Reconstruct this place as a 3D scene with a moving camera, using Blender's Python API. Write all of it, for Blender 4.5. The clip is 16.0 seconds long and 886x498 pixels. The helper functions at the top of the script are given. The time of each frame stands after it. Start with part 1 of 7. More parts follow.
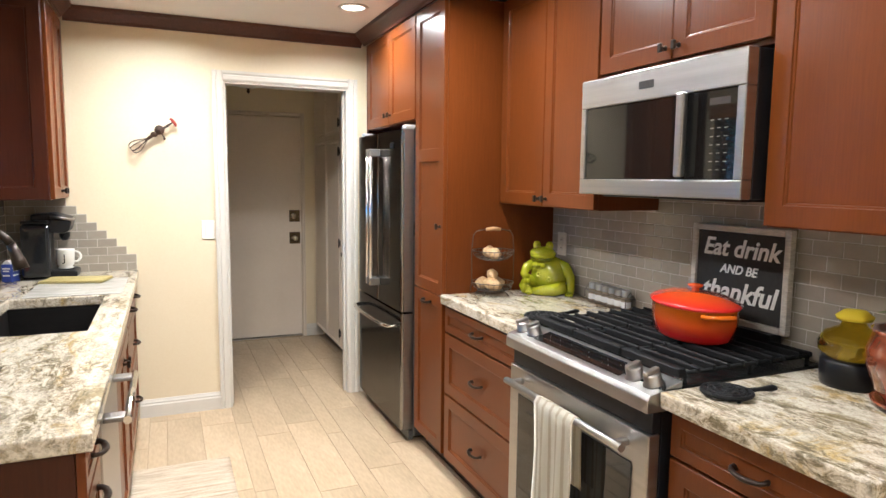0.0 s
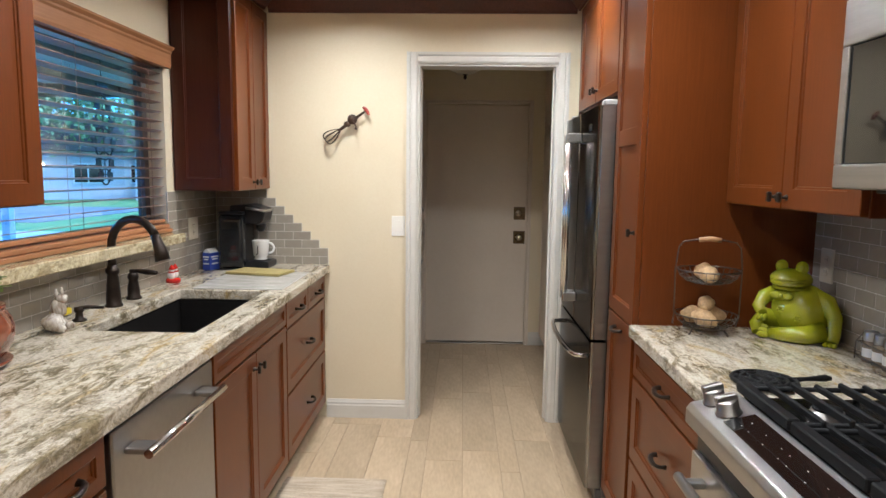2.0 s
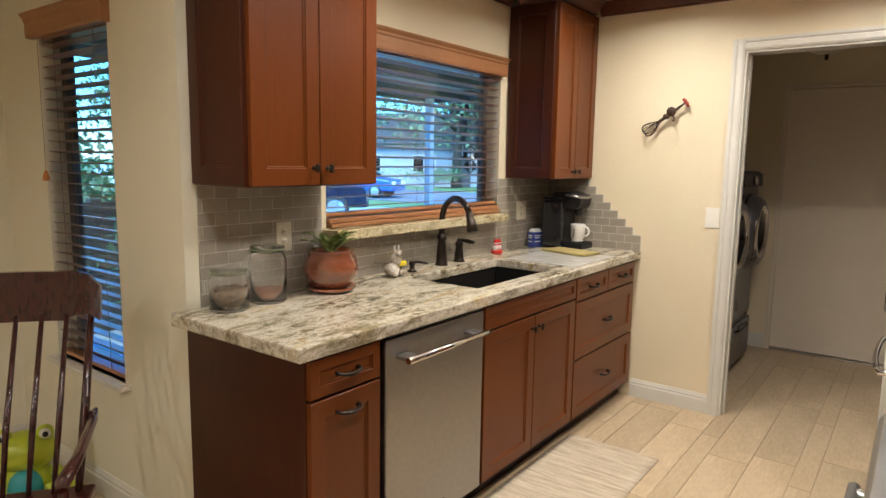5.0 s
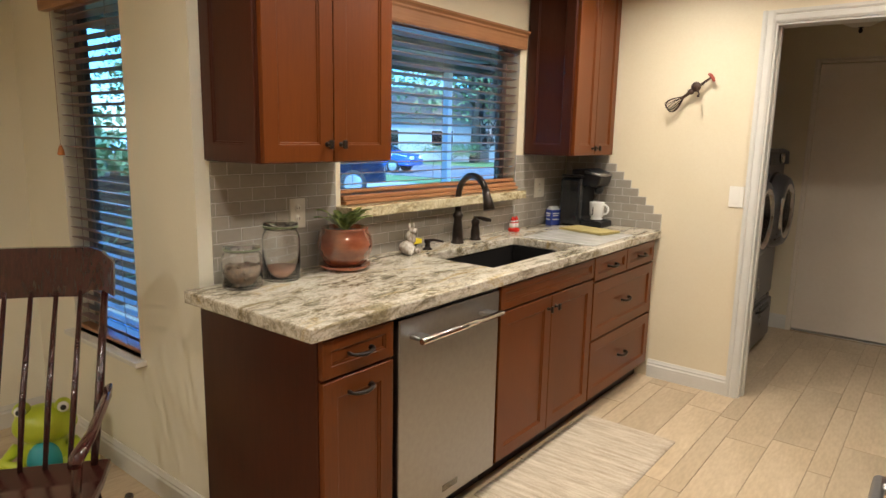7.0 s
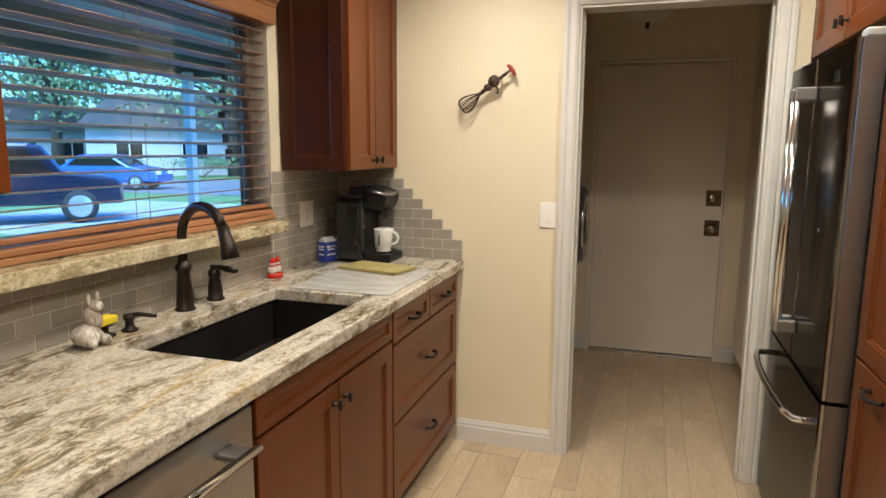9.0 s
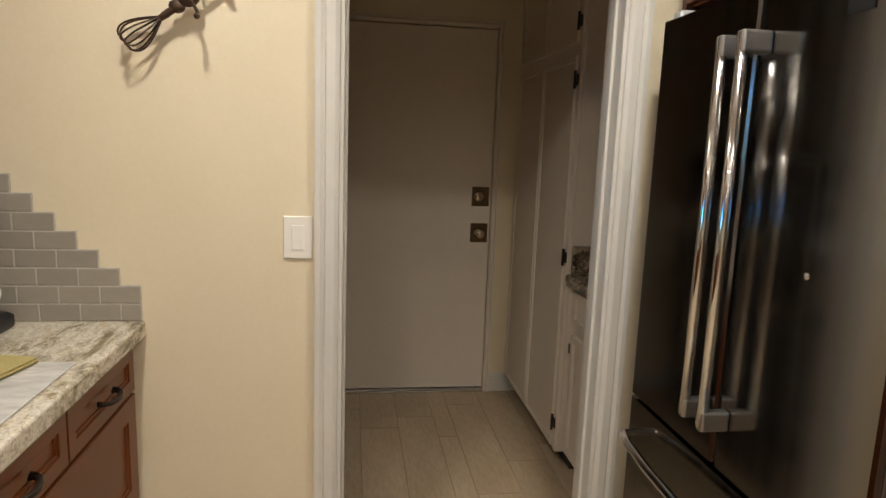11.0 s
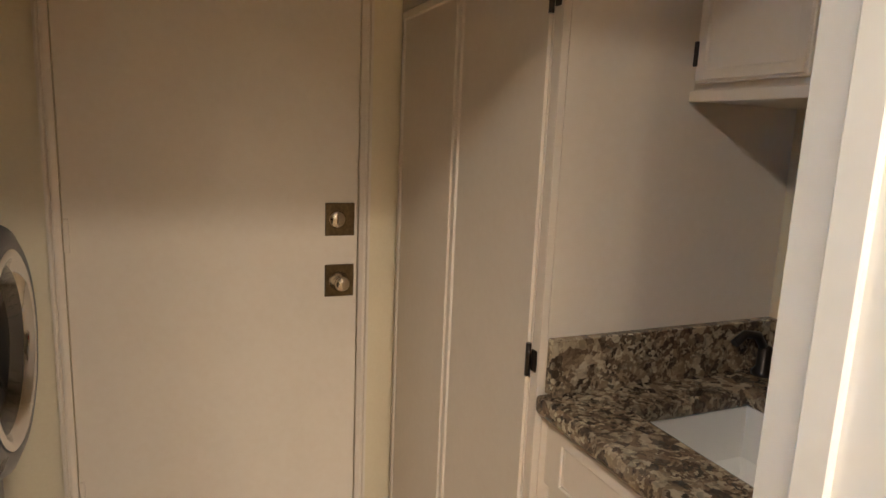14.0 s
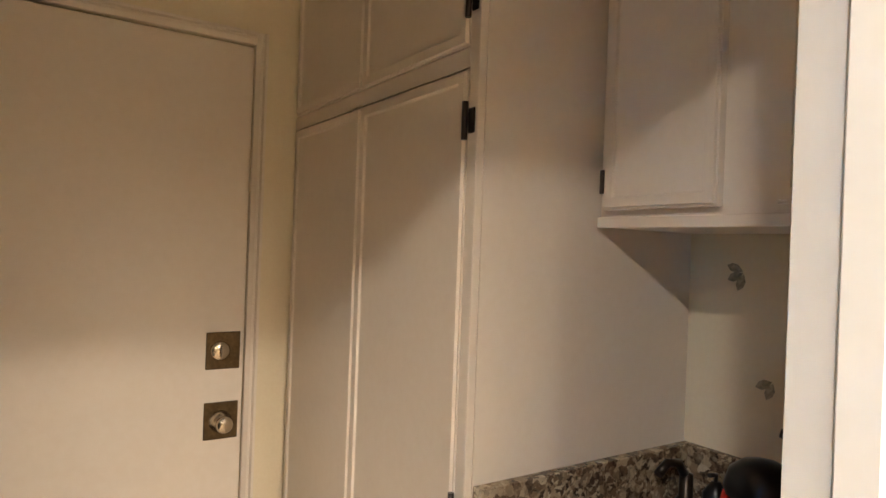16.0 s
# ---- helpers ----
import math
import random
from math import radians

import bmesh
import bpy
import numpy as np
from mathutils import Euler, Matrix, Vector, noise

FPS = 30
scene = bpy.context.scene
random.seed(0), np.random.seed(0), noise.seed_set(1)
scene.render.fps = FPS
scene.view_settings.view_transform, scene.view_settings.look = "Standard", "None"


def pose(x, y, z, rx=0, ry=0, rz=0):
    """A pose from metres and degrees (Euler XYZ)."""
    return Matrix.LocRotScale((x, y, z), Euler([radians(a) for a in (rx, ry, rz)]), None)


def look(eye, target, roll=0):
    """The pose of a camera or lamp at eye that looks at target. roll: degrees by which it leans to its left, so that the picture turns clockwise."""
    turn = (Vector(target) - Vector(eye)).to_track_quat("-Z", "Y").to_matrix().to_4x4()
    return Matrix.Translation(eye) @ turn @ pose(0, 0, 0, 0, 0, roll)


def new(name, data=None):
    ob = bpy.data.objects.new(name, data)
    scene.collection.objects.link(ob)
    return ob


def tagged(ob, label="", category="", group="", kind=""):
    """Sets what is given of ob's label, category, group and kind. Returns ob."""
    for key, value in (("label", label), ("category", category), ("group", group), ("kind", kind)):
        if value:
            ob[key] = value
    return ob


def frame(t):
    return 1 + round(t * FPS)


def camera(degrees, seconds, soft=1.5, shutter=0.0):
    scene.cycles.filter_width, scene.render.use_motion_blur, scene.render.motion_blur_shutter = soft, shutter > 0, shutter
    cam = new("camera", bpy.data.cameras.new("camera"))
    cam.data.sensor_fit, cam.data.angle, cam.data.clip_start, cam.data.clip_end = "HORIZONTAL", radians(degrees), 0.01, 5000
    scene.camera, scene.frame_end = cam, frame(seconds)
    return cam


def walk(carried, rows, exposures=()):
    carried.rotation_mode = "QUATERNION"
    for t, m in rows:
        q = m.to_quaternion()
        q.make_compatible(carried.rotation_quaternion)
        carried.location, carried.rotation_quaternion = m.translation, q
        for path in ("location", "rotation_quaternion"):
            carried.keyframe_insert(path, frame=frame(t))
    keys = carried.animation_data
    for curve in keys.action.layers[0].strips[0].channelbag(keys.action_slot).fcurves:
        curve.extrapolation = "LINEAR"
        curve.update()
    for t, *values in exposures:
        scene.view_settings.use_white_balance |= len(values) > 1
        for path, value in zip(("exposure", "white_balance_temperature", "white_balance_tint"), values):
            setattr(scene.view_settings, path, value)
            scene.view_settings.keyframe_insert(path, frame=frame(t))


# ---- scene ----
cam = camera(69.4, 16.0)
PATH = [
    (0, (0.232, 0.295, 1.484), (1.023, 2.12, 1.269), 0.6),
    (0.5, (0.407, 0.475, 1.491), (0.937, 2.392, 1.281), 0.7),
    (1, (0.535, 0.655, 1.481), (0.871, 2.61, 1.223), 0.5),
    (1.5, (0.676, 0.802, 1.482), (0.892, 2.776, 1.241), -0.1),
    (2, (0.843, 0.843, 1.459), (0.783, 2.829, 1.227), 0.7),
    (2.5, (1.017, 0.859, 1.461), (0.501, 2.771, 1.186), 2.1),
    (3, (1.115, 0.845, 1.467), (0.403, 2.695, 1.202), -0.6),
    (3.5, (1.176, 0.791, 1.459), (0.411, 2.618, 1.178), -0.5),
    (4, (1.284, 0.711, 1.453), (0.426, 2.498, 1.187), 0.6),
    (4.5, (1.38, 0.705, 1.459), (0.317, 2.379, 1.196), 2.4),
    (5, (1.43, 0.684, 1.456), (0.242, 2.27, 1.184), 0.9),
    (7.3, (1.400, 0.746, 1.467), (0.180, 2.289, 1.109), 1.1),
    (7.5, (1.3, 0.821, 1.469), (0.156, 2.424, 1.118), 1.1),
    (8, (1.114, 1.001, 1.458), (0.249, 2.773, 1.12), -0.5),
    (8.5, (1.007, 1.296, 1.426), (0.243, 3.115, 1.098), 0.8),
    (9, (0.91, 1.591, 1.456), (0.304, 3.472, 1.147), 0.4),
    (9.5, (0.749, 1.909, 1.466), (0.548, 3.872, 1.139), -0.7),
    (9.7, (0.766, 2.01, 1.453), (0.617, 3.978, 1.129), 0.4),
    (11.8, (0.542, 3.322, 1.426), (0.972, 5.247, 1.095), 1.5),
    (12, (0.571, 3.459, 1.435), (0.987, 5.39, 1.12), 1.3),
    (12.5, (0.591, 3.747, 1.444), (1.154, 5.638, 1.113), 1.1),
    (13, (0.594, 3.968, 1.446), (1.471, 5.731, 1.095), 1.3),
    (13.5, (0.692, 4.1, 1.428), (1.584, 5.853, 1.062), 2.7),
    (14, (0.827, 4.245, 1.428), (1.597, 6.056, 1.072), 2.4),
    (14.5, (0.835, 4.341, 1.43), (1.672, 6.107, 1.004), 0.7),
    (15, (0.82, 4.435, 1.436), (1.881, 6.092, 1.078), 1.8),
    (15.5, (0.808, 4.405, 1.474), (1.941, 6.053, 1.422), 2.5),
    (16, (0.817, 4.378, 1.459), (1.923, 6.045, 1.457), 2.1),
]
EXPOSURES = [(0, 2.23, 5750, 10), (0.5, 1.93, 5700, 10), (1.0, 1.72, 5700, 10), (1.5, 1.62, 5700, 10), (2.0, 1.57, 5650, 10), (3, 1.42, 5950, 10), (4.0, 1.40, 6150, 10), (5.0, 1.53, 6400, 10), (7.5, 1.55, 6500, 10), (8.5, 1.50, 6350, 10),
             (9, 1.38, 6450, 10), (11.8, 1.08, 6350, 10), (12.5, 1.33, 6250, 11), (13.0, 1.70, 6250, 11), (13.5, 2.35, 6600, 12), (14.0, 2.57, 6700, 12), (14.5, 2.74, 6550, 12), (15.0, 2.74, 6550, 12), (16, 3.10, 6600, 12)]
walk(cam, [(t, look(eye, target, roll)) for t, eye, target, roll in PATH], EXPOSURES)

# ---- plan, in metres ----
XL, XR, YE, YD = -0.60, 2.10, 4.54, 6.28      # kitchen walls, end wall, laundry back wall
YN, XN, YB = 1.90, -2.10, -2.60               # nook wall, nook side wall, wall behind
ZC, ZT = 2.43, 0.925                          # ceiling, worktops
LX = 2.17                                     # laundry side wall

# ---- world and large lights ----
world = bpy.data.worlds.new("dusk")
scene.world = world
world.use_nodes = True
wn = world.node_tree.nodes
sky = wn.new("ShaderNodeTexSky")
sky.sky_type, sky.sun_disc = "NISHITA", False
sky.sun_elevation, sky.sun_rotation = radians(10), radians(70)
sky.ozone_density, sky.dust_density = 9.0, 0.2
wn["Background"].inputs["Strength"].default_value = 0.6
world.node_tree.links.new(sky.outputs["Color"], wn["Background"].inputs["Color"])
sun = new("sun", bpy.data.lights.new("sun", "SUN"))
sun.data.energy, sun.data.angle, sun.data.color = 5.0, radians(40), (0.48, 0.75, 1.0)
sun.matrix_world = look((0, 0, 30), (25 * math.cos(radians(6)) * -0.3, 20, 0))

LAMP_W = 5.0
# Row at 1.45 follows the spacing; pair at -1.0 is unseen, added as fill.
LAMP_SPOTS = [(0.22, 3.90), (1.22, 3.86), (0.22, 2.70), (1.22, 2.70), (0.22, 1.45), (1.22, 1.45), (-0.9, -1.0), (1.0, -1.0)]
for lx, ly in LAMP_SPOTS:
    lamp = new("recessed_lamp", bpy.data.lights.new("recessed_lamp", "AREA"))
    lamp.data.shape, lamp.data.size, lamp.data.energy = "DISK", 0.11, 7.6 if ly < 0 else 3.0 if ly < 2 else LAMP_W
    lamp.data.color, lamp.data.spread = (1.0, 0.95, 0.86), radians(158)
    lamp.matrix_world = pose(lx, ly, ZC - 0.012)


# ---- materials ----
def ramp(nt, fac, stops):
    node = nt.nodes.new("ShaderNodeValToRGB")
    els = node.color_ramp.elements
    while len(els) < len(stops):
        els.new(0.5)
    for el, (p, c) in zip(els, stops):
        el.position, el.color = p, (*c, 1)
    nt.links.new(fac, node.inputs["Fac"])
    return node.outputs["Color"]


def tex(nt, kind, scale, coords, stretch=(1, 1, 1), turn=(0, 0, 0), **kw):
    mp = nt.nodes.new("ShaderNodeMapping")
    mp.inputs["Scale"].default_value, mp.inputs["Rotation"].default_value = stretch, turn
    nt.links.new(coords, mp.inputs["Vector"])
    node = nt.nodes.new("ShaderNodeTex" + kind)
    node.inputs["Scale"].default_value = scale
    nt.links.new(mp.outputs["Vector"], node.inputs["Vector"])
    for k, v in kw.items():
        node.inputs[k.replace("_", " ").title()].default_value = v
    return node


def mix(nt, fac, a, b, mode="MIX"):
    node = nt.nodes.new("ShaderNodeMix")
    node.data_type, node.blend_type = "RGBA", mode
    for sock, v in ((0, fac), (6, a), (7, b)):
        if isinstance(v, (int, float)):
            node.inputs[sock].default_value = v
        elif isinstance(v, tuple):
            node.inputs[sock].default_value = (*v, 1)
        else:
            nt.links.new(v, node.inputs[sock])
    return node.outputs[2]


def start(name, rough=0.5, metal=0.0, coat=0.0, **kw):
    m = bpy.data.materials.new(name)
    m.use_nodes = True
    nt = m.node_tree
    b = nt.nodes["Principled BSDF"]
    b.inputs["Roughness"].default_value, b.inputs["Metallic"].default_value = rough, metal
    b.inputs["Coat Weight"].default_value = coat
    b.inputs["Coat Roughness"].default_value = 0.2
    for k, v in kw.items():
        b.inputs[k.replace("_", " ").title().replace("Ior", "IOR")].default_value = v
    co = nt.nodes.new("ShaderNodeTexCoord").outputs["Object"]
    return m, nt, b, co


def bump(nt, b, height, strength, dist=0.002):
    node = nt.nodes.new("ShaderNodeBump")
    node.inputs["Strength"].default_value, node.inputs["Distance"].default_value = strength, dist
    nt.links.new(height, node.inputs["Height"])
    nt.links.new(node.outputs["Normal"], b.inputs["Normal"])


def surface(name, c1, c2, scale=8.0, rough=0.5, metal=0.0, coat=0.0, stretch=(1, 1, 1), grain=60.0, grit=0.15, relief=0.15, vary=0.0, **kw):
    """A two-scale mottled surface: broad tone from c1 to c2, fine grain and relief."""
    m, nt, b, co = start(name, rough, metal, coat, **kw)
    broad = tex(nt, "Noise", scale, co, stretch, detail=4.0, roughness=0.6)
    fine = tex(nt, "Noise", grain, co, stretch, detail=3.0)
    col = ramp(nt, broad.outputs["Fac"], [(0.3, c1), (0.7, c2)])
    col = mix(nt, grit, col, ramp(nt, fine.outputs["Fac"], [(0.3, (0.15, 0.15, 0.15)), (0.7, (0.85, 0.85, 0.85))]), "OVERLAY")
    if vary:
        info = nt.nodes.new("ShaderNodeObjectInfo")
        tone = ramp(nt, info.outputs["Random"], [(0.0, (1 - vary,) * 3), (1.0, (1 + 0.0 * vary,) * 3)])
        col = mix(nt, 1.0, col, tone, "MULTIPLY")
    nt.links.new(col, b.inputs["Base Color"])
    rr = nt.nodes.new("ShaderNodeMapRange")
    rr.inputs["To Min"].default_value, rr.inputs["To Max"].default_value = max(rough - 0.06, 0.02), rough + 0.08
    nt.links.new(broad.outputs["Fac"], rr.inputs["Value"])
    nt.links.new(rr.outputs["Result"], b.inputs["Roughness"])
    if relief:
        bump(nt, b, fine.outputs["Fac"], relief)
    return m


def plain(name, c, rough=0.5, metal=0.0, **kw):
    m, nt, b, co = start(name, rough, metal, **kw)
    b.inputs["Base Color"].default_value = (*c, 1)
    return m


def wood(name, dark, light, rough=0.36, coat=0.18, along=2, scale=5.0):
    m, nt, b, co = start(name, rough, 0.0, coat, Specular_ior_level=0.25)
    st = [22.0, 22.0, 22.0]
    st[along] = 1.0
    broad = tex(nt, "Noise", 1.6, co, (1.5, 1.5, 0.7), detail=3.0)
    grain = tex(nt, "Noise", scale, co, tuple(st), detail=6.0, roughness=0.65, distortion=0.6)
    col = ramp(nt, grain.outputs["Fac"], [(0.25, dark), (0.75, light)])
    col = mix(nt, 0.35, col, ramp(nt, broad.outputs["Fac"], [(0.3, (0.3, 0.3, 0.3)), (0.7, (0.7, 0.7, 0.7))]), "OVERLAY")
    nt.links.new(col, b.inputs["Base Color"])
    bump(nt, b, grain.outputs["Fac"], 0.06, 0.001)
    return m


def granite(name, pale, mid, dark, gold, turn=0.5, run=0.40):
    """Polished granite: white ground, tan drifts, clusters of thin dark ragged flecks, fine grit."""
    m, nt, b, co = start(name, 0.06, 0.0, 0.0)
    warp = tex(nt, "Noise", 7.0, co, (1.0, run, 1.0), (0, 0, turn), detail=9.0, roughness=0.72, distortion=1.2)
    base = ramp(nt, warp.outputs["Fac"], [(0.37, mid), (0.45, pale), (0.55, pale), (0.65, gold)])
    where = tex(nt, "Noise", 8.0, co, (1, run, 1), (0.3, 0, turn), detail=3.0, distortion=0.8)
    gate = ramp(nt, where.outputs["Fac"], [(0.42, (0.10, 0.10, 0.10)), (0.62, (1.0, 1.0, 1.0))])
    vein = tex(nt, "Noise", 36.0, co, (1.0, run, 1.0), (0, 0, turn), detail=10.0, roughness=0.78, distortion=0.8)
    veins = ramp(nt, vein.outputs["Fac"], [(0.44, (1, 1, 1)), (0.52, (0.0, 0.0, 0.0))])
    col = mix(nt, mix(nt, 1.0, veins, gate, "MULTIPLY"), base, dark)
    halo = ramp(nt, vein.outputs["Fac"], [(0.50, (0.5, 0.5, 0.5)), (0.58, (0, 0, 0))])
    col = mix(nt, mix(nt, 1.0, halo, gate, "MULTIPLY"), col, mid)
    patch = tex(nt, "Noise", 80.0, co, (1, run, 1), (0, 0, turn), detail=8.0, roughness=0.8)
    spots = ramp(nt, patch.outputs["Fac"], [(0.38, (0.85, 0.85, 0.85)), (0.45, (0, 0, 0))])
    col = mix(nt, spots, col, mid)
    grit = tex(nt, "Voronoi", 190.0, co)
    speck = ramp(nt, grit.outputs["Color"], [(0.1, (0.26, 0.26, 0.26)), (0.6, (0.64, 0.64, 0.64))])
    col = mix(nt, 0.5, col, speck, "OVERLAY")
    nt.links.new(col, b.inputs["Base Color"])
    bump(nt, b, patch.outputs["Fac"], 0.03, 0.001)
    return m


def crystal_granite(name, dark, brown, tan, cream):
    """Polished granite of packed crystals: large and small grains in four tones."""
    m, nt, b, co = start(name, 0.08, 0.0, 0.0)
    wob = tex(nt, "Noise", 22.0, co, detail=5.0, roughness=0.7)
    sc = nt.nodes.new("ShaderNodeVectorMath")
    sc.operation = "SCALE"
    sc.inputs["Scale"].default_value = 0.045
    nt.links.new(wob.outputs["Color"], sc.inputs[0])
    ad = nt.nodes.new("ShaderNodeVectorMath")
    ad.operation = "ADD"
    nt.links.new(co, ad.inputs[0])
    nt.links.new(sc.outputs["Vector"], ad.inputs[1])
    tones = []
    for scale in (46.0, 120.0):
        v = tex(nt, "Voronoi", scale, ad.outputs["Vector"])
        sep = nt.nodes.new("ShaderNodeSeparateColor")
        nt.links.new(v.outputs["Color"], sep.inputs[0])
        tones.append(ramp(nt, sep.outputs[0], [(0.18, dark), (0.42, brown), (0.68, tan), (0.92, cream)]))
    pick = tex(nt, "Noise", 14.0, co, detail=4.0)
    col = mix(nt, ramp(nt, pick.outputs["Fac"], [(0.40, (0.15, 0.15, 0.15)), (0.60, (0.85, 0.85, 0.85))]), tones[0], tones[1])
    drift = tex(nt, "Noise", 6.0, co, detail=5.0, distortion=1.0)
    col = mix(nt, ramp(nt, drift.outputs["Fac"], [(0.52, (0, 0, 0)), (0.72, (0.6, 0.6, 0.6))]), col, dark)
    nt.links.new(col, b.inputs["Base Color"])
    bump(nt, b, pick.outputs["Fac"], 0.03, 0.001)
    return m


def glass(name, tint=(1, 1, 1), rough=0.0):
    m = bpy.data.materials.new(name)
    m.use_nodes = True
    nt = m.node_tree
    b = nt.nodes["Principled BSDF"]
    b.inputs["Base Color"].default_value = (*tint, 1)
    b.inputs["Roughness"].default_value, b.inputs["Transmission Weight"].default_value, b.inputs["IOR"].default_value = rough, 1.0, 1.45
    return m


def glow(name, c, strength):
    m, nt, b, co = start(name, 0.4)
    b.inputs["Base Color"].default_value = (*c, 1)
    b.inputs["Emission Color"].default_value = (*c, 1)
    b.inputs["Emission Strength"].default_value = strength
    return m


PAINT = surface("cream_paint", (0.70, 0.60, 0.42), (0.74, 0.64, 0.46), 1.5, 0.55, grain=90, grit=0.04, relief=0.12)
PAINT_NOOK = surface("pale_paint", (0.72, 0.665, 0.53), (0.76, 0.705, 0.57), 1.5, 0.55, grain=90, grit=0.04, relief=0.12)
CEIL = surface("ceiling_paint", (0.76, 0.74, 0.70), (0.80, 0.78, 0.74), 2, 0.8, grain=120, grit=0.05, relief=0.2)
WHITE = surface("white_trim", (0.60, 0.57, 0.51), (0.66, 0.63, 0.57), 3, 0.35, grain=40, grit=0.03, relief=0.05)
LAUNDRY = surface("laundry_white", (0.69, 0.60, 0.495), (0.74, 0.645, 0.535), 2, 0.45, grain=50, grit=0.04, relief=0.06)
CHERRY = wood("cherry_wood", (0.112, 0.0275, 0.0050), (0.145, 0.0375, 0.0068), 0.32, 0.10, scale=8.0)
# Darker copy of the cherry for shaded sides; the shade sits in the colour.
CHERRY_SHADED = wood("cherry_wood_shaded", (0.042, 0.0095, 0.0042), (0.062, 0.015, 0.0062), 0.34, 0.08)
CROWN = wood("crown_wood", (0.055, 0.016, 0.010), (0.10, 0.030, 0.018), along=1)
BLIND = wood("blind_wood", (0.30, 0.13, 0.055), (0.42, 0.20, 0.09), 0.4, 0.15, along=1)
SLAT = wood("slat_wood", (0.22, 0.125, 0.09), (0.32, 0.19, 0.14), 0.35, 0.3, along=1)
ROCKER = wood("mahogany", (0.022, 0.0065, 0.0055), (0.060, 0.015, 0.011), 0.2, 0.7)
# Near black: the shade of toe kicks and slots is put into the colour.
SHADOW = plain("shade_black", (0.02, 0.012, 0.01), 0.7)
GRANITE = granite("granite", (0.56, 0.50, 0.405), (0.25, 0.20, 0.115), (0.055, 0.048, 0.034), (0.44, 0.31, 0.13))
GRANITE_G = granite("granite_golden", (0.60, 0.52, 0.34), (0.36, 0.27, 0.13), (0.10, 0.075, 0.04), (0.52, 0.38, 0.16))
GRANITE_L = crystal_granite("granite_brown", (0.040, 0.029, 0.022), (0.13, 0.085, 0.055), (0.28, 0.205, 0.13), (0.50, 0.42, 0.30))
STEEL = surface("brushed_steel", (0.35, 0.337, 0.325), (0.39, 0.377, 0.365), 0.8, 0.34, 1.0, stretch=(1, 60, 60), grain=30, grit=0.03, relief=0.0)
STEEL_H = surface("brushed_steel_wide", (0.38, 0.372, 0.36), (0.45, 0.442, 0.43), 0.8, 0.32, 1.0, stretch=(1, 1, 60), grain=30, grit=0.04, relief=0.0)
STEEL_D = surface("dark_steel", (0.24, 0.228, 0.215), (0.28, 0.268, 0.252), 0.8, 0.13, 1.0, stretch=(40, 40, 1), grain=20, grit=0.04, relief=0.0, Specular_Tint=(0.45, 0.45, 0.45, 1))
CHROME = plain("chrome", (0.72, 0.71, 0.69), 0.12, 1.0)
BRONZE = surface("bronze", (0.022, 0.016, 0.013), (0.045, 0.032, 0.024), 20, 0.32, 0.6, grain=80, grit=0.1, relief=0.03)
BRASS = surface("aged_brass", (0.11, 0.075, 0.042), (0.17, 0.12, 0.065), 30, 0.34, 1.0, grain=120, grit=0.15, relief=0.04)
NICKEL = plain("knob_nickel", (0.55, 0.47, 0.36), 0.2, 1.0)
BLACK = surface("black_plastic", (0.008, 0.008, 0.009), (0.013, 0.013, 0.014), 10, 0.30, grain=120, grit=0.1, relief=0.03, Specular_ior_level=0.28)
GLOSS = plain("black_glass", (0.006, 0.006, 0.006), 0.04)
ENAMEL_K = surface("black_enamel", (0.006, 0.006, 0.006), (0.010, 0.010, 0.010), 10, 0.24, grain=120, grit=0.1, relief=0.02, Specular_ior_level=0.3)
SATIN = surface("satin_edge", (0.62, 0.61, 0.59), (0.70, 0.69, 0.67), 2, 0.42, 0.6, grain=60, grit=0.04, relief=0.0)
BEIGE = surface("streaked_glaze", (0.22, 0.15, 0.10), (0.74, 0.70, 0.62), 45, 0.25, stretch=(1.6, 1.6, 0.5), grain=80, grit=0.15, relief=0.1)
IRON = surface("cast_iron", (0.006, 0.006, 0.0065), (0.011, 0.011, 0.0115), 20, 0.58, grain=160, grit=0.3, relief=0.3, Specular_ior_level=0.16)
SINK = surface("sink_composite", (0.006, 0.005, 0.005), (0.009, 0.008, 0.007), 30, 0.6, grain=250, grit=0.3, relief=0.1, Specular_ior_level=0.2)
TILE = surface("grey_tile", (0.315, 0.276, 0.225), (0.37, 0.328, 0.270), 4, 0.16, grain=40, grit=0.04, relief=0.05, vary=0.14)
GROUT = surface("grout", (0.43, 0.395, 0.34), (0.49, 0.45, 0.39), 15, 0.85, grain=200, grit=0.2, relief=0.3)
PLANK = surface("floor_plank", (0.46, 0.34, 0.21), (0.61, 0.475, 0.32), 2.4, 0.42, stretch=(3, 0.7, 1), grain=24, grit=0.14, relief=0.10, vary=0.16)
FGROUT = surface("floor_grout", (0.37, 0.28, 0.185), (0.43, 0.33, 0.225), 12, 0.9, grain=150, grit=0.2, relief=0.2)
CERAMIC_W = plain("white_ceramic", (0.78, 0.76, 0.72), 0.12)
CLEAR = glass("clear_glass")
PANE = glass("window_glass", (0.90, 0.96, 1.0))
LIME = surface("lime_glaze", (0.25, 0.265, 0.006), (0.35, 0.355, 0.010), 9, 0.12, coat=0.6, grain=30, grit=0.05, relief=0.05)
LIME_P = surface("lime_plastic", (0.42, 0.50, 0.03), (0.50, 0.58, 0.04), 9, 0.3, grain=30, grit=0.04, relief=0.02)
TEAL = plain("teal_plastic", (0.03, 0.30, 0.34), 0.35)
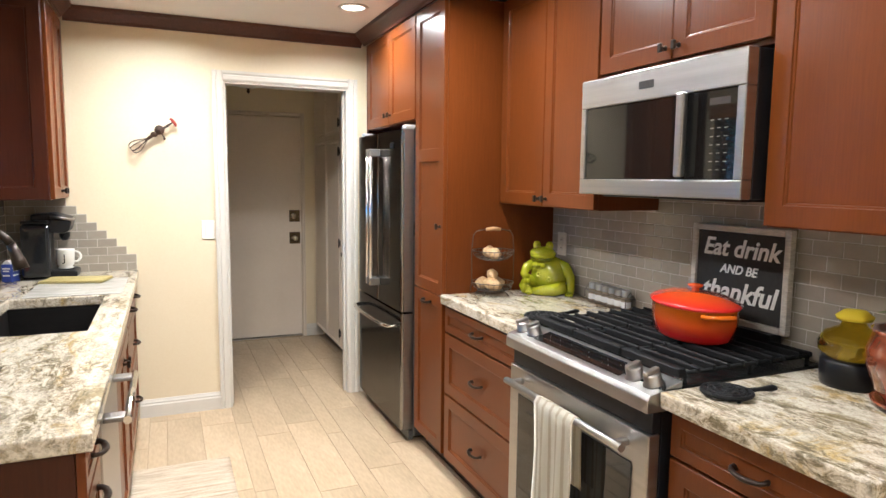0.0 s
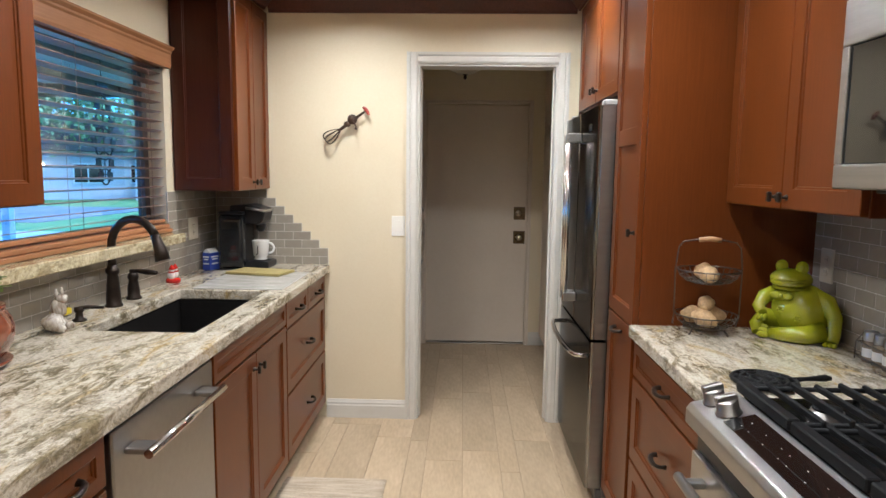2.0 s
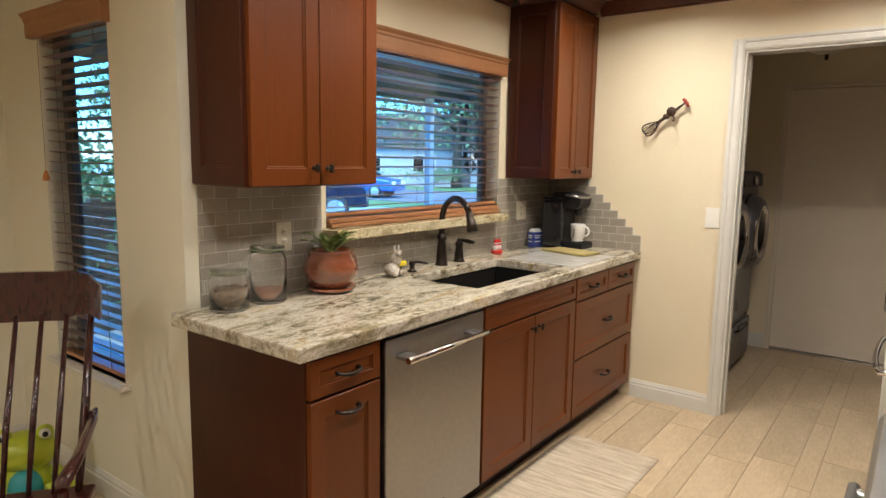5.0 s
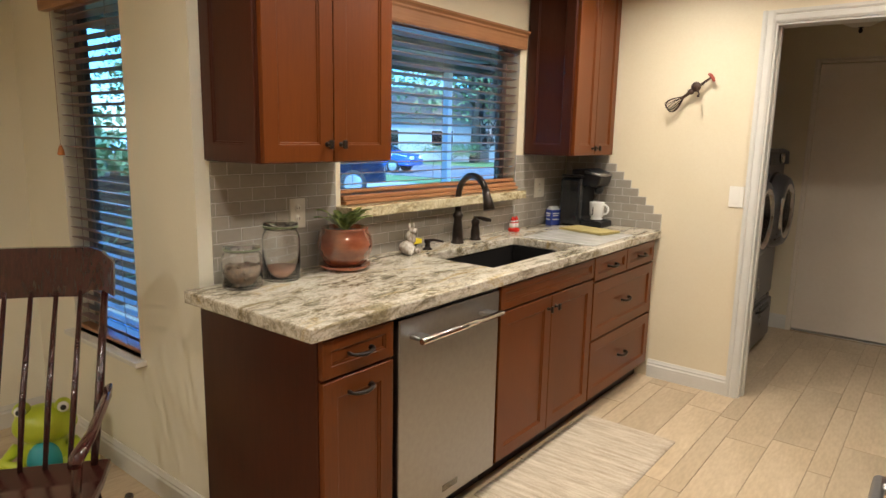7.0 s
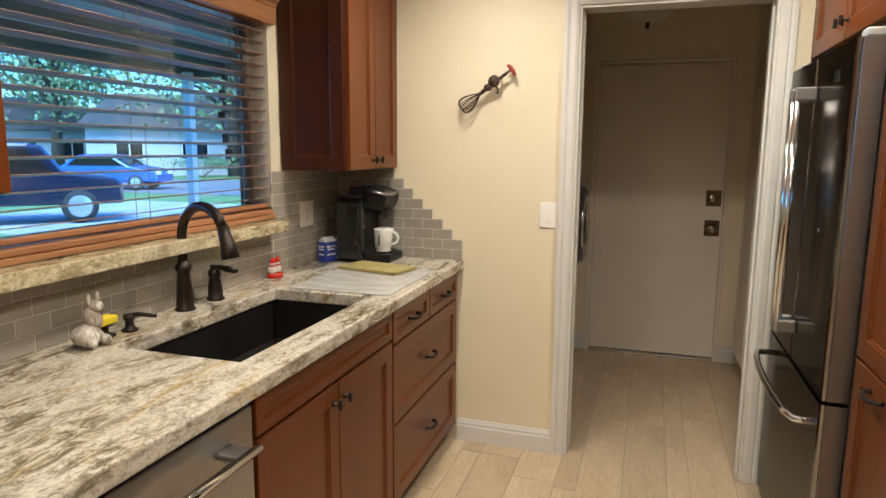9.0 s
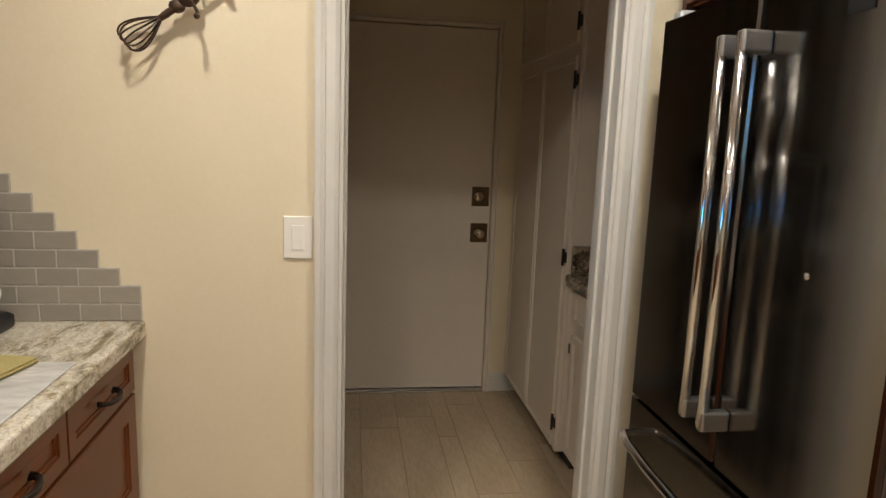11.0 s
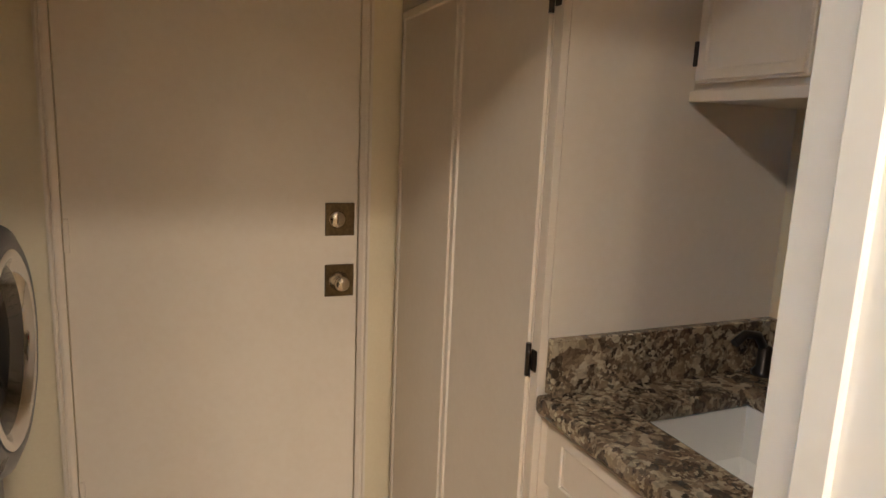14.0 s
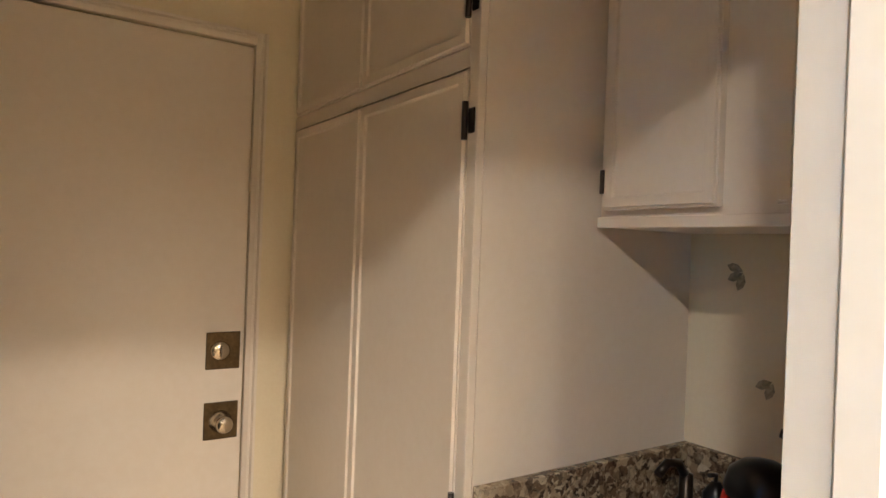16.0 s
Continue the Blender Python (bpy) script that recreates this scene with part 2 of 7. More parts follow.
TERRA = surface("copper_glaze", (0.125, 0.032, 0.016), (0.25, 0.070, 0.030), 9, 0.10, coat=1.0, stretch=(1, 1, 2.5), grain=40, grit=0.12, relief=0.0, Coat_Roughness=0.09, Coat_Ior=1.8)
SOIL = surface("soil", (0.03, 0.02, 0.012), (0.07, 0.045, 0.025), 40, 0.9, grain=150, grit=0.4, relief=0.6)
LEAF = surface("leaf_green", (0.09, 0.17, 0.03), (0.40, 0.44, 0.12), 30, 0.4, grain=60, grit=0.2, relief=0.1)
POTATO = surface("potato_skin", (0.40, 0.25, 0.12), (0.54, 0.37, 0.19), 25, 0.6, grain=120, grit=0.25, relief=0.3)
WIRE = plain("wire_metal", (0.13, 0.11, 0.09), 0.35, 0.9)
OAK = wood("light_wood", (0.42, 0.22, 0.10), (0.55, 0.32, 0.16), along=1)
RED = plain("red_enamel", (0.52, 0.022, 0.014), 0.2)
def striped(name, ground, band, scale):
    """Woven cotton with bands across y."""
    m, nt, b, co = start(name, 0.9)
    wave = tex(nt, "Wave", scale, co, distortion=0.4)
    wave.bands_direction = "Y"
    weave = tex(nt, "Noise", 300.0, co, detail=2.0)
    col = ramp(nt, wave.outputs["Fac"], [(0.70, ground), (0.82, band)])
    col = mix(nt, 0.12, col, ramp(nt, weave.outputs["Fac"], [(0.3, (0.2, 0.2, 0.2)), (0.7, (0.8, 0.8, 0.8))]), "OVERLAY")
    nt.links.new(col, b.inputs["Base Color"])
    bump(nt, b, weave.outputs["Fac"], 0.5)
    return m


CLOTH_S = striped("striped_cloth", (0.72, 0.68, 0.58), (0.55, 0.48, 0.36), 8.0)
OLIVE = surface("olive_cloth", (0.30, 0.24, 0.085), (0.38, 0.31, 0.12), 14, 0.9, grain=260, grit=0.25, relief=0.6)
RUG = surface("woven_rug", (0.40, 0.31, 0.215), (0.66, 0.56, 0.43), 5, 0.95, stretch=(1, 9, 1), grain=120, grit=0.35, relief=0.8)
BLUE_B = plain("blue_card", (0.03, 0.06, 0.32), 0.4)
PAPER = plain("white_card", (0.75, 0.75, 0.74), 0.5)
YELLOW = plain("yellow_foam", (0.72, 0.55, 0.02), 0.7)
SLATE = surface("chalkboard", (0.018, 0.017, 0.017), (0.03, 0.029, 0.028), 6, 0.8, grain=90, grit=0.2, relief=0.1)
LEAF_INK = surface("leaf_ink", (0.17, 0.15, 0.105), (0.36, 0.31, 0.22), 60, 0.7, grain=120, grit=0.3, relief=0.0)
SIGN_FRAME = surface("washed_frame", (0.42, 0.39, 0.35), (0.55, 0.52, 0.47), 12, 0.7, stretch=(1, 1, 6), grain=60, grit=0.25, relief=0.2)
CHALK = plain("chalk_white", (0.78, 0.77, 0.75), 0.8)
OIL = glass("yellow_oil", (0.85, 0.62, 0.03))
FROST = surface("frosted_board", (0.40, 0.38, 0.34), (0.58, 0.56, 0.52), 14, 0.12, stretch=(0.5, 1.6, 1), grain=60, grit=0.12, relief=0.05)
NUTS = surface("nut_mix", (0.016, 0.009, 0.005), (0.12, 0.072, 0.034), 70, 0.7, grain=200, grit=0.3, relief=0.8)
GRAIN = surface("brown_grain", (0.11, 0.050, 0.028), (0.18, 0.090, 0.050), 60, 0.8, grain=260, grit=0.25, relief=0.5)
PLASTIC_W = plain("switch_white", (0.80, 0.76, 0.68), 0.3)
ALMOND = plain("almond_plate", (0.58, 0.52, 0.41), 0.4)
GRAPHITE = surface("graphite_metal", (0.11, 0.11, 0.115), (0.15, 0.15, 0.155), 5, 0.28, 0.7, grain=60, grit=0.05, relief=0.02)
RUSTED = surface("rusted_iron", (0.030, 0.015, 0.009), (0.070, 0.036, 0.020), 30, 0.5, 0.4, grain=120, grit=0.3, relief=0.2)
RUBBER = surface("rubber", (0.012, 0.012, 0.012), (0.022, 0.022, 0.022), 20, 0.8, grain=80, grit=0.2, relief=0.2)
SEAL = surface("green_rubber", (0.16, 0.20, 0.10), (0.24, 0.28, 0.15), 30, 0.5, grain=80, grit=0.1, relief=0.05)
FADED = surface("faded_print", (0.16, 0.15, 0.11), (0.22, 0.20, 0.15), 40, 0.7, grain=90, grit=0.2, relief=0.1)
GLOW = glow("lamp_lens", (1.0, 0.88, 0.7), 2.4)
GRASS = surface("lawn", (0.06, 0.13, 0.035), (0.12, 0.21, 0.06), 0.6, 0.95, grain=30, grit=0.4, relief=1.0)
ASPHALT = surface("asphalt", (0.10, 0.103, 0.107), (0.15, 0.153, 0.157), 0.4, 0.85, grain=60, grit=0.3, relief=0.5)
CONCRETE = surface("concrete", (0.24, 0.24, 0.23), (0.33, 0.33, 0.32), 0.8, 0.85, grain=40, grit=0.2, relief=0.3)
BARK = surface("bark", (0.05, 0.038, 0.028), (0.11, 0.085, 0.06), 6, 0.95, stretch=(4, 4, 1), grain=30, grit=0.5, relief=1.0)
FOLIAGE = surface("foliage", (0.07, 0.13, 0.05), (0.15, 0.22, 0.09), 1.2, 0.7, grain=12, grit=0.4, relief=0.3)
STUCCO = surface("stucco", (0.40, 0.38, 0.36), (0.48, 0.46, 0.44), 1.0, 0.9, grain=50, grit=0.15, relief=0.4)
ROOFING = surface("roof_shingle", (0.07, 0.065, 0.065), (0.12, 0.11, 0.105), 2.0, 0.95, grain=20, grit=0.4, relief=0.6)
EAVE = surface("eave_paint", (0.10, 0.085, 0.075), (0.14, 0.12, 0.105), 2.0, 0.7, grain=50, grit=0.1, relief=0.2)
SOFFIT = surface("soffit_paint", (0.50, 0.50, 0.52), (0.58, 0.58, 0.60), 2.0, 0.8, grain=50, grit=0.1, relief=0.1)
FENCE = surface("weathered_board", (0.075, 0.045, 0.028), (0.13, 0.080, 0.050), 3.0, 0.85, stretch=(1, 1, 8), grain=40, grit=0.3, relief=0.5)
CAR_NAVY = plain("car_navy", (0.006, 0.011, 0.035), 0.2, 0.3, Coat_Weight=0.8)
CAR_BLUE = plain("car_blue", (0.02, 0.10, 0.42), 0.2, 0.3, Coat_Weight=0.8)
CAR_GREY = plain("car_silver", (0.40, 0.42, 0.45), 0.25, 0.6, Coat_Weight=0.8)
CAR_WHITE = plain("car_white", (0.75, 0.76, 0.78), 0.25, 0.0, Coat_Weight=0.8)


def gradient(name, low, high, z0, z1, rough=0.15):
    """Enamel that passes from one colour to another over a height."""
    m, nt, b, co = start(name, rough, 0.0, 0.5)
    sep = nt.nodes.new("ShaderNodeSeparateXYZ")
    nt.links.new(co, sep.inputs[0])
    mr = nt.nodes.new("ShaderNodeMapRange")
    mr.inputs["From Min"].default_value, mr.inputs["From Max"].default_value = z0, z1
    nt.links.new(sep.outputs["Z"], mr.inputs["Value"])
    nt.links.new(ramp(nt, mr.outputs["Result"], [(0.2, low), (0.9, high)]), b.inputs["Base Color"])
    return m


ENAMEL = gradient("flame_enamel", (0.55, 0.012, 0.010), (0.62, 0.13, 0.006), 0.0, 0.11)
ENAMEL_LID = gradient("flame_enamel_lid", (0.55, 0.014, 0.012), (0.58, 0.075, 0.008), 0.0, 0.04)


# ---- mesh helpers ----
def root_of(ob):
    return ob if ob.parent is None else root_of(ob.parent)


def mesh_of(name, bm, material):
    me = bpy.data.meshes.new(name)
    bmesh.ops.recalc_face_normals(bm, faces=bm.faces[:])
    bm.to_mesh(me)
    bm.free()
    for m in material if isinstance(material, (list, tuple)) else (material,):
        me.materials.append(m)
    return me


def part(name, bm, material, parent, label="", local=False):
    """One mesh object under a thing or part. The bmesh is in world metres unless local."""
    if not local:
        bmesh.ops.translate(bm, verts=bm.verts[:], vec=-root_of(parent).location)
    ob = new(name, mesh_of(name, bm, material))
    ob.parent = parent
    if label:
        ob["label"] = label
    return ob


def thing(name, label, category, at=(0, 0, 0), group="", turn=0.0):
    ob = new(name)
    ob.location, ob.rotation_euler = at, (0, 0, radians(turn))
    ob.empty_display_size = 0.05
    return tagged(ob, label, category, group)


def single(name, bm, material, label, category, group="", at=None):
    if at:
        bmesh.ops.translate(bm, verts=bm.verts[:], vec=-Vector(at))
    ob = new(name, mesh_of(name, bm, material))
    if at:
        ob.location = at
    return tagged(ob, label, category, group)


def setting(name, bm, material, label="", category=""):
    return tagged(new(name, mesh_of(name, bm, material)), label, category, kind="structure")


def box(x0, x1, y0, y1, z0, z1, bevel=0.0, bm=None, seg=1):
    out = bm or bmesh.new()
    tmp = bmesh.new()
    bmesh.ops.create_cube(tmp, size=1.0, matrix=Matrix.Translation(((x0 + x1) / 2, (y0 + y1) / 2, (z0 + z1) / 2)) @ Matrix.Diagonal((abs(x1 - x0), abs(y1 - y0), abs(z1 - z0), 1)))
    if bevel:
        bmesh.ops.bevel(tmp, geom=tmp.edges[:], offset=bevel, segments=seg, affect="EDGES", profile=0.5)
    return join(out, tmp)


def join(out, tmp, m=None):
    if m is not None:
        bmesh.ops.transform(tmp, matrix=m, verts=tmp.verts[:])
    vs = [out.verts.new(v.co) for v in tmp.verts]
    for i, v in enumerate(tmp.verts):
        v.index = i
    for f in tmp.faces:
        try:
            nf = out.faces.new([vs[v.index] for v in f.verts])
            nf.smooth, nf.material_index = f.smooth, f.material_index
        except ValueError:
            pass
    tmp.free()
    return out


def lathe(profile, at=(0, 0, 0), seg=28, bm=None, axis="z", squash=(1, 1)):
    """A turned body: (radius, height) from bottom to top, closed where the radius is 0."""
    out = bm or bmesh.new()
    tmp = bmesh.new()
    rings = []
    for r, z in profile:
        if r <= 1e-6:
            rings.append([tmp.verts.new((0, 0, z))])
        else:
            rings.append([tmp.verts.new((squash[0] * r * math.cos(2 * math.pi * i / seg), squash[1] * r * math.sin(2 * math.pi * i / seg), z)) for i in range(seg)])
    for a, b in zip(rings, rings[1:]):
        for i in range(seg):
            j = (i + 1) % seg
            if len(a) == 1 and len(b) > 1:
                f = tmp.faces.new((a[0], b[j], b[i]))
            elif len(b) == 1 and len(a) > 1:
                f = tmp.faces.new((a[i], a[j], b[0]))
            elif len(a) > 1:
                f = tmp.faces.new((a[i], a[j], b[j], b[i]))
            else:
                continue
            f.smooth = True
    turn = {"z": Matrix(), "x": Matrix.Rotation(radians(90), 4, "Y"), "y": Matrix.Rotation(radians(-90), 4, "X"), "-x": Matrix.Rotation(radians(-90), 4, "Y"), "-y": Matrix.Rotation(radians(90), 4, "X")}[axis]
    return join(out, tmp, Matrix.Translation(at) @ turn)


def rod(a, b, r, seg=10, bm=None):
    return tube([a, b], r, seg, bm)


def tube(pts, r, seg=8, bm=None, closed=False, flat=1.0):
    """A bar of round section along points; r may be one radius or one for each point."""
    out = bm or bmesh.new()
    pts = [Vector(p) for p in pts]
    n = len(pts)
    rr = r if isinstance(r, (list, tuple)) else [r] * n
    rings, side = [], None
    for i, p in enumerate(pts):
        a = pts[(i - 1) % n] if (i or closed) else p
        b = pts[(i + 1) % n] if (i < n - 1 or closed) else p
        d = (b - a).normalized()
        if side is None:
            side = d.orthogonal().normalized()
        side = (side - d * side.dot(d)).normalized()
        up = d.cross(side)
        rings.append([out.verts.new(p + rr[i] * (math.cos(2 * math.pi * k / seg) * side + flat * math.sin(2 * math.pi * k / seg) * up)) for k in range(seg)])
    for i in range(n if closed else n - 1):
        a, b = rings[i], rings[(i + 1) % n]
        for k in range(seg):
            f = out.faces.new((a[k], a[(k + 1) % seg], b[(k + 1) % seg], b[k]))
            f.smooth = True
    if not closed:
        out.faces.new(rings[0][::-1])
        out.faces.new(rings[-1])
    return out


def arc(c, r, a0, a1, u, v, n=14):
    u, v, c = Vector(u), Vector(v), Vector(c)
    return [c + r * (math.cos(radians(a0 + (a1 - a0) * i / (n - 1))) * u + math.sin(radians(a0 + (a1 - a0) * i / (n - 1))) * v) for i in range(n)]


def blob(at, size, bm=None, rough=0.0, sub=3, seed=0, turn=(0, 0, 0)):
    """An uneven rounded lump."""
    out = bm or bmesh.new()
    tmp = bmesh.new()
    bmesh.ops.create_icosphere(tmp, subdivisions=sub, radius=1.0)
    for v in tmp.verts:
        k = 1 + rough * noise.noise(v.co * 1.6 + Vector((seed * 7.3, seed * 3.1, seed)))
        v.co = Vector((v.co.x * size[0] * k, v.co.y * size[1] * k, v.co.z * size[2] * k))
    for f in tmp.faces:
        f.smooth = True
    return join(out, tmp, Matrix.Translation(at) @ Euler([radians(a) for a in turn]).to_matrix().to_4x4())


def extrude(outline, depth, m, bm=None, bevel=0.0):
    """A flat outline (x, z) given a depth along y, laid by m."""
    out = bm or bmesh.new()
    tmp = bmesh.new()
    f = tmp.faces.new([tmp.verts.new((x, 0, z)) for x, z in outline])
    r = bmesh.ops.extrude_face_region(tmp, geom=[f])
    bmesh.ops.translate(tmp, verts=[g for g in r["geom"] if isinstance(g, bmesh.types.BMVert)], vec=(0, depth, 0))
    if bevel:
        bmesh.ops.bevel(tmp, geom=tmp.edges[:], offset=bevel, segments=2, affect="EDGES", profile=0.5)
    return join(out, tmp, m)


def letters(text, size, m, parent, material, name="lettering", depth=0.0006, shear=0.0, bold=0.0):
    cu = bpy.data.curves.new(name, "FONT")
    cu.body, cu.size, cu.extrude, cu.align_x = text, size, depth, "CENTER"
    cu.shear, cu.offset = shear, bold
    tmp = bpy.data.objects.new(name, cu)
    scene.collection.objects.link(tmp)
    me = bpy.data.meshes.new_from_object(tmp.evaluated_get(bpy.context.evaluated_depsgraph_get()))
    bpy.data.objects.remove(tmp)
    bpy.data.curves.remove(cu)
    me.materials.clear()
    me.materials.append(material)
    me.transform(Matrix.Translation(-root_of(parent).location) @ m)
    ob = new(name, me)
    ob.parent = parent
    return ob


# ---- the structure ----
def wall_x(name, x0, x1, y0, y1, z0, z1, holes, material, label):
    """A wall across y between two x faces, with holes (y0, y1, z0, z1)."""
    bm = bmesh.new()
    y = y0
    for a, b, c, d in sorted(holes):
        box(x0, x1, y, a, z0, z1, bm=bm)
        if c > z0:
            box(x0, x1, a, b, z0, c, bm=bm)
        if d < z1:
            box(x0, x1, a, b, d, z1, bm=bm)
        y = b
    box(x0, x1, y, y1, z0, z1, bm=bm)
    bmesh.ops.remove_doubles(bm, verts=bm.verts[:], dist=0.0001)
    return setting(name, bm, material, label, "wall")


def wall_y(name, y0, y1, x0, x1, z0, z1, holes, material, label):
    bm = bmesh.new()
    x = x0
    for a, b, c, d in sorted(holes):
        box(x, a, y0, y1, z0, z1, bm=bm)
        if c > z0:
            box(a, b, y0, y1, z0, c, bm=bm)
        if d < z1:
            box(a, b, y0, y1, d, z1, bm=bm)
        x = b
    box(x, x1, y0, y1, z0, z1, bm=bm)
    bmesh.ops.remove_doubles(bm, verts=bm.verts[:], dist=0.0001)
    return setting(name, bm, material, label, "wall")


W1 = (2.56, 3.93, 1.165, 2.00)          # kitchen window: y, y, z, z
W2 = (-1.66, -1.06, 0.555, 2.00)       # nook window: x, x, z, z
DOOR = (0.579, 1.366, 0.0, 2.076)         # opening to the laundry: x, x, z, z

wall_west = wall_x("wall_west", XL - 0.14, XL, YN + 0.14, YE, -0.36, ZC, [W1], PAINT, "cream painted kitchen wall with a window over the sink")
wall_nook = wall_y("wall_nook", YN, YN + 0.14, XN - 0.14, XL, -0.36, ZC, [W2], PAINT_NOOK, "pale painted dining nook wall with a narrow window")
wall_end = wall_y("wall_end", YE, YE + 0.12, XL - 0.14, LX, 0, ZC, [DOOR], PAINT, "cream painted wall with a cased doorway")
wall_east = wall_x("wall_east", XR, XR + 0.14, YB, YE, 0, ZC, [], PAINT, "painted kitchen wall behind the range")
wall_nook_side = wall_x("wall_nook_side", XN - 0.14, XN, YB, YN, -0.36, ZC, [], PAINT_NOOK, "pale painted nook side wall")
wall_behind = wall_y("wall_behind", YB - 0.14, YB, XN - 0.14, XR + 0.14, 0, ZC, [], PAINT_NOOK, "pale painted wall closing the dining room")
wall_laundry_west = wall_x("wall_laundry_west", -0.59, -0.45, YE + 0.12, YD, 0, ZC, [], PAINT, "cream painted laundry wall")
wall_laundry_east = wall_x("wall_laundry_east", LX, LX + 0.14, YE, YD, 0, ZC, [], PAINT, "cream painted laundry wall with printed leaves")
wall_laundry_end = wall_y("wall_laundry_end", YD, YD + 0.14, -0.59, LX + 0.14, 0, ZC, [(0.535, 1.385, 0.0, 2.04)], PAINT, "cream painted laundry wall with a door")
bm = box(XN - 0.14, XR + 0.14, YB - 0.14, YE, ZC, ZC + 0.12)
box(-0.74, LX + 0.14, YE, YD + 0.14, ZC, ZC + 0.12, bm=bm)
setting("ceiling", bm, CEIL, "white painted ceiling", "ceiling")
bm = box(XN - 0.14, XR + 0.14, YB - 0.14, YN + 0.14, -0.2, -0.004)
box(XL - 0.14, LX + 0.14, YN + 0.14, YD + 0.14, -0.2, -0.004, bm=bm)
floor = setting("floor", bm, FGROUT, "floor of pale wood-look tile planks", "floor")


def moulding(name, profile, a, b, out, material, label, cat="trim", up=(0, 0, 1)):
    """A strip from a to b with a profile of (out, up) points."""
    a, b, out, up = Vector(a), Vector(b), Vector(out), Vector(up)
    bm = bmesh.new()
    ra = [bm.verts.new(a + out * o + up * u) for o, u in profile]
    rb = [bm.verts.new(b + out * o + up * u) for o, u in profile]
    n = len(profile)
    for i in range(n):
        bm.faces.new((ra[i], ra[(i + 1) % n], rb[(i + 1) % n], rb[i]))
    bm.faces.new(ra[::-1])
    bm.faces.new(rb)
    return bm if name is None else setting(name, bm, material, label, cat)


BASE = [(0, 0), (0.014, 0), (0.014, 0.075), (0.010, 0.084), (0.011, 0.092), (0.006, 0.104), (0.004, 0.112), (0, 0.112)]
CROWN_P = [(0, 0), (0.010, 0), (0.014, 0.012), (0.022, 0.018), (0.048, 0.052), (0.060, 0.060), (0.066, 0.078), (0, 0.078)]
moulding("baseboard", BASE, (0.045, YE, 0), (0.516, YE, 0), (0, -1, 0), WHITE, "white moulded baseboard", "baseboard")
moulding("baseboard", BASE, (1.437, YE, 0), (XR, YE, 0), (0, -1, 0), WHITE, "white moulded baseboard", "baseboard")
moulding("baseboard", BASE, (XN, YN, 0), (XL, YN, 0), (0, -1, 0), WHITE, "white moulded baseboard", "baseboard")
moulding("baseboard", BASE, (XN, YB, 0), (XN, YN - 0.015, 0), (1, 0, 0), WHITE, "white moulded baseboard", "baseboard")
moulding("baseboard", BASE, (-0.45, YD, 0), (0.50, YD, 0), (0, -1, 0), WHITE, "white moulded baseboard", "baseboard")
moulding("baseboard", BASE, (1.42, YD, 0), (1.58, YD, 0), (0, -1, 0), WHITE, "white moulded baseboard", "baseboard")
moulding("crown_moulding", CROWN_P, (-0.265, YE, ZC - 0.08), (1.46, YE, ZC - 0.08), (0, -1, 0), CROWN, "dark brown wooden crown moulding", "crown moulding")
moulding("crown_moulding", CROWN_P, (XL, 2.545, ZC - 0.08), (XL, 3.995, ZC - 0.08), (1, 0, 0), CROWN, "dark brown wooden crown moulding", "crown moulding")


def casing(name, x0, x1, zt, y, s, w, label, material, z0=0.0):
    """A moulded door casing on a wall face at y, standing out to s."""
    th = thing(name, label, "door casing", (x0, y, z0))
    th["kind"] = "structure"
    prof = [(0, 0), (0.012, 0.0), (0.020, 0.012), (0.020, w * 0.55), (0.014, w * 0.62), (0.022, w * 0.78), (0.022, w), (0, w)]
    q = [(w - u, o) for o, u in prof]
    part("jamb_casing", moulding(None, prof, (x0, y, z0), (x0, y, zt + w), (0, s, 0), material, "", up=(-1, 0, 0)), material, th)
    part("jamb_casing", moulding(None, prof, (x1, y, z0), (x1, y, zt + w), (0, s, 0), material, "", up=(1, 0, 0)), material, th)
    part("head_casing", moulding(None, [(o * 1.02, u) for o, u in prof], (x0, y, zt), (x1, y, zt), (0, s, 0), material, "", up=(0, 0, 1)), material, th)
    return th


cas = casing("door_casing", DOOR[0], DOOR[1], DOOR[3], YE, -1, 0.063, "white moulded casing round the doorway", WHITE)
bm = box(DOOR[0], DOOR[0] + 0.012, YE - 0.004, YE + 0.124, 0, DOOR[3], 0.001)
part("jamb", bm, WHITE, cas)
part("jamb", box(DOOR[1] - 0.012, DOOR[1], YE - 0.004, YE + 0.124, 0, DOOR[3], 0.001), WHITE, cas)
part("jamb", box(DOOR[0] + 0.012, DOOR[1] - 0.012, YE - 0.004, YE + 0.124, DOOR[3] - 0.012, DOOR[3], 0.001), WHITE, cas)
part("door_stop", box(DOOR[1] - 0.022, DOOR[1] - 0.012, YE + 0.045, YE + 0.08, 0, DOOR[3] - 0.012, 0.002), WHITE, cas)
part("door_stop", box(DOOR[0] + 0.012, DOOR[0] + 0.022, YE + 0.045, YE + 0.08, 0, DOOR[3] - 0.012, 0.002), WHITE, cas)
casing("door_casing", 0.535, 1.385, 2.04, YD, -1, 0.034, "white painted casing round the laundry door", LAUNDRY)

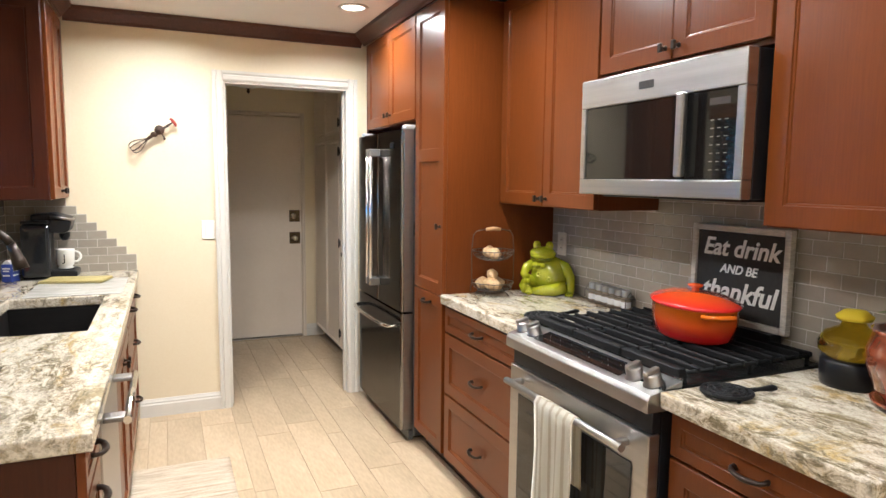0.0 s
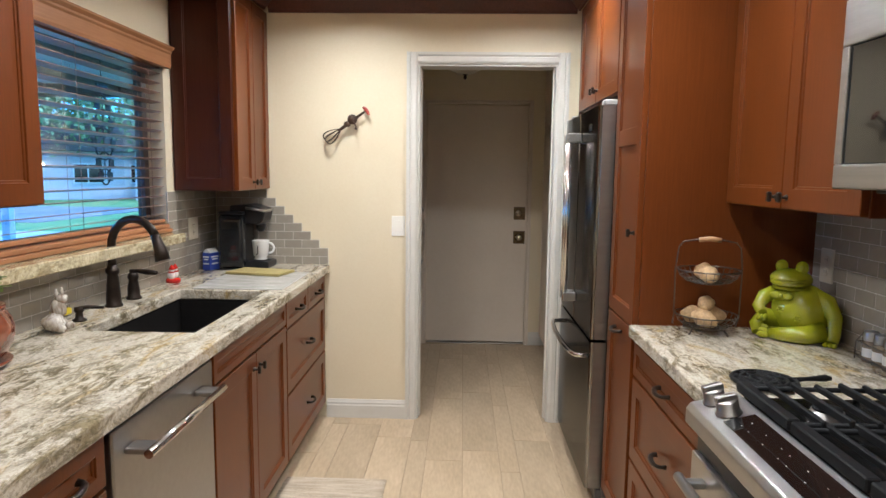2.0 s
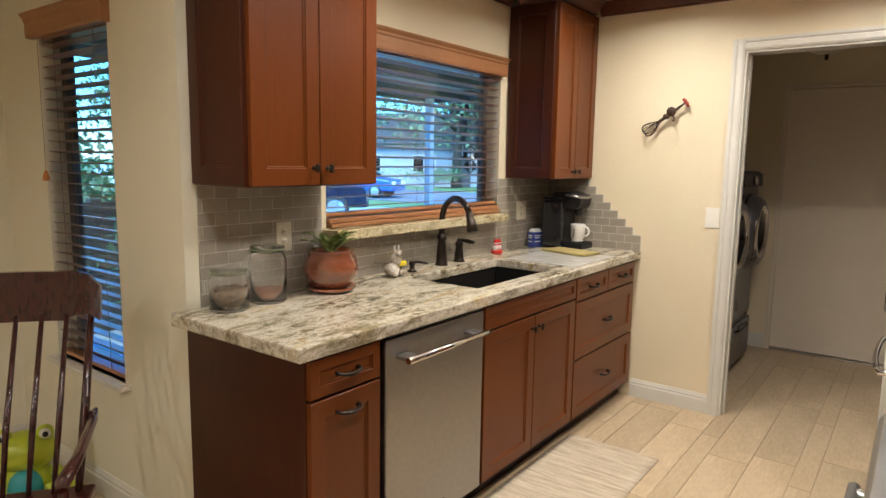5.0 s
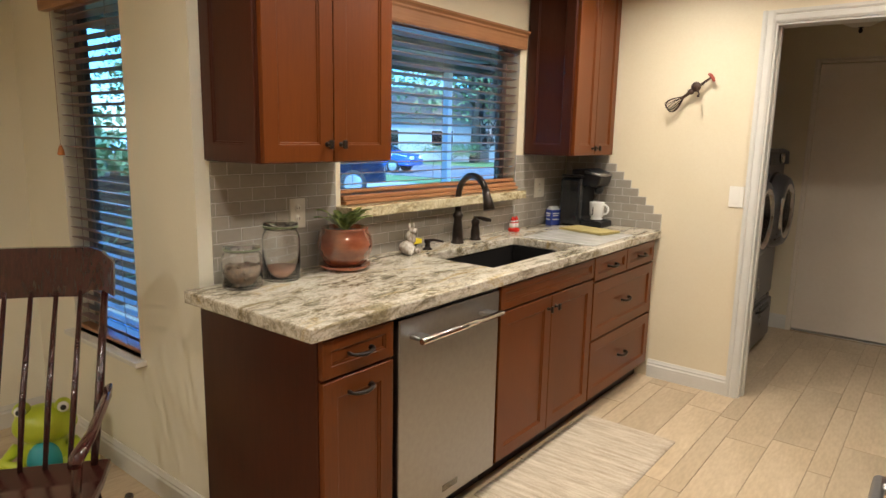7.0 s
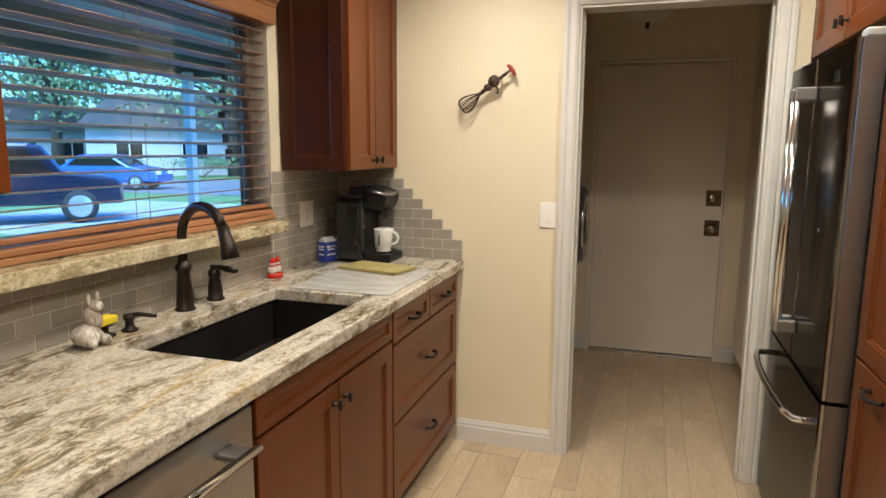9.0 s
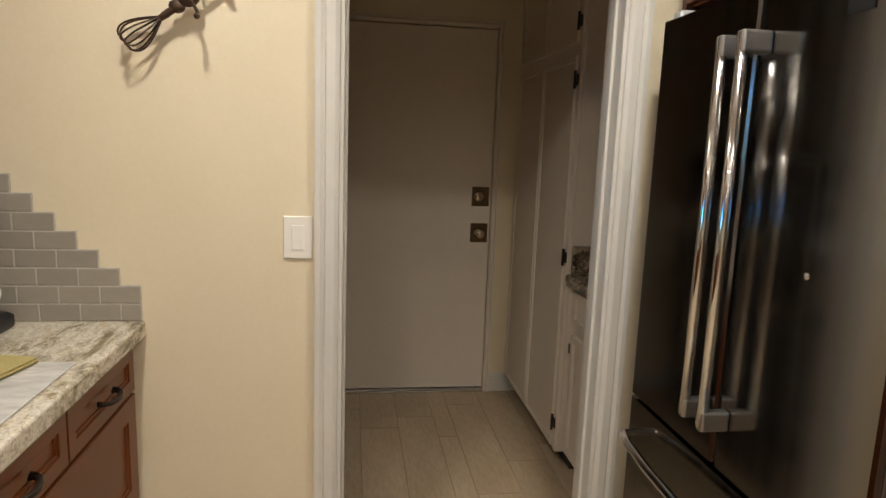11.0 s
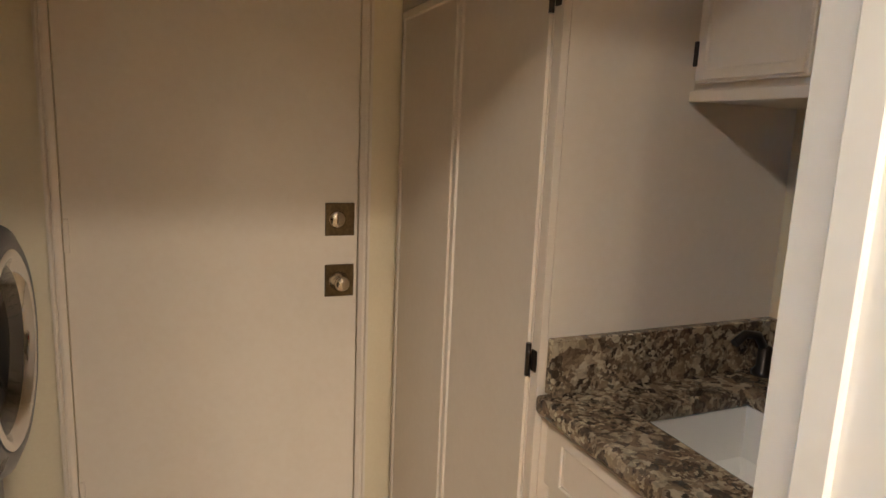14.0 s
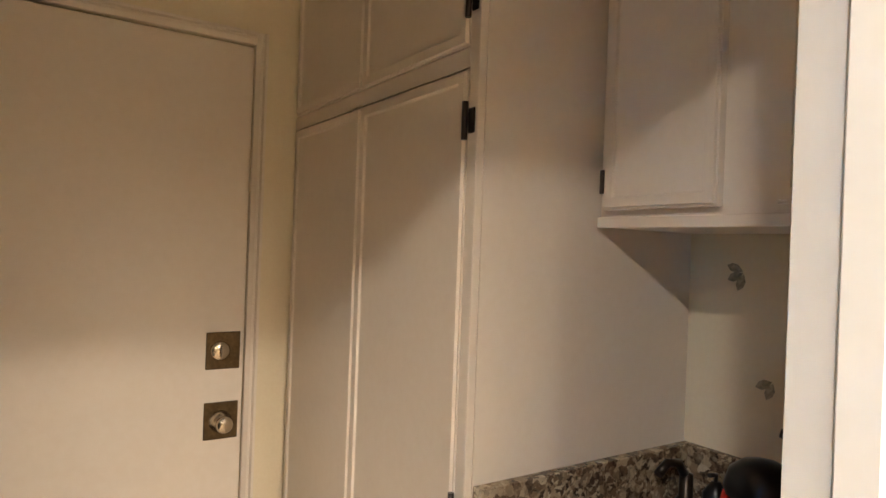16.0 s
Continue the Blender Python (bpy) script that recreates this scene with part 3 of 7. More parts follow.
# laundry door, closed
door = thing("door_1", "white flush exterior door, closed, with two brass locks", "door", (0.54, YD + 0.012, 0))
door["kind"] = "structure"
part("slab", box(0.5368, 1.3832, YD + 0.003, YD + 0.05, 0.022, 2.035, 0.002), LAUNDRY, door)
# Unseen backing added behind the slab to stop sky light leaking round it.
part("back_panel", box(0.535, 1.385, YD + 0.052, YD + 0.139, 0.0, 2.04), LAUNDRY, door)
part("threshold", box(0.54, 1.38, YD - 0.03, YD + 0.05, 0.0, 0.018, 0.004), CHROME, door, "metal door sill")
for z in (0.30, 1.10, 1.85):
    part("hinge", box(0.537, 0.552, YD - 0.004, YD + 0.005, z - 0.05, z + 0.05, 0.002), LAUNDRY, door)
for z, knob in ((1.138, False), (0.934, True)):
    pl = part("lock_plate", box(1.275, 1.372, YD - 0.001, YD + 0.0055, z - 0.054, z + 0.054, 0.002), BRASS, door, "aged brass lock plate")
    y = YD - 0.001
    if knob:
        part("knob", lathe([(0.0, 0), (0.030, 0), (0.032, 0.006), (0.016, 0.014), (0.013, 0.03), (0.022, 0.042), (0.024, 0.055), (0.018, 0.062), (0.0, 0.063)], (1.320, y, z), 24, axis="-y"), NICKEL, pl, "round brass knob")
    else:
        part("thumb_turn", box(1.311, 1.317, y - 0.03, y - 0.010, z - 0.016, z + 0.016, 0.002, bm=lathe([(0, 0), (0.028, 0), (0.028, 0.006), (0.022, 0.012), (0, 0.013)], (1.314, y, z), 24, axis="-y")), NICKEL, pl, "brass thumb turn")


# ---- cabinet joinery ----
def placed(o, u, v, n):
    m = Matrix.Identity(4)
    for i, a in enumerate((u, v, n)):
        for r in range(3):
            m[r][i] = a[r]
    for r in range(3):
        m[r][3] = o[r]
    return m


FACE = {"+x": ((0, 1, 0), (0, 0, 1), (1, 0, 0)), "-x": ((0, 1, 0), (0, 0, 1), (-1, 0, 0)), "-y": ((1, 0, 0), (0, 0, 1), (0, -1, 0))}


def shaker(face, plane, a0, a1, z0, z1, th=0.020, rail=0.058, flat=False):
    """A framed panel front: on a plane facing +x, -x or -y, from a0 to a1 along the wall."""
    o = (plane, a0, z0) if face[1] == "x" else (a0, plane, z0)
    w, h = a1 - a0, z1 - z0
    bm = bmesh.new()
    if flat:
        box(0, w, 0, h, 0, th, 0.003, bm=bm, seg=2)
    else:
        r = min(rail, w * 0.28, h * 0.30)
        loops = []
        for inset, depth in ((0, 0), (0, th - 0.002), (0.002, th), (r - 0.0015, th), (r, th - 0.0015), (r + 0.0005, th - 0.0045), (r + 0.006, th - 0.0055), (r + 0.0075, th - 0.009)):
            loops.append([bm.verts.new(p) for p in ((inset, inset, depth), (w - inset, inset, depth), (w - inset, h - inset, depth), (inset, h - inset, depth))])
        for p, q in zip(loops, loops[1:]):
            for k in range(4):
                bm.faces.new((p[k], p[(k + 1) % 4], q[(k + 1) % 4], q[k]))
        bm.faces.new(loops[0][::-1])
        bm.faces.new(loops[-1])
    bmesh.ops.transform(bm, matrix=placed(o, *FACE[face]), verts=bm.verts[:])
    return bm


def pull(face, plane, a, z, w=0.09):
    """A bowed bronze drawer pull."""
    u, v, n = FACE[face]
    bm = bmesh.new()
    pts = [(-w / 2, 0, 0.0), (-w / 2, 0, 0.012), (-w * 0.42, -0.002, 0.021), (-w * 0.2, -0.004, 0.027), (0, -0.005, 0.029), (w * 0.2, -0.004, 0.027), (w * 0.42, -0.002, 0.021), (w / 2, 0, 0.012), (w / 2, 0, 0.0)]
    tube(pts, [0.007, 0.0055, 0.0055, 0.0065, 0.007, 0.0065, 0.0055, 0.0055, 0.007], 8, bm, flat=1.5)
    o = (plane, a, z) if face[1] == "x" else (a, plane, z)
    bmesh.ops.transform(bm, matrix=placed(o, u, v, n), verts=bm.verts[:])
    return bm


def tee_knob(face, plane, a, z):
    u, v, n = FACE[face]
    bm = lathe([(0, 0), (0.009, 0), (0.0085, 0.003), (0.005, 0.006), (0.0045, 0.018), (0.0, 0.019)], seg=12)
    box(-0.0085, 0.0085, -0.015, 0.015, 0.017, 0.029, 0.003, bm=bm)
    o = (plane, a, z) if face[1] == "x" else (a, plane, z)
    bmesh.ops.transform(bm, matrix=placed(o, u, v, n), verts=bm.verts[:])
    return bm


def cabinet(name, label, x0, x1, y0, y1, z0, z1, face, fronts, material, toe=0.0, group="", side=None, side_mat=None):
    """A carcass with its fronts: (kind, a0, a1, z0, z1, handle place or None)."""
    th = thing(name, label, "cabinet", ((x0 + x1) / 2, (y0 + y1) / 2, z0 if not toe else 0), group)
    body = box(x0, x1, y0, y1, z0 + toe, z1, 0.0015)
    part("body", body, side_mat or material, th)
    plane = x1 if face == "+x" else x0
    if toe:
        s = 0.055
        part("toe_kick", box(x0 if face == "+x" else x0 + s, x1 - s if face == "+x" else x1, y0 + 0.002, y1 - 0.002, 0.0, toe), SHADOW, th, "recessed toe kick coloured near black for its shade")
    sgn = 1 if face == "+x" else -1
    for kind, a0, a1, c0, c1, hd in fronts:
        fr = part("drawer" if kind.startswith("drawer") else ("panel" if kind == "panel" else "door"), shaker(face, plane + sgn * 0.001, a0, a1, c0, c1, rail=0.04 if kind == "drawer_s" else 0.058), material, th)
        if hd:
            hk, a, z = hd
            f = plane + sgn * 0.021
            part("pull" if hk == "pull" else "knob", (pull if hk == "pull" else tee_knob)(face, f, a, z), BRONZE, fr, "dark bronze pull" if hk == "pull" else "dark bronze knob")
    if side:
        part("side_panel", shaker("-y", y0 - 0.001, *side, th=0.012), side_mat or material, th)
    return th


# ---- kitchen, sink side ----
FX = 0.024                                    # carcass front; doors stand to 0.045
cabinet("base_cabinet", "cherry end base cabinet with drawer, pull-out door and shade-coloured side", XL + 0.012, FX, 1.892, 2.205, 0, 0.876, "+x",
        [("drawer_s", 1.897, 2.198, 0.748, 0.868, ("pull", 2.047, 0.808)), ("door", 1.897, 2.198, 0.105, 0.738, ("pull", 2.047, 0.685))], CHERRY, 0.10, "base cabinets by the sink", side_mat=CHERRY_SHADED)
cabinet("sink_cabinet", "cherry sink base cabinet with false drawer front and two doors", XL + 0.012, FX, 2.826, 3.685, 0, 0.68, "+x",
        [("panel", 2.832, 3.680, 0.768, 0.868, None), ("door", 2.832, 3.254, 0.105, 0.758, ("knob", 3.222, 0.70)), ("door", 3.258, 3.680, 0.105, 0.758, ("knob", 3.290, 0.70))], CHERRY, 0.10, "base cabinets by the sink")
cabinet("drawer_cabinet", "cherry drawer cabinet with two small and two wide drawers", XL + 0.012, FX, 3.687, 4.528, 0, 0.876, "+x",
        [("drawer_s", 3.692, 4.093, 0.745, 0.868, ("pull", 3.892, 0.806)), ("drawer_s", 4.098, 4.500, 0.745, 0.868, ("pull", 4.30, 0.806)),
         ("drawer", 3.692, 4.500, 0.430, 0.735, ("pull", 4.096, 0.585)), ("drawer", 3.692, 4.500, 0.105, 0.420, ("pull", 4.096, 0.265))], CHERRY, 0.10, "base cabinets by the sink")


def slab(x0, x1, y0, y1, z0, z1, hole=None, edge=0.006):
    """A worktop slab, with a rectangular hole where a sink sits."""
    if not hole:
        return box(x0, x1, y0, y1, z0, z1, edge, seg=2)
    h0, h1, k0, k1 = hole
    bm = bmesh.new()
    xs, ys = [x0, h0, h1, x1], [y0, k0, k1, y1]
    g = [[[bm.verts.new((x, y, z)) for z in (z0, z1)] for y in ys] for x in xs]
    for i in range(3):
        for j in range(3):
            if (i, j) != (1, 1):
                for k in (0, 1):
                    bm.faces.new((g[i][j][k], g[i + 1][j][k], g[i + 1][j + 1][k], g[i][j + 1][k]))
    loop_o = [(i, 0) for i in range(4)] + [(3, j) for j in (1, 2, 3)] + [(i, 3) for i in (2, 1, 0)] + [(0, j) for j in (2, 1)]
    loop_i = [(1, 1), (2, 1), (2, 2), (1, 2)]
    for lp in (loop_o, loop_i):
        for (a, b), (c, d) in zip(lp, lp[1:] + lp[:1]):
            bm.faces.new((g[a][b][0], g[c][d][0], g[c][d][1], g[a][b][1]))
    bmesh.ops.recalc_face_normals(bm, faces=bm.faces[:])
    sharp = [e for e in bm.edges if len(e.link_faces) == 2 and e.calc_face_angle(0) > 1.0]
    bmesh.ops.bevel(bm, geom=sharp, offset=edge, segments=2, affect="EDGES", profile=0.5)
    return bm


worktop = single("worktop", slab(XL + 0.001, 0.068, 1.838, YE - 0.001, 0.88, ZT, (-0.434, -0.048, 2.905, 3.672)), GRANITE, "speckled cream and grey granite worktop with sink cutout", "worktop")
def basin(x0, x1, y0, y1, z0, z1, t, r=0.0):
    """An open basin as one shell with a flat rim."""
    bm = bmesh.new()
    loops = []
    for o, z in ((t, z0 - t), (t, z1), (0, z1), (-0.006, z0 + 0.03), (-0.03, z0)):
        loops.append([bm.verts.new(p) for p in ((x0 - o, y0 - o, z), (x1 + o, y0 - o, z), (x1 + o, y1 + o, z), (x0 - o, y1 + o, z))])
    for p, q in zip(loops, loops[1:]):
        for k in range(4):
            bm.faces.new((p[k], p[(k + 1) % 4], q[(k + 1) % 4], q[k]))
    bm.faces.new(loops[0][::-1])
    bm.faces.new(loops[-1])
    return bm


sink = thing("sink", "black composite undermount sink below the worktop", "sink", (-0.245, 3.29, 0.69))
part("basin", basin(-0.441, -0.041, 2.898, 3.679, 0.70, 0.879, 0.012), SINK, sink)
part("drain", lathe([(0, 0.701), (0.03, 0.701), (0.042, 0.703), (0.044, 0.7005)], (-0.25, 3.29, 0), 20), CHROME, sink, "metal drain ring")

# dishwasher
dw = thing("dishwasher", "stainless steel dishwasher with a bar handle", "dishwasher", (-0.25, 2.515, 0))
part("tub", box(XL + 0.02, 0.0, 2.215, 2.82, 0.10, 0.872), BLACK, dw)
part("toe_plate", box(-0.10, -0.03, 2.215, 2.82, 0.004, 0.10), BLACK, dw)
dd = part("door", box(0.002, 0.048, 2.224, 2.812, 0.105, 0.862, 0.005, seg=2), STEEL, dw, "brushed steel door")
part("control_strip", box(0.002, 0.044, 2.224, 2.812, 0.864, 0.874, 0.002), BLACK, dd)
bm = rod((0.112, 2.262, 0.795), (0.112, 2.742, 0.795), 0.0115, 14)
part("bar", bm, CHROME, dd, "polished bar handle")
for y in (2.30, 2.70):
    part("bracket", box(0.046, 0.120, y - 0.028, y + 0.028, 0.787, 0.803, 0.005, seg=2), STEEL, dd)
part("badge", box(0.048, 0.0492, 2.47, 2.56, 0.140, 0.165), STEEL_D, dd, "small plain maker's badge")

# wall cabinets by the window
UF = -0.296
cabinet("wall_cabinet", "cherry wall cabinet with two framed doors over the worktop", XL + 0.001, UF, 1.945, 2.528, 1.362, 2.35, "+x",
        [("door", 1.949, 2.234, 1.366, 2.345, ("knob", 2.205, 1.425)), ("door", 2.238, 2.524, 1.366, 2.345, ("knob", 2.268, 1.425))], CHERRY, group="wall cabinets", side=(XL + 0.012, UF - 0.002, 1.366, 2.345), side_mat=CHERRY_SHADED)
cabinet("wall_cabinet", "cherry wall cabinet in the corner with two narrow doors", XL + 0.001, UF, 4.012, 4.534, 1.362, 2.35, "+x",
        [("door", 4.016, 4.270, 1.366, 2.345, ("knob", 4.240, 1.405)), ("door", 4.274, 4.530, 1.366, 2.345, ("knob", 4.302, 1.405))], CHERRY, group="wall cabinets", side=(XL + 0.012, UF - 0.002, 1.366, 2.345), side_mat=CHERRY_SHADED)
moulding("crown_moulding", CROWN_P, (-0.275, 1.87, ZC - 0.08), (-0.275, 2.535, ZC - 0.08), (1, 0, 0), CROWN, "dark brown crown moulding on a wall cabinet", "crown moulding")
moulding("crown_moulding", CROWN_P, (XL, 1.942, ZC - 0.08), (-0.275, 1.942, ZC - 0.08), (0, -1, 0), CROWN, "dark brown crown moulding on a wall cabinet", "crown moulding")
moulding("crown_moulding", CROWN_P, (-0.275, 3.94, ZC - 0.08), (-0.275, YE - 0.07, ZC - 0.08), (1, 0, 0), CROWN, "dark brown crown moulding on a wall cabinet", "crown moulding")
moulding("crown_moulding", CROWN_P, (XL + 0.07, 4.008, ZC - 0.08), (-0.275, 4.008, ZC - 0.08), (0, -1, 0), CROWN, "dark brown crown moulding on a wall cabinet", "crown moulding")


# ---- windows and blinds ----
def blind(name, label, along, plane, a0, a1, z0, z1, inward, pitch=0.0445):
    """A wooden slat blind: along 'y' or 'x', hung at a plane, facing into the room."""
    def m(x0, x1, b0, b1, c0, c1, bev=0.001):
        if along == "y":
            return box(min(plane + inward * x0, plane + inward * x1), max(plane + inward * x0, plane + inward * x1), b0, b1, c0, c1, bev)
        return box(b0, b1, min(plane + inward * x0, plane + inward * x1), max(plane + inward * x0, plane + inward * x1), c0, c1, bev)
    mid = (plane, (a0 + a1) / 2, z0) if along == "y" else ((a0 + a1) / 2, plane, z0)
    th = thing(name, label, "blind", mid)
    part("head_rail", m(-0.025, 0.025, a0, a1, z1 - 0.045, z1), SLAT, th)
    first = None
    z = z1 - 0.07
    me = None
    while z > z0 + 0.035:
        if me is None:
            sl = part("slat", m(-0.0255, 0.0255, a0, a1, -0.0015, 0.0015, 0.0007), SLAT, th)
            for v in sl.data.vertices:
                v.co.z += root_of(th).location.z
            me = sl.data
        else:
            sl = new("slat", me)
            sl.parent = th
        sl.location = (0, 0, z - z0)
        tilt = radians(8) * inward
        sl.rotation_euler = (0, -tilt, 0) if along == "y" else (tilt, 0, 0)
        z -= pitch
    part("bottom_rail", m(-0.026, 0.026, a0, a1, z0 + 0.004, z0 + 0.022, 0.004), BLIND, th)
    n = 2 if a1 - a0 < 1 else 3
    for i in range(n):
        a = a0 + 0.12 + (a1 - a0 - 0.24) * i / (n - 1)
        for o in (-0.027, 0.027):
            p = (plane + o, a) if along == "y" else (a, plane + o)
            part("ladder_cord", rod((*p, z0 + 0.015), (*p, z1 - 0.04), 0.0011, 5), SLAT, th)
    return th


def window(name, label, along, plane, a0, a1, z0, z1, mull=True):
    """A dark framed window set deep in the wall."""
    th = thing(name, label, "window", (plane, (a0 + a1) / 2, z0) if along == "y" else ((a0 + a1) / 2, plane, z0))
    th["kind"] = "structure"
    def m(b0, b1, c0, c1, d=0.022, bev=0.003):
        return box(plane - d, plane + d, b0, b1, c0, c1, bev) if along == "y" else box(b0, b1, plane - d, plane + d, c0, c1, bev)
    f = 0.045
    part("frame", m(a0, a0 + f, z0, z1), EAVE, th)
    part("frame", m(a1 - f, a1, z0, z1), EAVE, th)
    part("frame", m(a0 + f, a1 - f, z0, z0 + f), EAVE, th)
    part("frame", m(a0 + f, a1 - f, z1 - f, z1), EAVE, th)
    g = part("pane", m(a0 + f, a1 - f, z0 + f, z1 - f, 0.0025, 0), PANE, th)
    g.visible_shadow = False
    return th


window("window_1", "dark framed kitchen window over the sink", "y", XL - 0.105, W1[0], W1[1], W1[2], W1[3])
window("window_2", "narrow dark framed window in the nook", "x", YN + 0.105, W2[0], W2[1], W2[2], W2[3])
blind("window_blind", "brown wooden slat blind, lowered with slats turned flat", "y", XL - 0.034, 2.566, 3.922, 1.205, 1.985, 1)
blind("window_blind", "brown wooden slat blind, lowered in the nook window", "x", YN + 0.034, W2[0] + 0.006, W2[1] - 0.006, 0.56, 1.985, -1)
bp = thing("blind_pull", "orange wooden blind tassel on a thin cord", "blind pull", (-1.635, YN - 0.014, 1.345))
part("cord", rod((0, 0, 0.045), (0, 0, 0.598), 0.0012, 5), SLAT, bp, local=True)
part("tassel", lathe([(0, 0), (0.013, 0.0), (0.015, 0.006), (0.011, 0.026), (0.005, 0.042), (0, 0.046)], seg=16), surface("orange_wood", (0.42, 0.13, 0.02), (0.55, 0.19, 0.035), 20, 0.4, grain=60, grit=0.1, relief=0.05), bp, "turned orange tassel", local=True)
VAL = [(0, 0), (0.030, 0), (0.034, 0.012), (0.034, 0.062), (0.040, 0.070), (0.040, 0.078), (0.052, 0.090), (0.054, 0.098), (0, 0.098)]
single("blind_valance", moulding(None, VAL, (XL + 0.001, 2.532, 1.946), (XL + 0.001, 3.948, 1.946), (1, 0, 0), BLIND, ""), BLIND, "stained wooden valance over the blind", "valance", "blind valances")
single("blind_valance", moulding(None, VAL, (-1.70, YN - 0.001, 1.946), (-1.03, YN - 0.001, 1.946), (0, -1, 0), BLIND, ""), BLIND, "stained wooden valance over the nook blind", "valance", "blind valances")
single("window_ledge", slab(XL - 0.07, -0.498, 2.53, 3.895, 1.117, 1.163, edge=0.005), GRANITE_G, "golden granite ledge under the kitchen window", "ledge")
wall_cut = box(XL - 0.055, XL + 0.030, 2.565, 3.915, 1.165, 1.182, 0.003)
box(XL - 0.060, XL + 0.016, 2.565, 3.915, 1.1825, 1.203, 0.004, bm=wall_cut)
single("window_stool", wall_cut, BLIND, "stepped wooden stool trim on the granite ledge", "window stool")
bm = box(-1.69, -1.015, YN - 0.045, YN + 0.075, 0.533, 0.555, 0.004, seg=2)
single("window_sill", bm, WHITE, "white painted window sill in the nook", "window sill")

# ---- kitchen, range side ----
RF = 1.488                                    # carcass front; doors stand to 1.467
pantry = thing("pantry_cabinet", "tall cherry pantry cabinet with two doors", "cabinet", (1.78, 3.34, 0))
part("body", box(RF, XR - 0.001, 3.145, 3.532, 0.10, 2.35, 0.0015), CHERRY, pantry)
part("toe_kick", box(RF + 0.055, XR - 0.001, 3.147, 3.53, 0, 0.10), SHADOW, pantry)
up = part("door", shaker("-x", RF - 0.001, 3.150, 3.528, 0.912, 2.345), CHERRY, pantry)
part("mid_rail", box(RF - 0.0205, RF - 0.006, 3.205, 3.473, 1.575, 1.64, 0.0015), CHERRY, up)
part("knob", tee_knob("-x", RF - 0.021, 3.185, 1.255), BRONZE, up, "dark bronze knob")
lo = part("door", shaker("-x", RF - 0.001, 3.150, 3.528, 0.105, 0.905), CHERRY, pantry)
part("pull", pull("-x", RF - 0.021, 3.34, 0.86), BRONZE, lo, "dark bronze pull")
cabinet("fridge_cabinet", "cherry cabinet over the refrigerator with two doors", RF, XR - 0.001, 3.533, 4.422, 1.80, 2.35, "-x",
        [("door", 3.540, 3.974, 1.805, 2.345, ("knob", 3.944, 1.86)), ("door", 3.978, 4.416, 1.805, 2.345, ("knob", 4.008, 1.86))], CHERRY)
moulding("crown_moulding", CROWN_P, (RF - 0.022, 3.08, ZC - 0.08), (RF - 0.022, YE - 0.07, ZC - 0.08), (-1, 0, 0), CROWN, "dark brown crown moulding on the tall cabinets", "crown moulding")
moulding("crown_moulding", CROWN_P, (RF - 0.022, 3.144, ZC - 0.08), (1.70, 3.144, ZC - 0.08), (0, -1, 0), CROWN, "dark brown crown moulding on the tall cabinets", "crown moulding")

fridge = thing("refrigerator", "stainless steel refrigerator with two upper doors and freezer drawer", "refrigerator", (1.75, 3.985, 0))
FY0, FYM, FY1 = 3.572, 3.986, 4.405
part("body", box(1.478, XR - 0.03, 3.569, 4.400, 0.03, 1.765, 0.006), GRAPHITE, fridge)
part("foot_grille", box(1.45, 1.482, 3.575, 4.395, 0.012, 0.072, 0.006), GRAPHITE, fridge)


def steel_front(y0, y1, z0, z1):
    """A flat steel front with rounded ends."""
    bm = bmesh.new()
    n = 14
    outline = []
    for k in range(n + 1):
        y = y0 + (y1 - y0) * k / n
        u = (y - FYM) / (FY1 - FYM)
        x = 1.402 + 0.002 * u * u
        end = min(y - y0, y1 - y)
        if end < 0.001:
            x += 0.012
        outline.append((x, y))
    front = [(outline[0][0], y0), (outline[0][0] - 0.008, y0 + 0.003), (outline[0][0] - 0.012, y0 + 0.010)] + outline[1:-1] + [(outline[-1][0] - 0.012, y1 - 0.010), (outline[-1][0] - 0.008, y1 - 0.003), (outline[-1][0], y1)]
    loop = front + [(1.476, y1), (1.476, y0)]
    lo = [bm.verts.new((x, y, z0)) for x, y in loop]
    hi = [bm.verts.new((x, y, z1)) for x, y in loop]
    m = len(loop)
    for k in range(m):
        f = bm.faces.new((lo[k], lo[(k + 1) % m], hi[(k + 1) % m], hi[k]))
        f.smooth = False
    bm.faces.new(lo[::-1])
    bm.faces.new(hi)
    return bm


for y0, y1, hy, who in ((FY0, FYM - 0.003, FYM - 0.036, "near"), (FYM + 0.003, FY1, FYM + 0.036, "far")):
    d1 = part("door", steel_front(y0, y1, 0.755, 1.752), STEEL_D, fridge, "dark polished steel door")
    part("handle", rod((1.347, hy, 0.855), (1.347, hy, 1.655), 0.0115, 14), CHROME, d1, "long vertical steel bar handle")
    for z in (0.872, 1.638):
        part("handle_mount", box(1.338, 1.402, hy - 0.013, hy + 0.013, z - 0.022, z + 0.022, 0.006, seg=2), STEEL_H, d1)
    if who == "near":
        part("badge", box(1.4005, 1.4050, 3.70, 3.755, 1.655, 1.685), BLACK, d1, "small plain maker's badge")
        part("water_sensor", lathe([(0, 0), (0.007, 0), (0.006, 0.003), (0, 0.0035)], (1.4035, 3.77, 1.22), 12, axis="-x"), CHROME, d1)
        # Paler strip over the door side: the light its edge catches, as colour.
        part("edge_trim", box(1.418, 1.474, FY0 - 0.004, FY0 - 0.0005, 0.755, 1.752, 0.001), STEEL, d1, "steel door edge, brightness of caught light put in its colour")
d2 = part("freezer_drawer", steel_front(FY0, FY1, 0.078, 0.742), STEEL_D, fridge, "dark polished steel drawer")
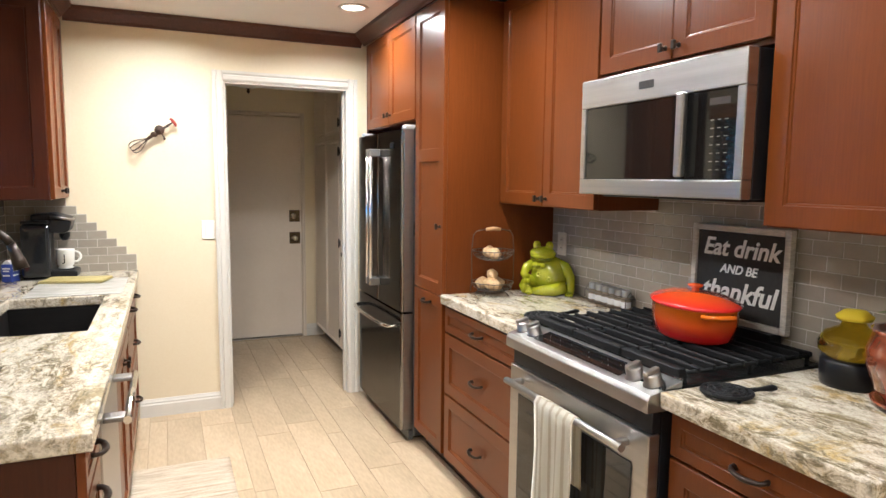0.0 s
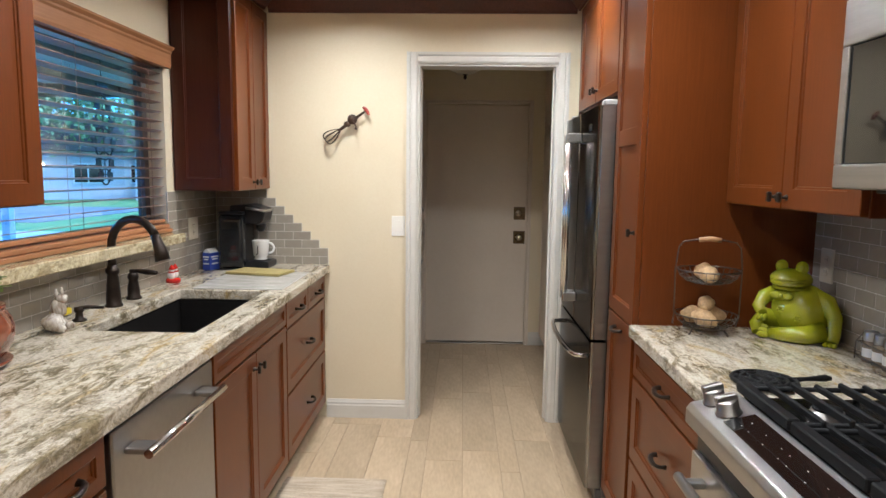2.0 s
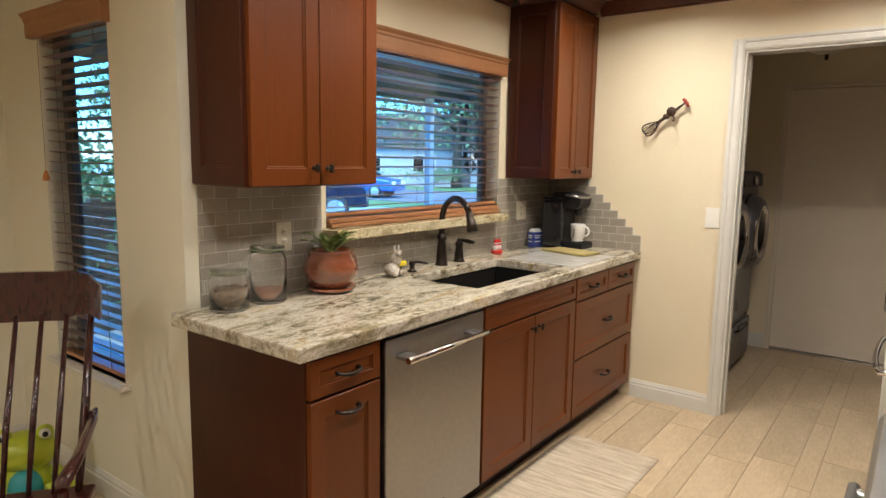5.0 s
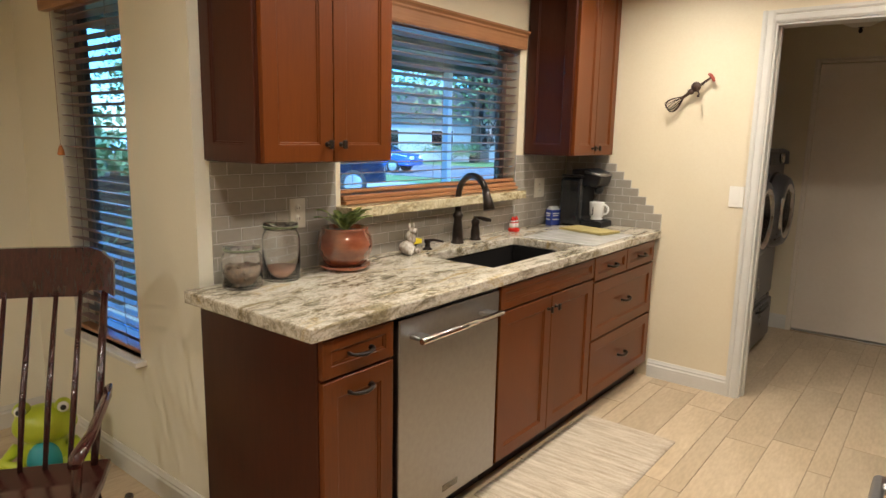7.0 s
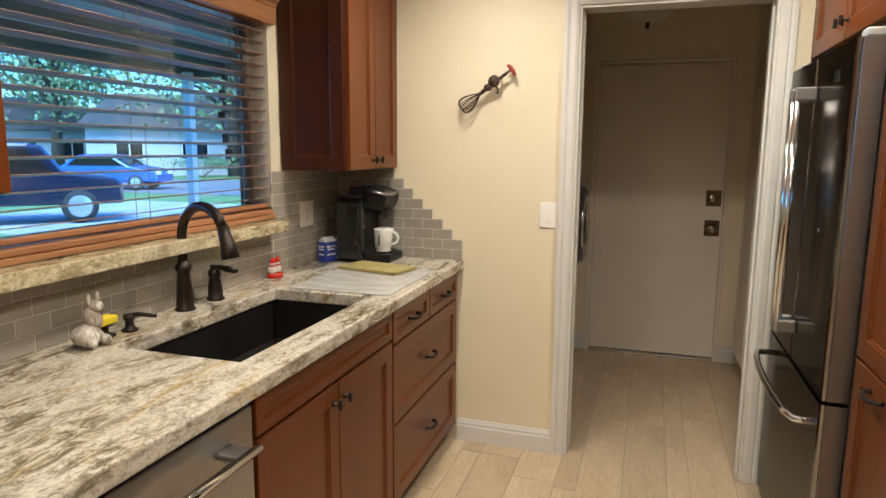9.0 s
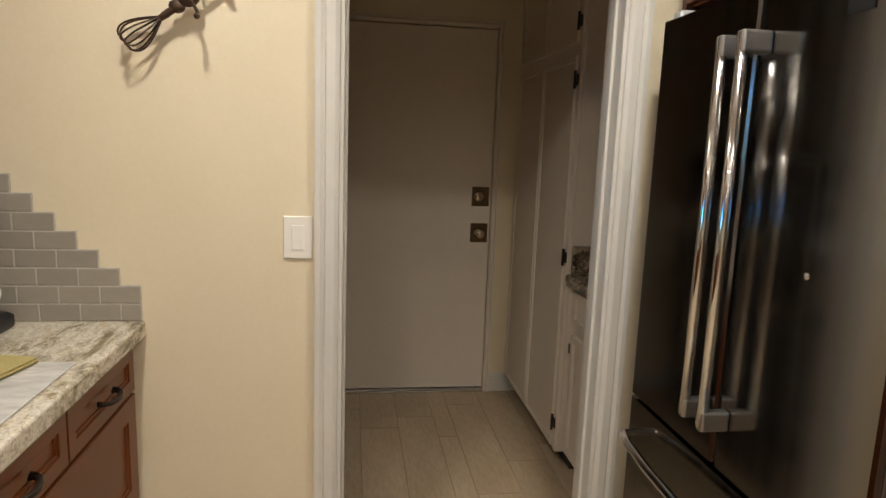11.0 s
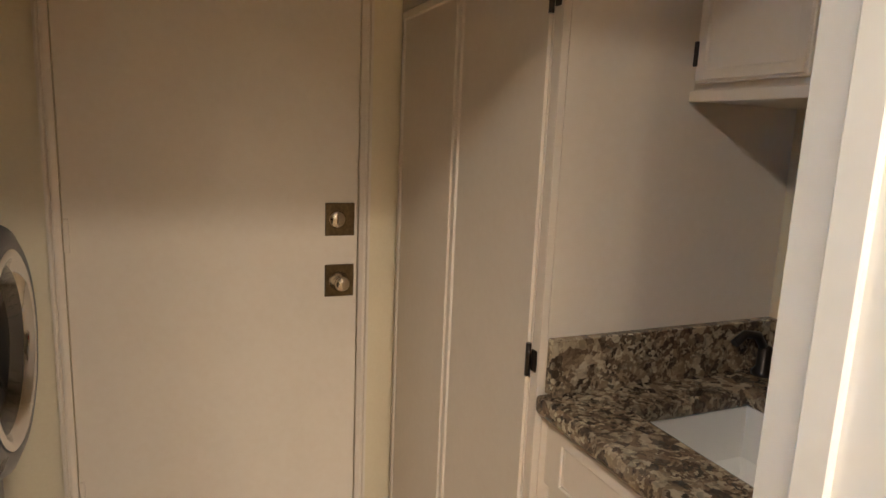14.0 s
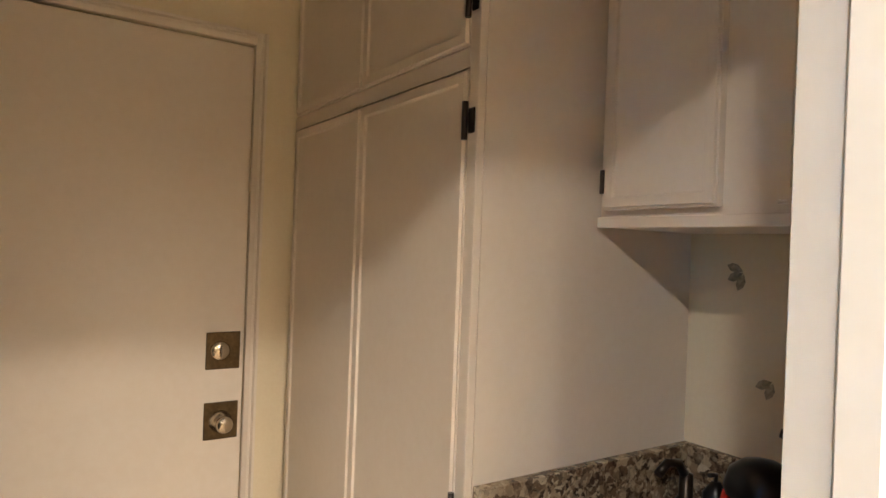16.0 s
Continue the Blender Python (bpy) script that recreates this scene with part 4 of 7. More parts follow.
# Drawer side gets the same paler strip for its lit edge.
part("edge_trim", box(1.418, 1.474, FY0 - 0.004, FY0 - 0.0005, 0.078, 0.742, 0.001), STEEL, d2, "steel drawer edge, brightness of caught light put in its colour")
bm = tube([(1.408, 3.64, 0.665), (1.355, 3.646, 0.665), (1.340, 3.71, 0.665), (1.330, 3.84, 0.665), (1.327, 3.986, 0.665), (1.330, 4.13, 0.665), (1.340, 4.26, 0.665), (1.355, 4.325, 0.665), (1.408, 4.331, 0.665)], 0.0115, 12)
part("handle", bm, CHROME, d2, "curved horizontal steel handle")
part("hinge_cover", box(1.425, 1.50, 3.578, 3.625, 1.7535, 1.778, 0.005), SATIN, fridge, "pale hinge cover")
part("hinge_cover", box(1.425, 1.50, 4.355, 4.397, 1.7535, 1.778, 0.005), SATIN, fridge)
single("end_panel", box(RF - 0.018, XR - 0.002, 4.424, 4.442, 0.0, 2.35, 0.002), CHERRY_SHADED, "cherry panel between refrigerator and wall, coloured as in shade", "panel")

# base units and worktops
cabinet("drawer_cabinet", "cherry drawer cabinet with three drawers beside the range", RF, XR - 0.012, 2.378, 3.143, 0, 0.876, "-x",
        [("drawer_s", 2.384, 3.112, 0.748, 0.868, ("pull", 2.75, 0.806)), ("drawer", 2.384, 3.112, 0.440, 0.738, ("pull", 2.75, 0.588)), ("drawer", 2.384, 3.112, 0.105, 0.430, ("pull", 2.75, 0.27))], CHERRY, 0.10, "base cabinets by the range")
cabinet("drawer_cabinet", "cherry base cabinet at the end of the range run", RF, XR - 0.012, 1.05, 1.588, 0, 0.876, "-x",
        [("drawer_s", 1.056, 1.580, 0.748, 0.868, ("pull", 1.32, 0.806)), ("door", 1.056, 1.580, 0.105, 0.738, ("pull", 1.32, 0.69))], CHERRY, 0.10, "base cabinets by the range")
single("worktop", slab(1.452, XR - 0.001, 2.372, 3.142, 0.88, ZT), GRANITE, "speckled granite worktop between pantry and range", "worktop")
single("worktop", slab(1.432, XR - 0.001, 1.02, 1.592, 0.88, ZT), GRANITE, "speckled granite worktop beside the range", "worktop")

# wall cabinets over the range
RU = 1.790
cabinet("wall_cabinet", "cherry wall cabinet with two doors beside the microwave", RU, XR - 0.001, 2.362, 3.143, 1.368, 2.35, "-x",
        [("door", 2.366, 2.738, 1.372, 2.345, ("knob", 2.71, 1.405)), ("door", 2.742, 3.130, 1.372, 2.345, ("knob", 2.77, 1.405))], CHERRY, group="wall cabinets over the range")
cabinet("wall_cabinet", "cherry wall cabinet over the microwave", RU, XR - 0.001, 1.592, 2.360, 1.868, 2.35, "-x",
        [("door", 1.597, 1.974, 1.885, 2.345, ("knob", 1.945, 1.925)), ("door", 1.978, 2.355, 1.885, 2.345, ("knob", 2.006, 1.925))], CHERRY, group="wall cabinets over the range")
cabinet("wall_cabinet", "cherry wall cabinet at the end of the range run", RU, XR - 0.001, 1.05, 1.590, 1.362, 2.35, "-x",
        [("door", 1.056, 1.585, 1.366, 2.345, ("knob", 1.10, 1.42))], CHERRY, group="wall cabinets over the range")
moulding("crown_moulding", CROWN_P, (RU - 0.022, 1.05, ZC - 0.08), (RU - 0.022, 3.078, ZC - 0.08), (-1, 0, 0), CROWN, "dark brown crown moulding over the range cabinets", "crown moulding")

# microwave
mw = thing("microwave", "stainless steel over-range microwave with black glass", "microwave", (1.9, 1.975, 1.435))
part("body", box(1.735, XR - 0.012, 1.600, 2.355, 1.437, 1.855, 0.002), BLACK, mw)
part("top_band", box(1.692, 1.735, 1.600, 2.355, 1.752, 1.855, 0.004, seg=2), STEEL_H, mw, "brushed steel top band")
part("bottom_band", box(1.692, 1.735, 1.600, 2.355, 1.437, 1.492, 0.004, seg=2), STEEL_H, mw, "brushed steel bottom band")
part("side_band", box(1.692, 1.735, 1.600, 1.630, 1.492, 1.752, 0.003), STEEL_H, mw)
part("side_band", box(1.692, 1.735, 2.328, 2.355, 1.492, 1.752, 0.003), STEEL_H, mw)
part("window", box(1.698, 1.733, 1.815, 2.328, 1.492, 1.752, 0.002), GLOSS, mw, "black glass door window")
part("handle", box(1.665, 1.688, 1.806, 1.836, 1.500, 1.756, 0.006, seg=2), STEEL_H, mw, "flat vertical steel handle")
cp = part("control_panel", box(1.6975, 1.733, 1.630, 1.813, 1.492, 1.752, 0.002), GLOSS, mw, "black touch control panel")
for i in range(7):
    for j in range(3):
        z, y = 1.52 + 0.024 * i, 1.660 + 0.026 * j
        part("key_mark", box(1.6966, 1.6974, y, y + 0.012, z, z + 0.0022), FADED, cp)
part("display", box(1.6966, 1.6974, 1.655, 1.73, 1.708, 1.728), SHADOW, cp)
part("badge", box(1.6905, 1.6918, 1.965, 2.035, 1.790, 1.815), SLATE, mw, "small plain maker's badge")
part("vent", box(1.76, 2.05, 1.66, 2.30, 1.428, 1.4365, 0.002), BLACK, mw)

# range
rg = thing("range", "stainless steel slide-in gas range with black grates", "range", (1.76, 1.98, 0))
part("body", box(1.452, XR - 0.02, 1.600, 2.364, 0.02, 0.90), BLACK, rg)
part("cooktop", box(1.445, XR - 0.02, 1.594, 2.370, 0.902, 0.930, 0.004), ENAMEL_K, rg, "black enamel cooktop")
pan = extrude([(1.395, 0.865), (1.395, 0.900), (1.405, 0.915), (1.515, 0.944), (1.515, 0.865)], 0.776, Matrix.Translation((0, 1.594, 0)), bevel=0.003)
pnl = part("control_panel", pan, STEEL_H, rg, "sloped steel control panel")
sl = math.atan2(0.029, 0.110)
def on_panel(x, y, h=0.0):
    return Vector((x, y, 0.915 + (x - 1.405) * math.tan(sl))) + h * Vector((-math.sin(sl), 0, math.cos(sl)))
mp = Matrix.Rotation(-sl, 4, "Y")
bm = box(-0.036, 0.036, -0.235, 0.235, 0.0004, 0.003, 0.001)
bmesh.ops.transform(bm, matrix=Matrix.Translation(on_panel(1.462, 1.99)) @ mp, verts=bm.verts[:])
gl = part("touch_strip", bm, GLOSS, pnl, "black glass touch strip")
bm = bmesh.new()
for i in range(13):
    for j in range(2):
        if (i * 7 + j * 3) % 5 > 1:
            join(bm, box(-0.0007, 0.0007, -0.0022, 0.0022, 0.0032, 0.0036), Matrix.Translation(on_panel(1.450 + 0.022 * j, 1.80 + 0.032 * i)) @ mp)
part("key_marks", bm, SIGN_FRAME, pnl, "small pale control marks")
KNOB = [(0, 0), (0.029, 0), (0.029, 0.004), (0.025, 0.007), (0.0245, 0.030), (0.022, 0.033), (0, 0.0335)]
for y, x in ((2.335, 1.452), (2.262, 1.454), (1.712, 1.452), (1.640, 1.454)):
    bm = lathe(KNOB, seg=22)
    box(-0.0245, 0.0245, -0.009, 0.009, 0.030, 0.046, 0.003, bm=bm)
    bmesh.ops.transform(bm, matrix=Matrix.Translation(on_panel(x, y)) @ mp, verts=bm.verts[:])
    part("knob", bm, STEEL, pnl, "round steel burner knob")
part("vent_gap", box(1.425, 1.452, 1.605, 2.359, 0.80, 0.864), BLACK, rg)
od = part("oven_door", box(1.412, 1.452, 1.603, 2.361, 0.215, 0.798, 0.004, seg=2), STEEL_H, rg, "steel oven door")
part("window", box(1.4085, 1.4115, 1.665, 2.295, 0.27, 0.70, 0.001), GLOSS, od, "black glass oven window")
part("handle", rod((1.365, 1.655, 0.752), (1.365, 2.309, 0.752), 0.0125, 14), STEEL_H, od, "round steel bar handle")
for y in (1.690, 2.274):
    part("handle_mount", box(1.362, 1.414, y - 0.012, y + 0.012, 0.742, 0.762, 0.004), STEEL_H, od)
part("warming_drawer", box(1.412, 1.452, 1.603, 2.361, 0.075, 0.208, 0.004), STEEL_H, rg, "steel bottom drawer")
for gi, (y0, y1) in enumerate(((1.602, 1.852), (1.857, 2.107), (2.112, 2.362))):
    bm = bmesh.new()
    for k in range(10):
        x = 1.522 + (0.006 if k else 0.0) + k * 0.0565
        w, lo, hi = (0.013, 0.948, 0.974) if k == 0 else (0.0055, 0.954, 0.974 if k % 2 == 0 else 0.970)
        box(x - w, x + w, y0 + 0.002, y1 - 0.002, lo, hi, 0.003, bm=bm)
    for y in (y0 + 0.012, y1 - 0.012):
        tube([(1.53, y, 0.958), (2.04, y, 0.958)], 0.0065, 6, bm)
        for x in (1.54, 1.79, 2.03):
            tube([(x, y, 0.9305), (x, y, 0.958)], 0.007, 6, bm)
    part("grate", bm, IRON, rg, "black cast iron grate")
for x, y, r in ((1.66, 1.73, 0.042), (1.90, 1.73, 0.034), (1.66, 2.24, 0.034), (1.90, 2.24, 0.042), (1.78, 1.98, 0.050)):
    bu = part("burner", lathe([(0, 0.9305), (r * 1.25, 0.9305), (r * 1.2, 0.938), (r, 0.941), (r, 0.948), (0, 0.949)], (x, y, 0), 20), STEEL, rg, "round gas burner")
    part("cap", lathe([(0, 0.9495), (r * 0.9, 0.9495), (r * 0.88, 0.954), (0, 0.955)], (x, y, 0), 20), IRON, bu)

# dish towel over the oven handle
tw = bmesh.new()
n, mrow = 18, 22
def towel_at(u, v):
    y = 1.860 + 0.22 * u + 0.006 * math.sin(7 * v)
    w = 0.006 * math.sin(u * 15) * min(1, abs(v - 0.33) * 3)
    if v < 0.30:
        return (1.385 + w * 0.3, y, 0.752 - (0.30 - v) * 0.75)
    if v < 0.40:
        a = math.pi * (v - 0.30) / 0.10
        return (1.365 + 0.0165 * math.cos(a), y, 0.752 + 0.0165 * math.sin(a))
    return (1.3475 + w - 0.004, y + 0.01 * (v - 0.4), 0.752 - (v - 0.40) * 0.60)
g = [[tw.verts.new(towel_at(i / n, j / mrow)) for j in range(mrow + 1)] for i in range(n + 1)]
for i in range(n):
    for j in range(mrow):
        tw.faces.new((g[i][j], g[i + 1][j], g[i + 1][j + 1], g[i][j + 1])).smooth = True
bmesh.ops.solidify(tw, geom=tw.faces[:], thickness=0.003)
single("dish_towel", tw, CLOTH_S, "cream cotton dish towel with tan stripes hung over the oven handle", "towel")

# recessed lamps, with housings for the unseen dining pair added as fill
for i, (lx, ly) in enumerate(LAMP_SPOTS):
    th = thing("ceiling_lamp", "recessed round white ceiling lamp, lit; unseen dining pair added as fill", "ceiling lamp", (lx, ly, ZC), "recessed ceiling lamps")
    part("trim_ring", lathe([(0.062, -0.002), (0.064, -0.008), (0.082, -0.006), (0.085, -0.0005), (0.062, -0.0005)], seg=28), WHITE, th, local=True)
    part("lens", lathe([(0, -0.003), (0.061, -0.003), (0.061, -0.001), (0, -0.001)], seg=28), GLOW, th, "glowing lens", local=True)


# ---- things by the sink ----
fa = thing("faucet", "dark bronze gooseneck faucet with pull-down spray", "faucet", (-0.53, 3.290, ZT))
part("base", lathe([(0, 0), (0.033, 0), (0.034, 0.006), (0.029, 0.012), (0.027, 0.05), (0.022, 0.11), (0.020, 0.128), (0.0255, 0.134), (0.0265, 0.142), (0.0255, 0.150), (0.019, 0.156), (0.018, 0.165), (0, 0.165)], seg=22), BRONZE, fa, local=True)
dirx, diry = 0.96, -0.28
pts = [(0, 0, 0.14), (0, 0, 0.19), (0, 0, 0.235)] + [(0.114 * (1 - math.cos(a)) * dirx, 0.114 * (1 - math.cos(a)) * diry, 0.235 + 0.114 * math.sin(a)) for a in [math.pi * k / 12 for k in range(1, 11)]]
part("neck", tube(pts, 0.0160, 14), BRONZE, fa, local=True)
e = pts[-1]
part("spray", tube([e, (e[0] + 0.011, e[1] - 0.003, 0.262), (e[0] + 0.022, e[1] - 0.006, 0.232), (e[0] + 0.032, e[1] - 0.009, 0.195)], [0.0165, 0.020, 0.024, 0.0285], 16), BRONZE, fa, "flared spray head", local=True)
hd = thing("faucet_lever", "dark bronze faucet lever beside the spout", "faucet", (-0.53, 3.445, ZT))
part("stem", lathe([(0, 0), (0.030, 0), (0.031, 0.006), (0.025, 0.013), (0.025, 0.040), (0.021, 0.066), (0.018, 0.080), (0.023, 0.090), (0.021, 0.104), (0.009, 0.116), (0, 0.117)], seg=20), BRONZE, hd, local=True)
part("lever", tube([(-0.012, 0.004, 0.116), (0.03, -0.01, 0.120), (0.07, -0.024, 0.118), (0.118, -0.038, 0.117)], [0.008, 0.0085, 0.0125, 0.008], 10), BRONZE, hd, local=True)
sd = thing("soap_dispenser", "dark bronze soap pump in the worktop", "soap dispenser", (-0.515, 3.035, ZT))
part("base", lathe([(0, 0), (0.024, 0), (0.024, 0.006), (0.014, 0.012), (0.012, 0.03), (0.017, 0.036), (0.016, 0.05), (0, 0.052)], seg=18), BRONZE, sd, local=True)
part("nozzle", tube([(0, 0, 0.045), (0.03, 0.008, 0.050), (0.08, 0.02, 0.046)], [0.008, 0.007, 0.005], 8), BRONZE, sd, local=True)

pot = thing("plant_pot", "round copper-glazed flower pot on its saucer", "flower pot", (-0.472, 2.465, ZT))
part("saucer", lathe([(0, 0), (0.078, 0), (0.098, 0.012), (0.102, 0.022), (0.097, 0.022), (0.080, 0.012), (0, 0.012)], seg=32), TERRA, pot, local=True)
part("bowl", lathe([(0, 0.0125), (0.062, 0.0125), (0.088, 0.035), (0.108, 0.072), (0.112, 0.104), (0.104, 0.136), (0.090, 0.157), (0.093, 0.163), (0.093, 0.171), (0.084, 0.171), (0.080, 0.150), (0, 0.150)], seg=36), TERRA, pot, local=True)
part("soil", lathe([(0.0, 0.156), (0.079, 0.154)], seg=20), SOIL, pot, local=True)
pl = thing("potted_plant", "small green and yellow leafed plant in the copper pot", "plant", (-0.472, 2.465, ZT + 0.15))
rnd = random.Random(5)
for i in range(17):
    a, ln, lift = rnd.uniform(0, 6.28), rnd.uniform(0.06, 0.115), rnd.uniform(0.045, 0.085)
    bm = bmesh.new()
    rows = []
    for k in range(6):
        u = k / 5
        w = 0.020 * math.sin(math.pi * (0.12 + 0.86 * u))
        r, z = 0.012 + ln * u, 0.010 + lift * math.sin(u * 1.8)
        rows.append([bm.verts.new((r * math.cos(a) - s * w * math.sin(a), r * math.sin(a) + s * w * math.cos(a), z + 0.004 * abs(s))) for s in (-1, 0, 1)])
    for p, q in zip(rows, rows[1:]):
        for j in (0, 1):
            bm.faces.new((p[j], p[j + 1], q[j + 1], q[j])).smooth = True
    bmesh.ops.solidify(bm, geom=bm.faces[:], thickness=0.0012)
    part("leaf", bm, LEAF, pl, local=True)


def jar(x, y, r, h, fill, fh, label, fmat):
    th = thing("glass_jar", label, "jar", (x, y, ZT), "glass jars")
    prof = [(0, 0), (r * 0.93, 0), (r, 0.006), (r, h * 0.70), (r * 0.95, h * 0.79), (r * 0.84, h * 0.85), (r * 0.84, h * 0.93), (r * 0.80, h * 0.93), (r * 0.80, h * 0.845), (r * 0.88, h * 0.79), (r * 0.965, h * 0.69), (r * 0.965, 0.010), (0, 0.008)]
    g = part("glass", lathe(prof, seg=36), CLEAR, th, "clear glass body", local=True)
    g.visible_shadow = False
    l = part("lid", lathe([(0, h * 0.935), (r * 0.90, h * 0.935), (r * 0.92, h * 0.95), (r * 0.90, h * 0.985), (r * 0.5, h), (0, h)], seg=30), CLEAR, th, "domed glass lid", local=True)
    l.visible_shadow = False
    part("seal", lathe([(r * 0.86, h * 0.905), (r * 0.93, h * 0.908), (r * 0.93, h * 0.932), (r * 0.86, h * 0.932)], seg=26), SEAL, th, "green rubber seal", local=True)
    part("wire_bail", tube(arc((0, 0, h * 0.88), r * 0.88, 0, 350, (1, 0, 0), (0, 1, 0), 22), 0.0016, 5), WIRE, th, local=True)
    top = bmesh.new()
    q = r * 0.95
    lathe([(0, 0.011), (q, 0.011), (q, fh), (q * 0.7, fh + 0.006), (0, fh + 0.002)], seg=28, bm=top)
    rd = random.Random(int(x * 1000))
    for i in range(46 if fmat is NUTS else 0):
        a, rr, zz = rd.uniform(0, 6.28), q * math.sqrt(rd.uniform(0.3, 0.92)), rd.uniform(0.015, fh + 0.006)
        blob((rr * math.cos(a), rr * math.sin(a), zz), (0.011, 0.008, 0.007), top, 0.4, 1, i, (rd.uniform(0, 90), rd.uniform(0, 90), 0))
    part("contents", top, fmat, th, fill, local=True)


jar(-0.498, 2.005, 0.069, 0.148, "mixed brown nuts", 0.075, "squat clip-top glass jar half full of nuts", NUTS)
jar(-0.505, 2.178, 0.069, 0.215, "brown grain in the bottom", 0.030, "tall clip-top glass jar nearly empty of brown grain", GRAIN)

bm = blob((0, 0, 0.026), (0.030, 0.036, 0.026), rough=0.3, seed=2)
blob((0.004, 0.012, 0.062), (0.020, 0.020, 0.030), bm, 0.2, 3, 4)
blob((0.012, 0.016, 0.090), (0.018, 0.015, 0.014), bm, 0.15, 3, 5)
blob((0.006, 0.003, 0.108), (0.005, 0.004, 0.013), bm)
blob((0.006, 0.028, 0.108), (0.005, 0.004, 0.013), bm)
blob((0.024, -0.016, 0.014), (0.018, 0.010, 0.012), bm)
blob((0.024, 0.024, 0.014), (0.018, 0.010, 0.012), bm)
ob = single("dog_figurine", bm, BEIGE, "white and brown ceramic dog figurine on the worktop", "figurine")
ob.location, ob.scale = (-0.50, 2.875, ZT), (1.2, 1.2, 1.2)
sp = thing("dish_sponge", "yellow sponge on a small dark holder", "sponge", (-0.535, 2.965, ZT))
part("sponge", box(-0.02, 0.02, -0.032, 0.032, 0.035, 0.058, 0.005, seg=2), YELLOW, sp, local=True)
part("holder", lathe([(0, 0), (0.028, 0), (0.028, 0.006), (0.010, 0.012), (0.010, 0.030), (0.024, 0.034), (0, 0.0345)], seg=18), BRONZE, sp, local=True)
sa = thing("figurine", "small red and white winter figurine pair", "figurine", (-0.55, 3.855, ZT))
sa.scale = (1.25, 1.25, 1.15)
bm = lathe([(0, 0), (0.026, 0), (0.027, 0.012), (0.022, 0.018), (0, 0.018)], (0, 0, 0), 18)
part("base", bm, RED, sa, local=True)
for y, c in ((-0.014, CERAMIC_W), (0.014, CERAMIC_W)):
    part("body", blob((0, y, 0.032), (0.015, 0.014, 0.017), rough=0.1), c, sa, local=True)
    part("head", blob((0.002, y, 0.054), (0.010, 0.010, 0.010)), c, sa, local=True)
    part("cap", lathe([(0.0, 0.078), (0.006, 0.070), (0.011, 0.058), (0.011, 0.056), (0, 0.057)], (0.002, y, 0), 14), RED, sa, "red cap", local=True)
    part("scarf", lathe([(0.011, 0.043), (0.014, 0.045), (0.011, 0.048)], (0.002, y, 0), 14), RED, sa, local=True)
bx = thing("carton", "small blue and white printed carton", "carton", (-0.535, 4.285, ZT), turn=-20)
bx.scale = (1.1, 1.1, 1.1)
part("carton_body", box(-0.024, 0.024, -0.034, 0.034, 0, 0.085, 0.002), BLUE_B, bx, local=True)
part("flap", extrude([(-0.022, 0.0855), (0.022, 0.0855), (0.004, 0.105), (-0.004, 0.105)], 0.06, Matrix.Translation((0, -0.03, 0)), bevel=0.001), PAPER, bx, local=True)
for z, w in ((0.062, 0.05), (0.050, 0.04), (0.028, 0.046)):
    part("print_bar", box(0.0242, 0.0247, -w / 2, w / 2, z, z + 0.007), PAPER, bx, local=True)
    part("print_bar", box(-w * 0.36, w * 0.36, -0.0347, -0.0342, z, z + 0.007), PAPER, bx, local=True)

kg = thing("coffee_maker", "black pod coffee maker with clear water tank", "coffee maker", (-0.362, 4.392, ZT))
kg.scale = (0.78, 1.1, 1.1)
bm = extrude([(-0.16, 0), (0.165, 0), (0.17, 0.01), (0.17, 0.032), (0.150, 0.038), (0.02, 0.038), (0.005, 0.06), (0.005, 0.215), (0.0, 0.23), (-0.16, 0.23)], 0.15, Matrix.Translation((0, -0.065, 0)), bevel=0.006)
part("base", bm, BLACK, kg, local=True)
part("brew_head", extrude([(-0.10, 0.232), (0.10, 0.222), (0.132, 0.238), (0.150, 0.285), (0.130, 0.305), (0.03, 0.325), (-0.10, 0.318)], 0.15, Matrix.Translation((0, -0.065, 0)), bevel=0.010), BLACK, kg, local=True)
part("handle", tube([(0.02, -0.072, 0.306), (0.10, -0.074, 0.300), (0.142, -0.06, 0.292), (0.150, 0.01, 0.290), (0.142, 0.08, 0.292), (0.10, 0.09, 0.300), (0.02, 0.09, 0.306)], 0.007, 8), STEEL_H, kg, "silver lid handle", local=True)
part("spout", lathe([(0, 0.185), (0.022, 0.185), (0.034, 0.205), (0.036, 0.2245), (0, 0.2245)], (0.09, 0.01, 0), 20), BLACK, kg, local=True)
part("water_tank", box(-0.155, 0.020, -0.122, -0.067, 0.012, 0.275, 0.024, seg=5), plain("smoked_tank", (0.012, 0.013, 0.015), 0.08), kg, "smoked clear tank", local=True)
part("tank_lid", box(-0.150, 0.016, -0.118, -0.068, 0.2755, 0.290, 0.006, seg=2), BLACK, kg, local=True)
part("drip_tray", lathe([(0, 0.0385), (0.058, 0.0385), (0.060, 0.041), (0, 0.0415)], (0.10, 0.01, 0), 24), BLACK, kg, local=True)
mg = thing("mug", "white footed coffee mug with a letter on the tray", "mug", (-0.292, 4.392, ZT + 0.0457))
mg.scale = (1.12, 1.12, 1.08)
part("cup", lathe([(0, 0.0), (0.032, 0.0), (0.034, 0.006), (0.028, 0.012), (0.038, 0.022), (0.042, 0.095), (0.043, 0.100), (0.0395, 0.100), (0.036, 0.026), (0, 0.022)], seg=30), CERAMIC_W, mg, local=True)
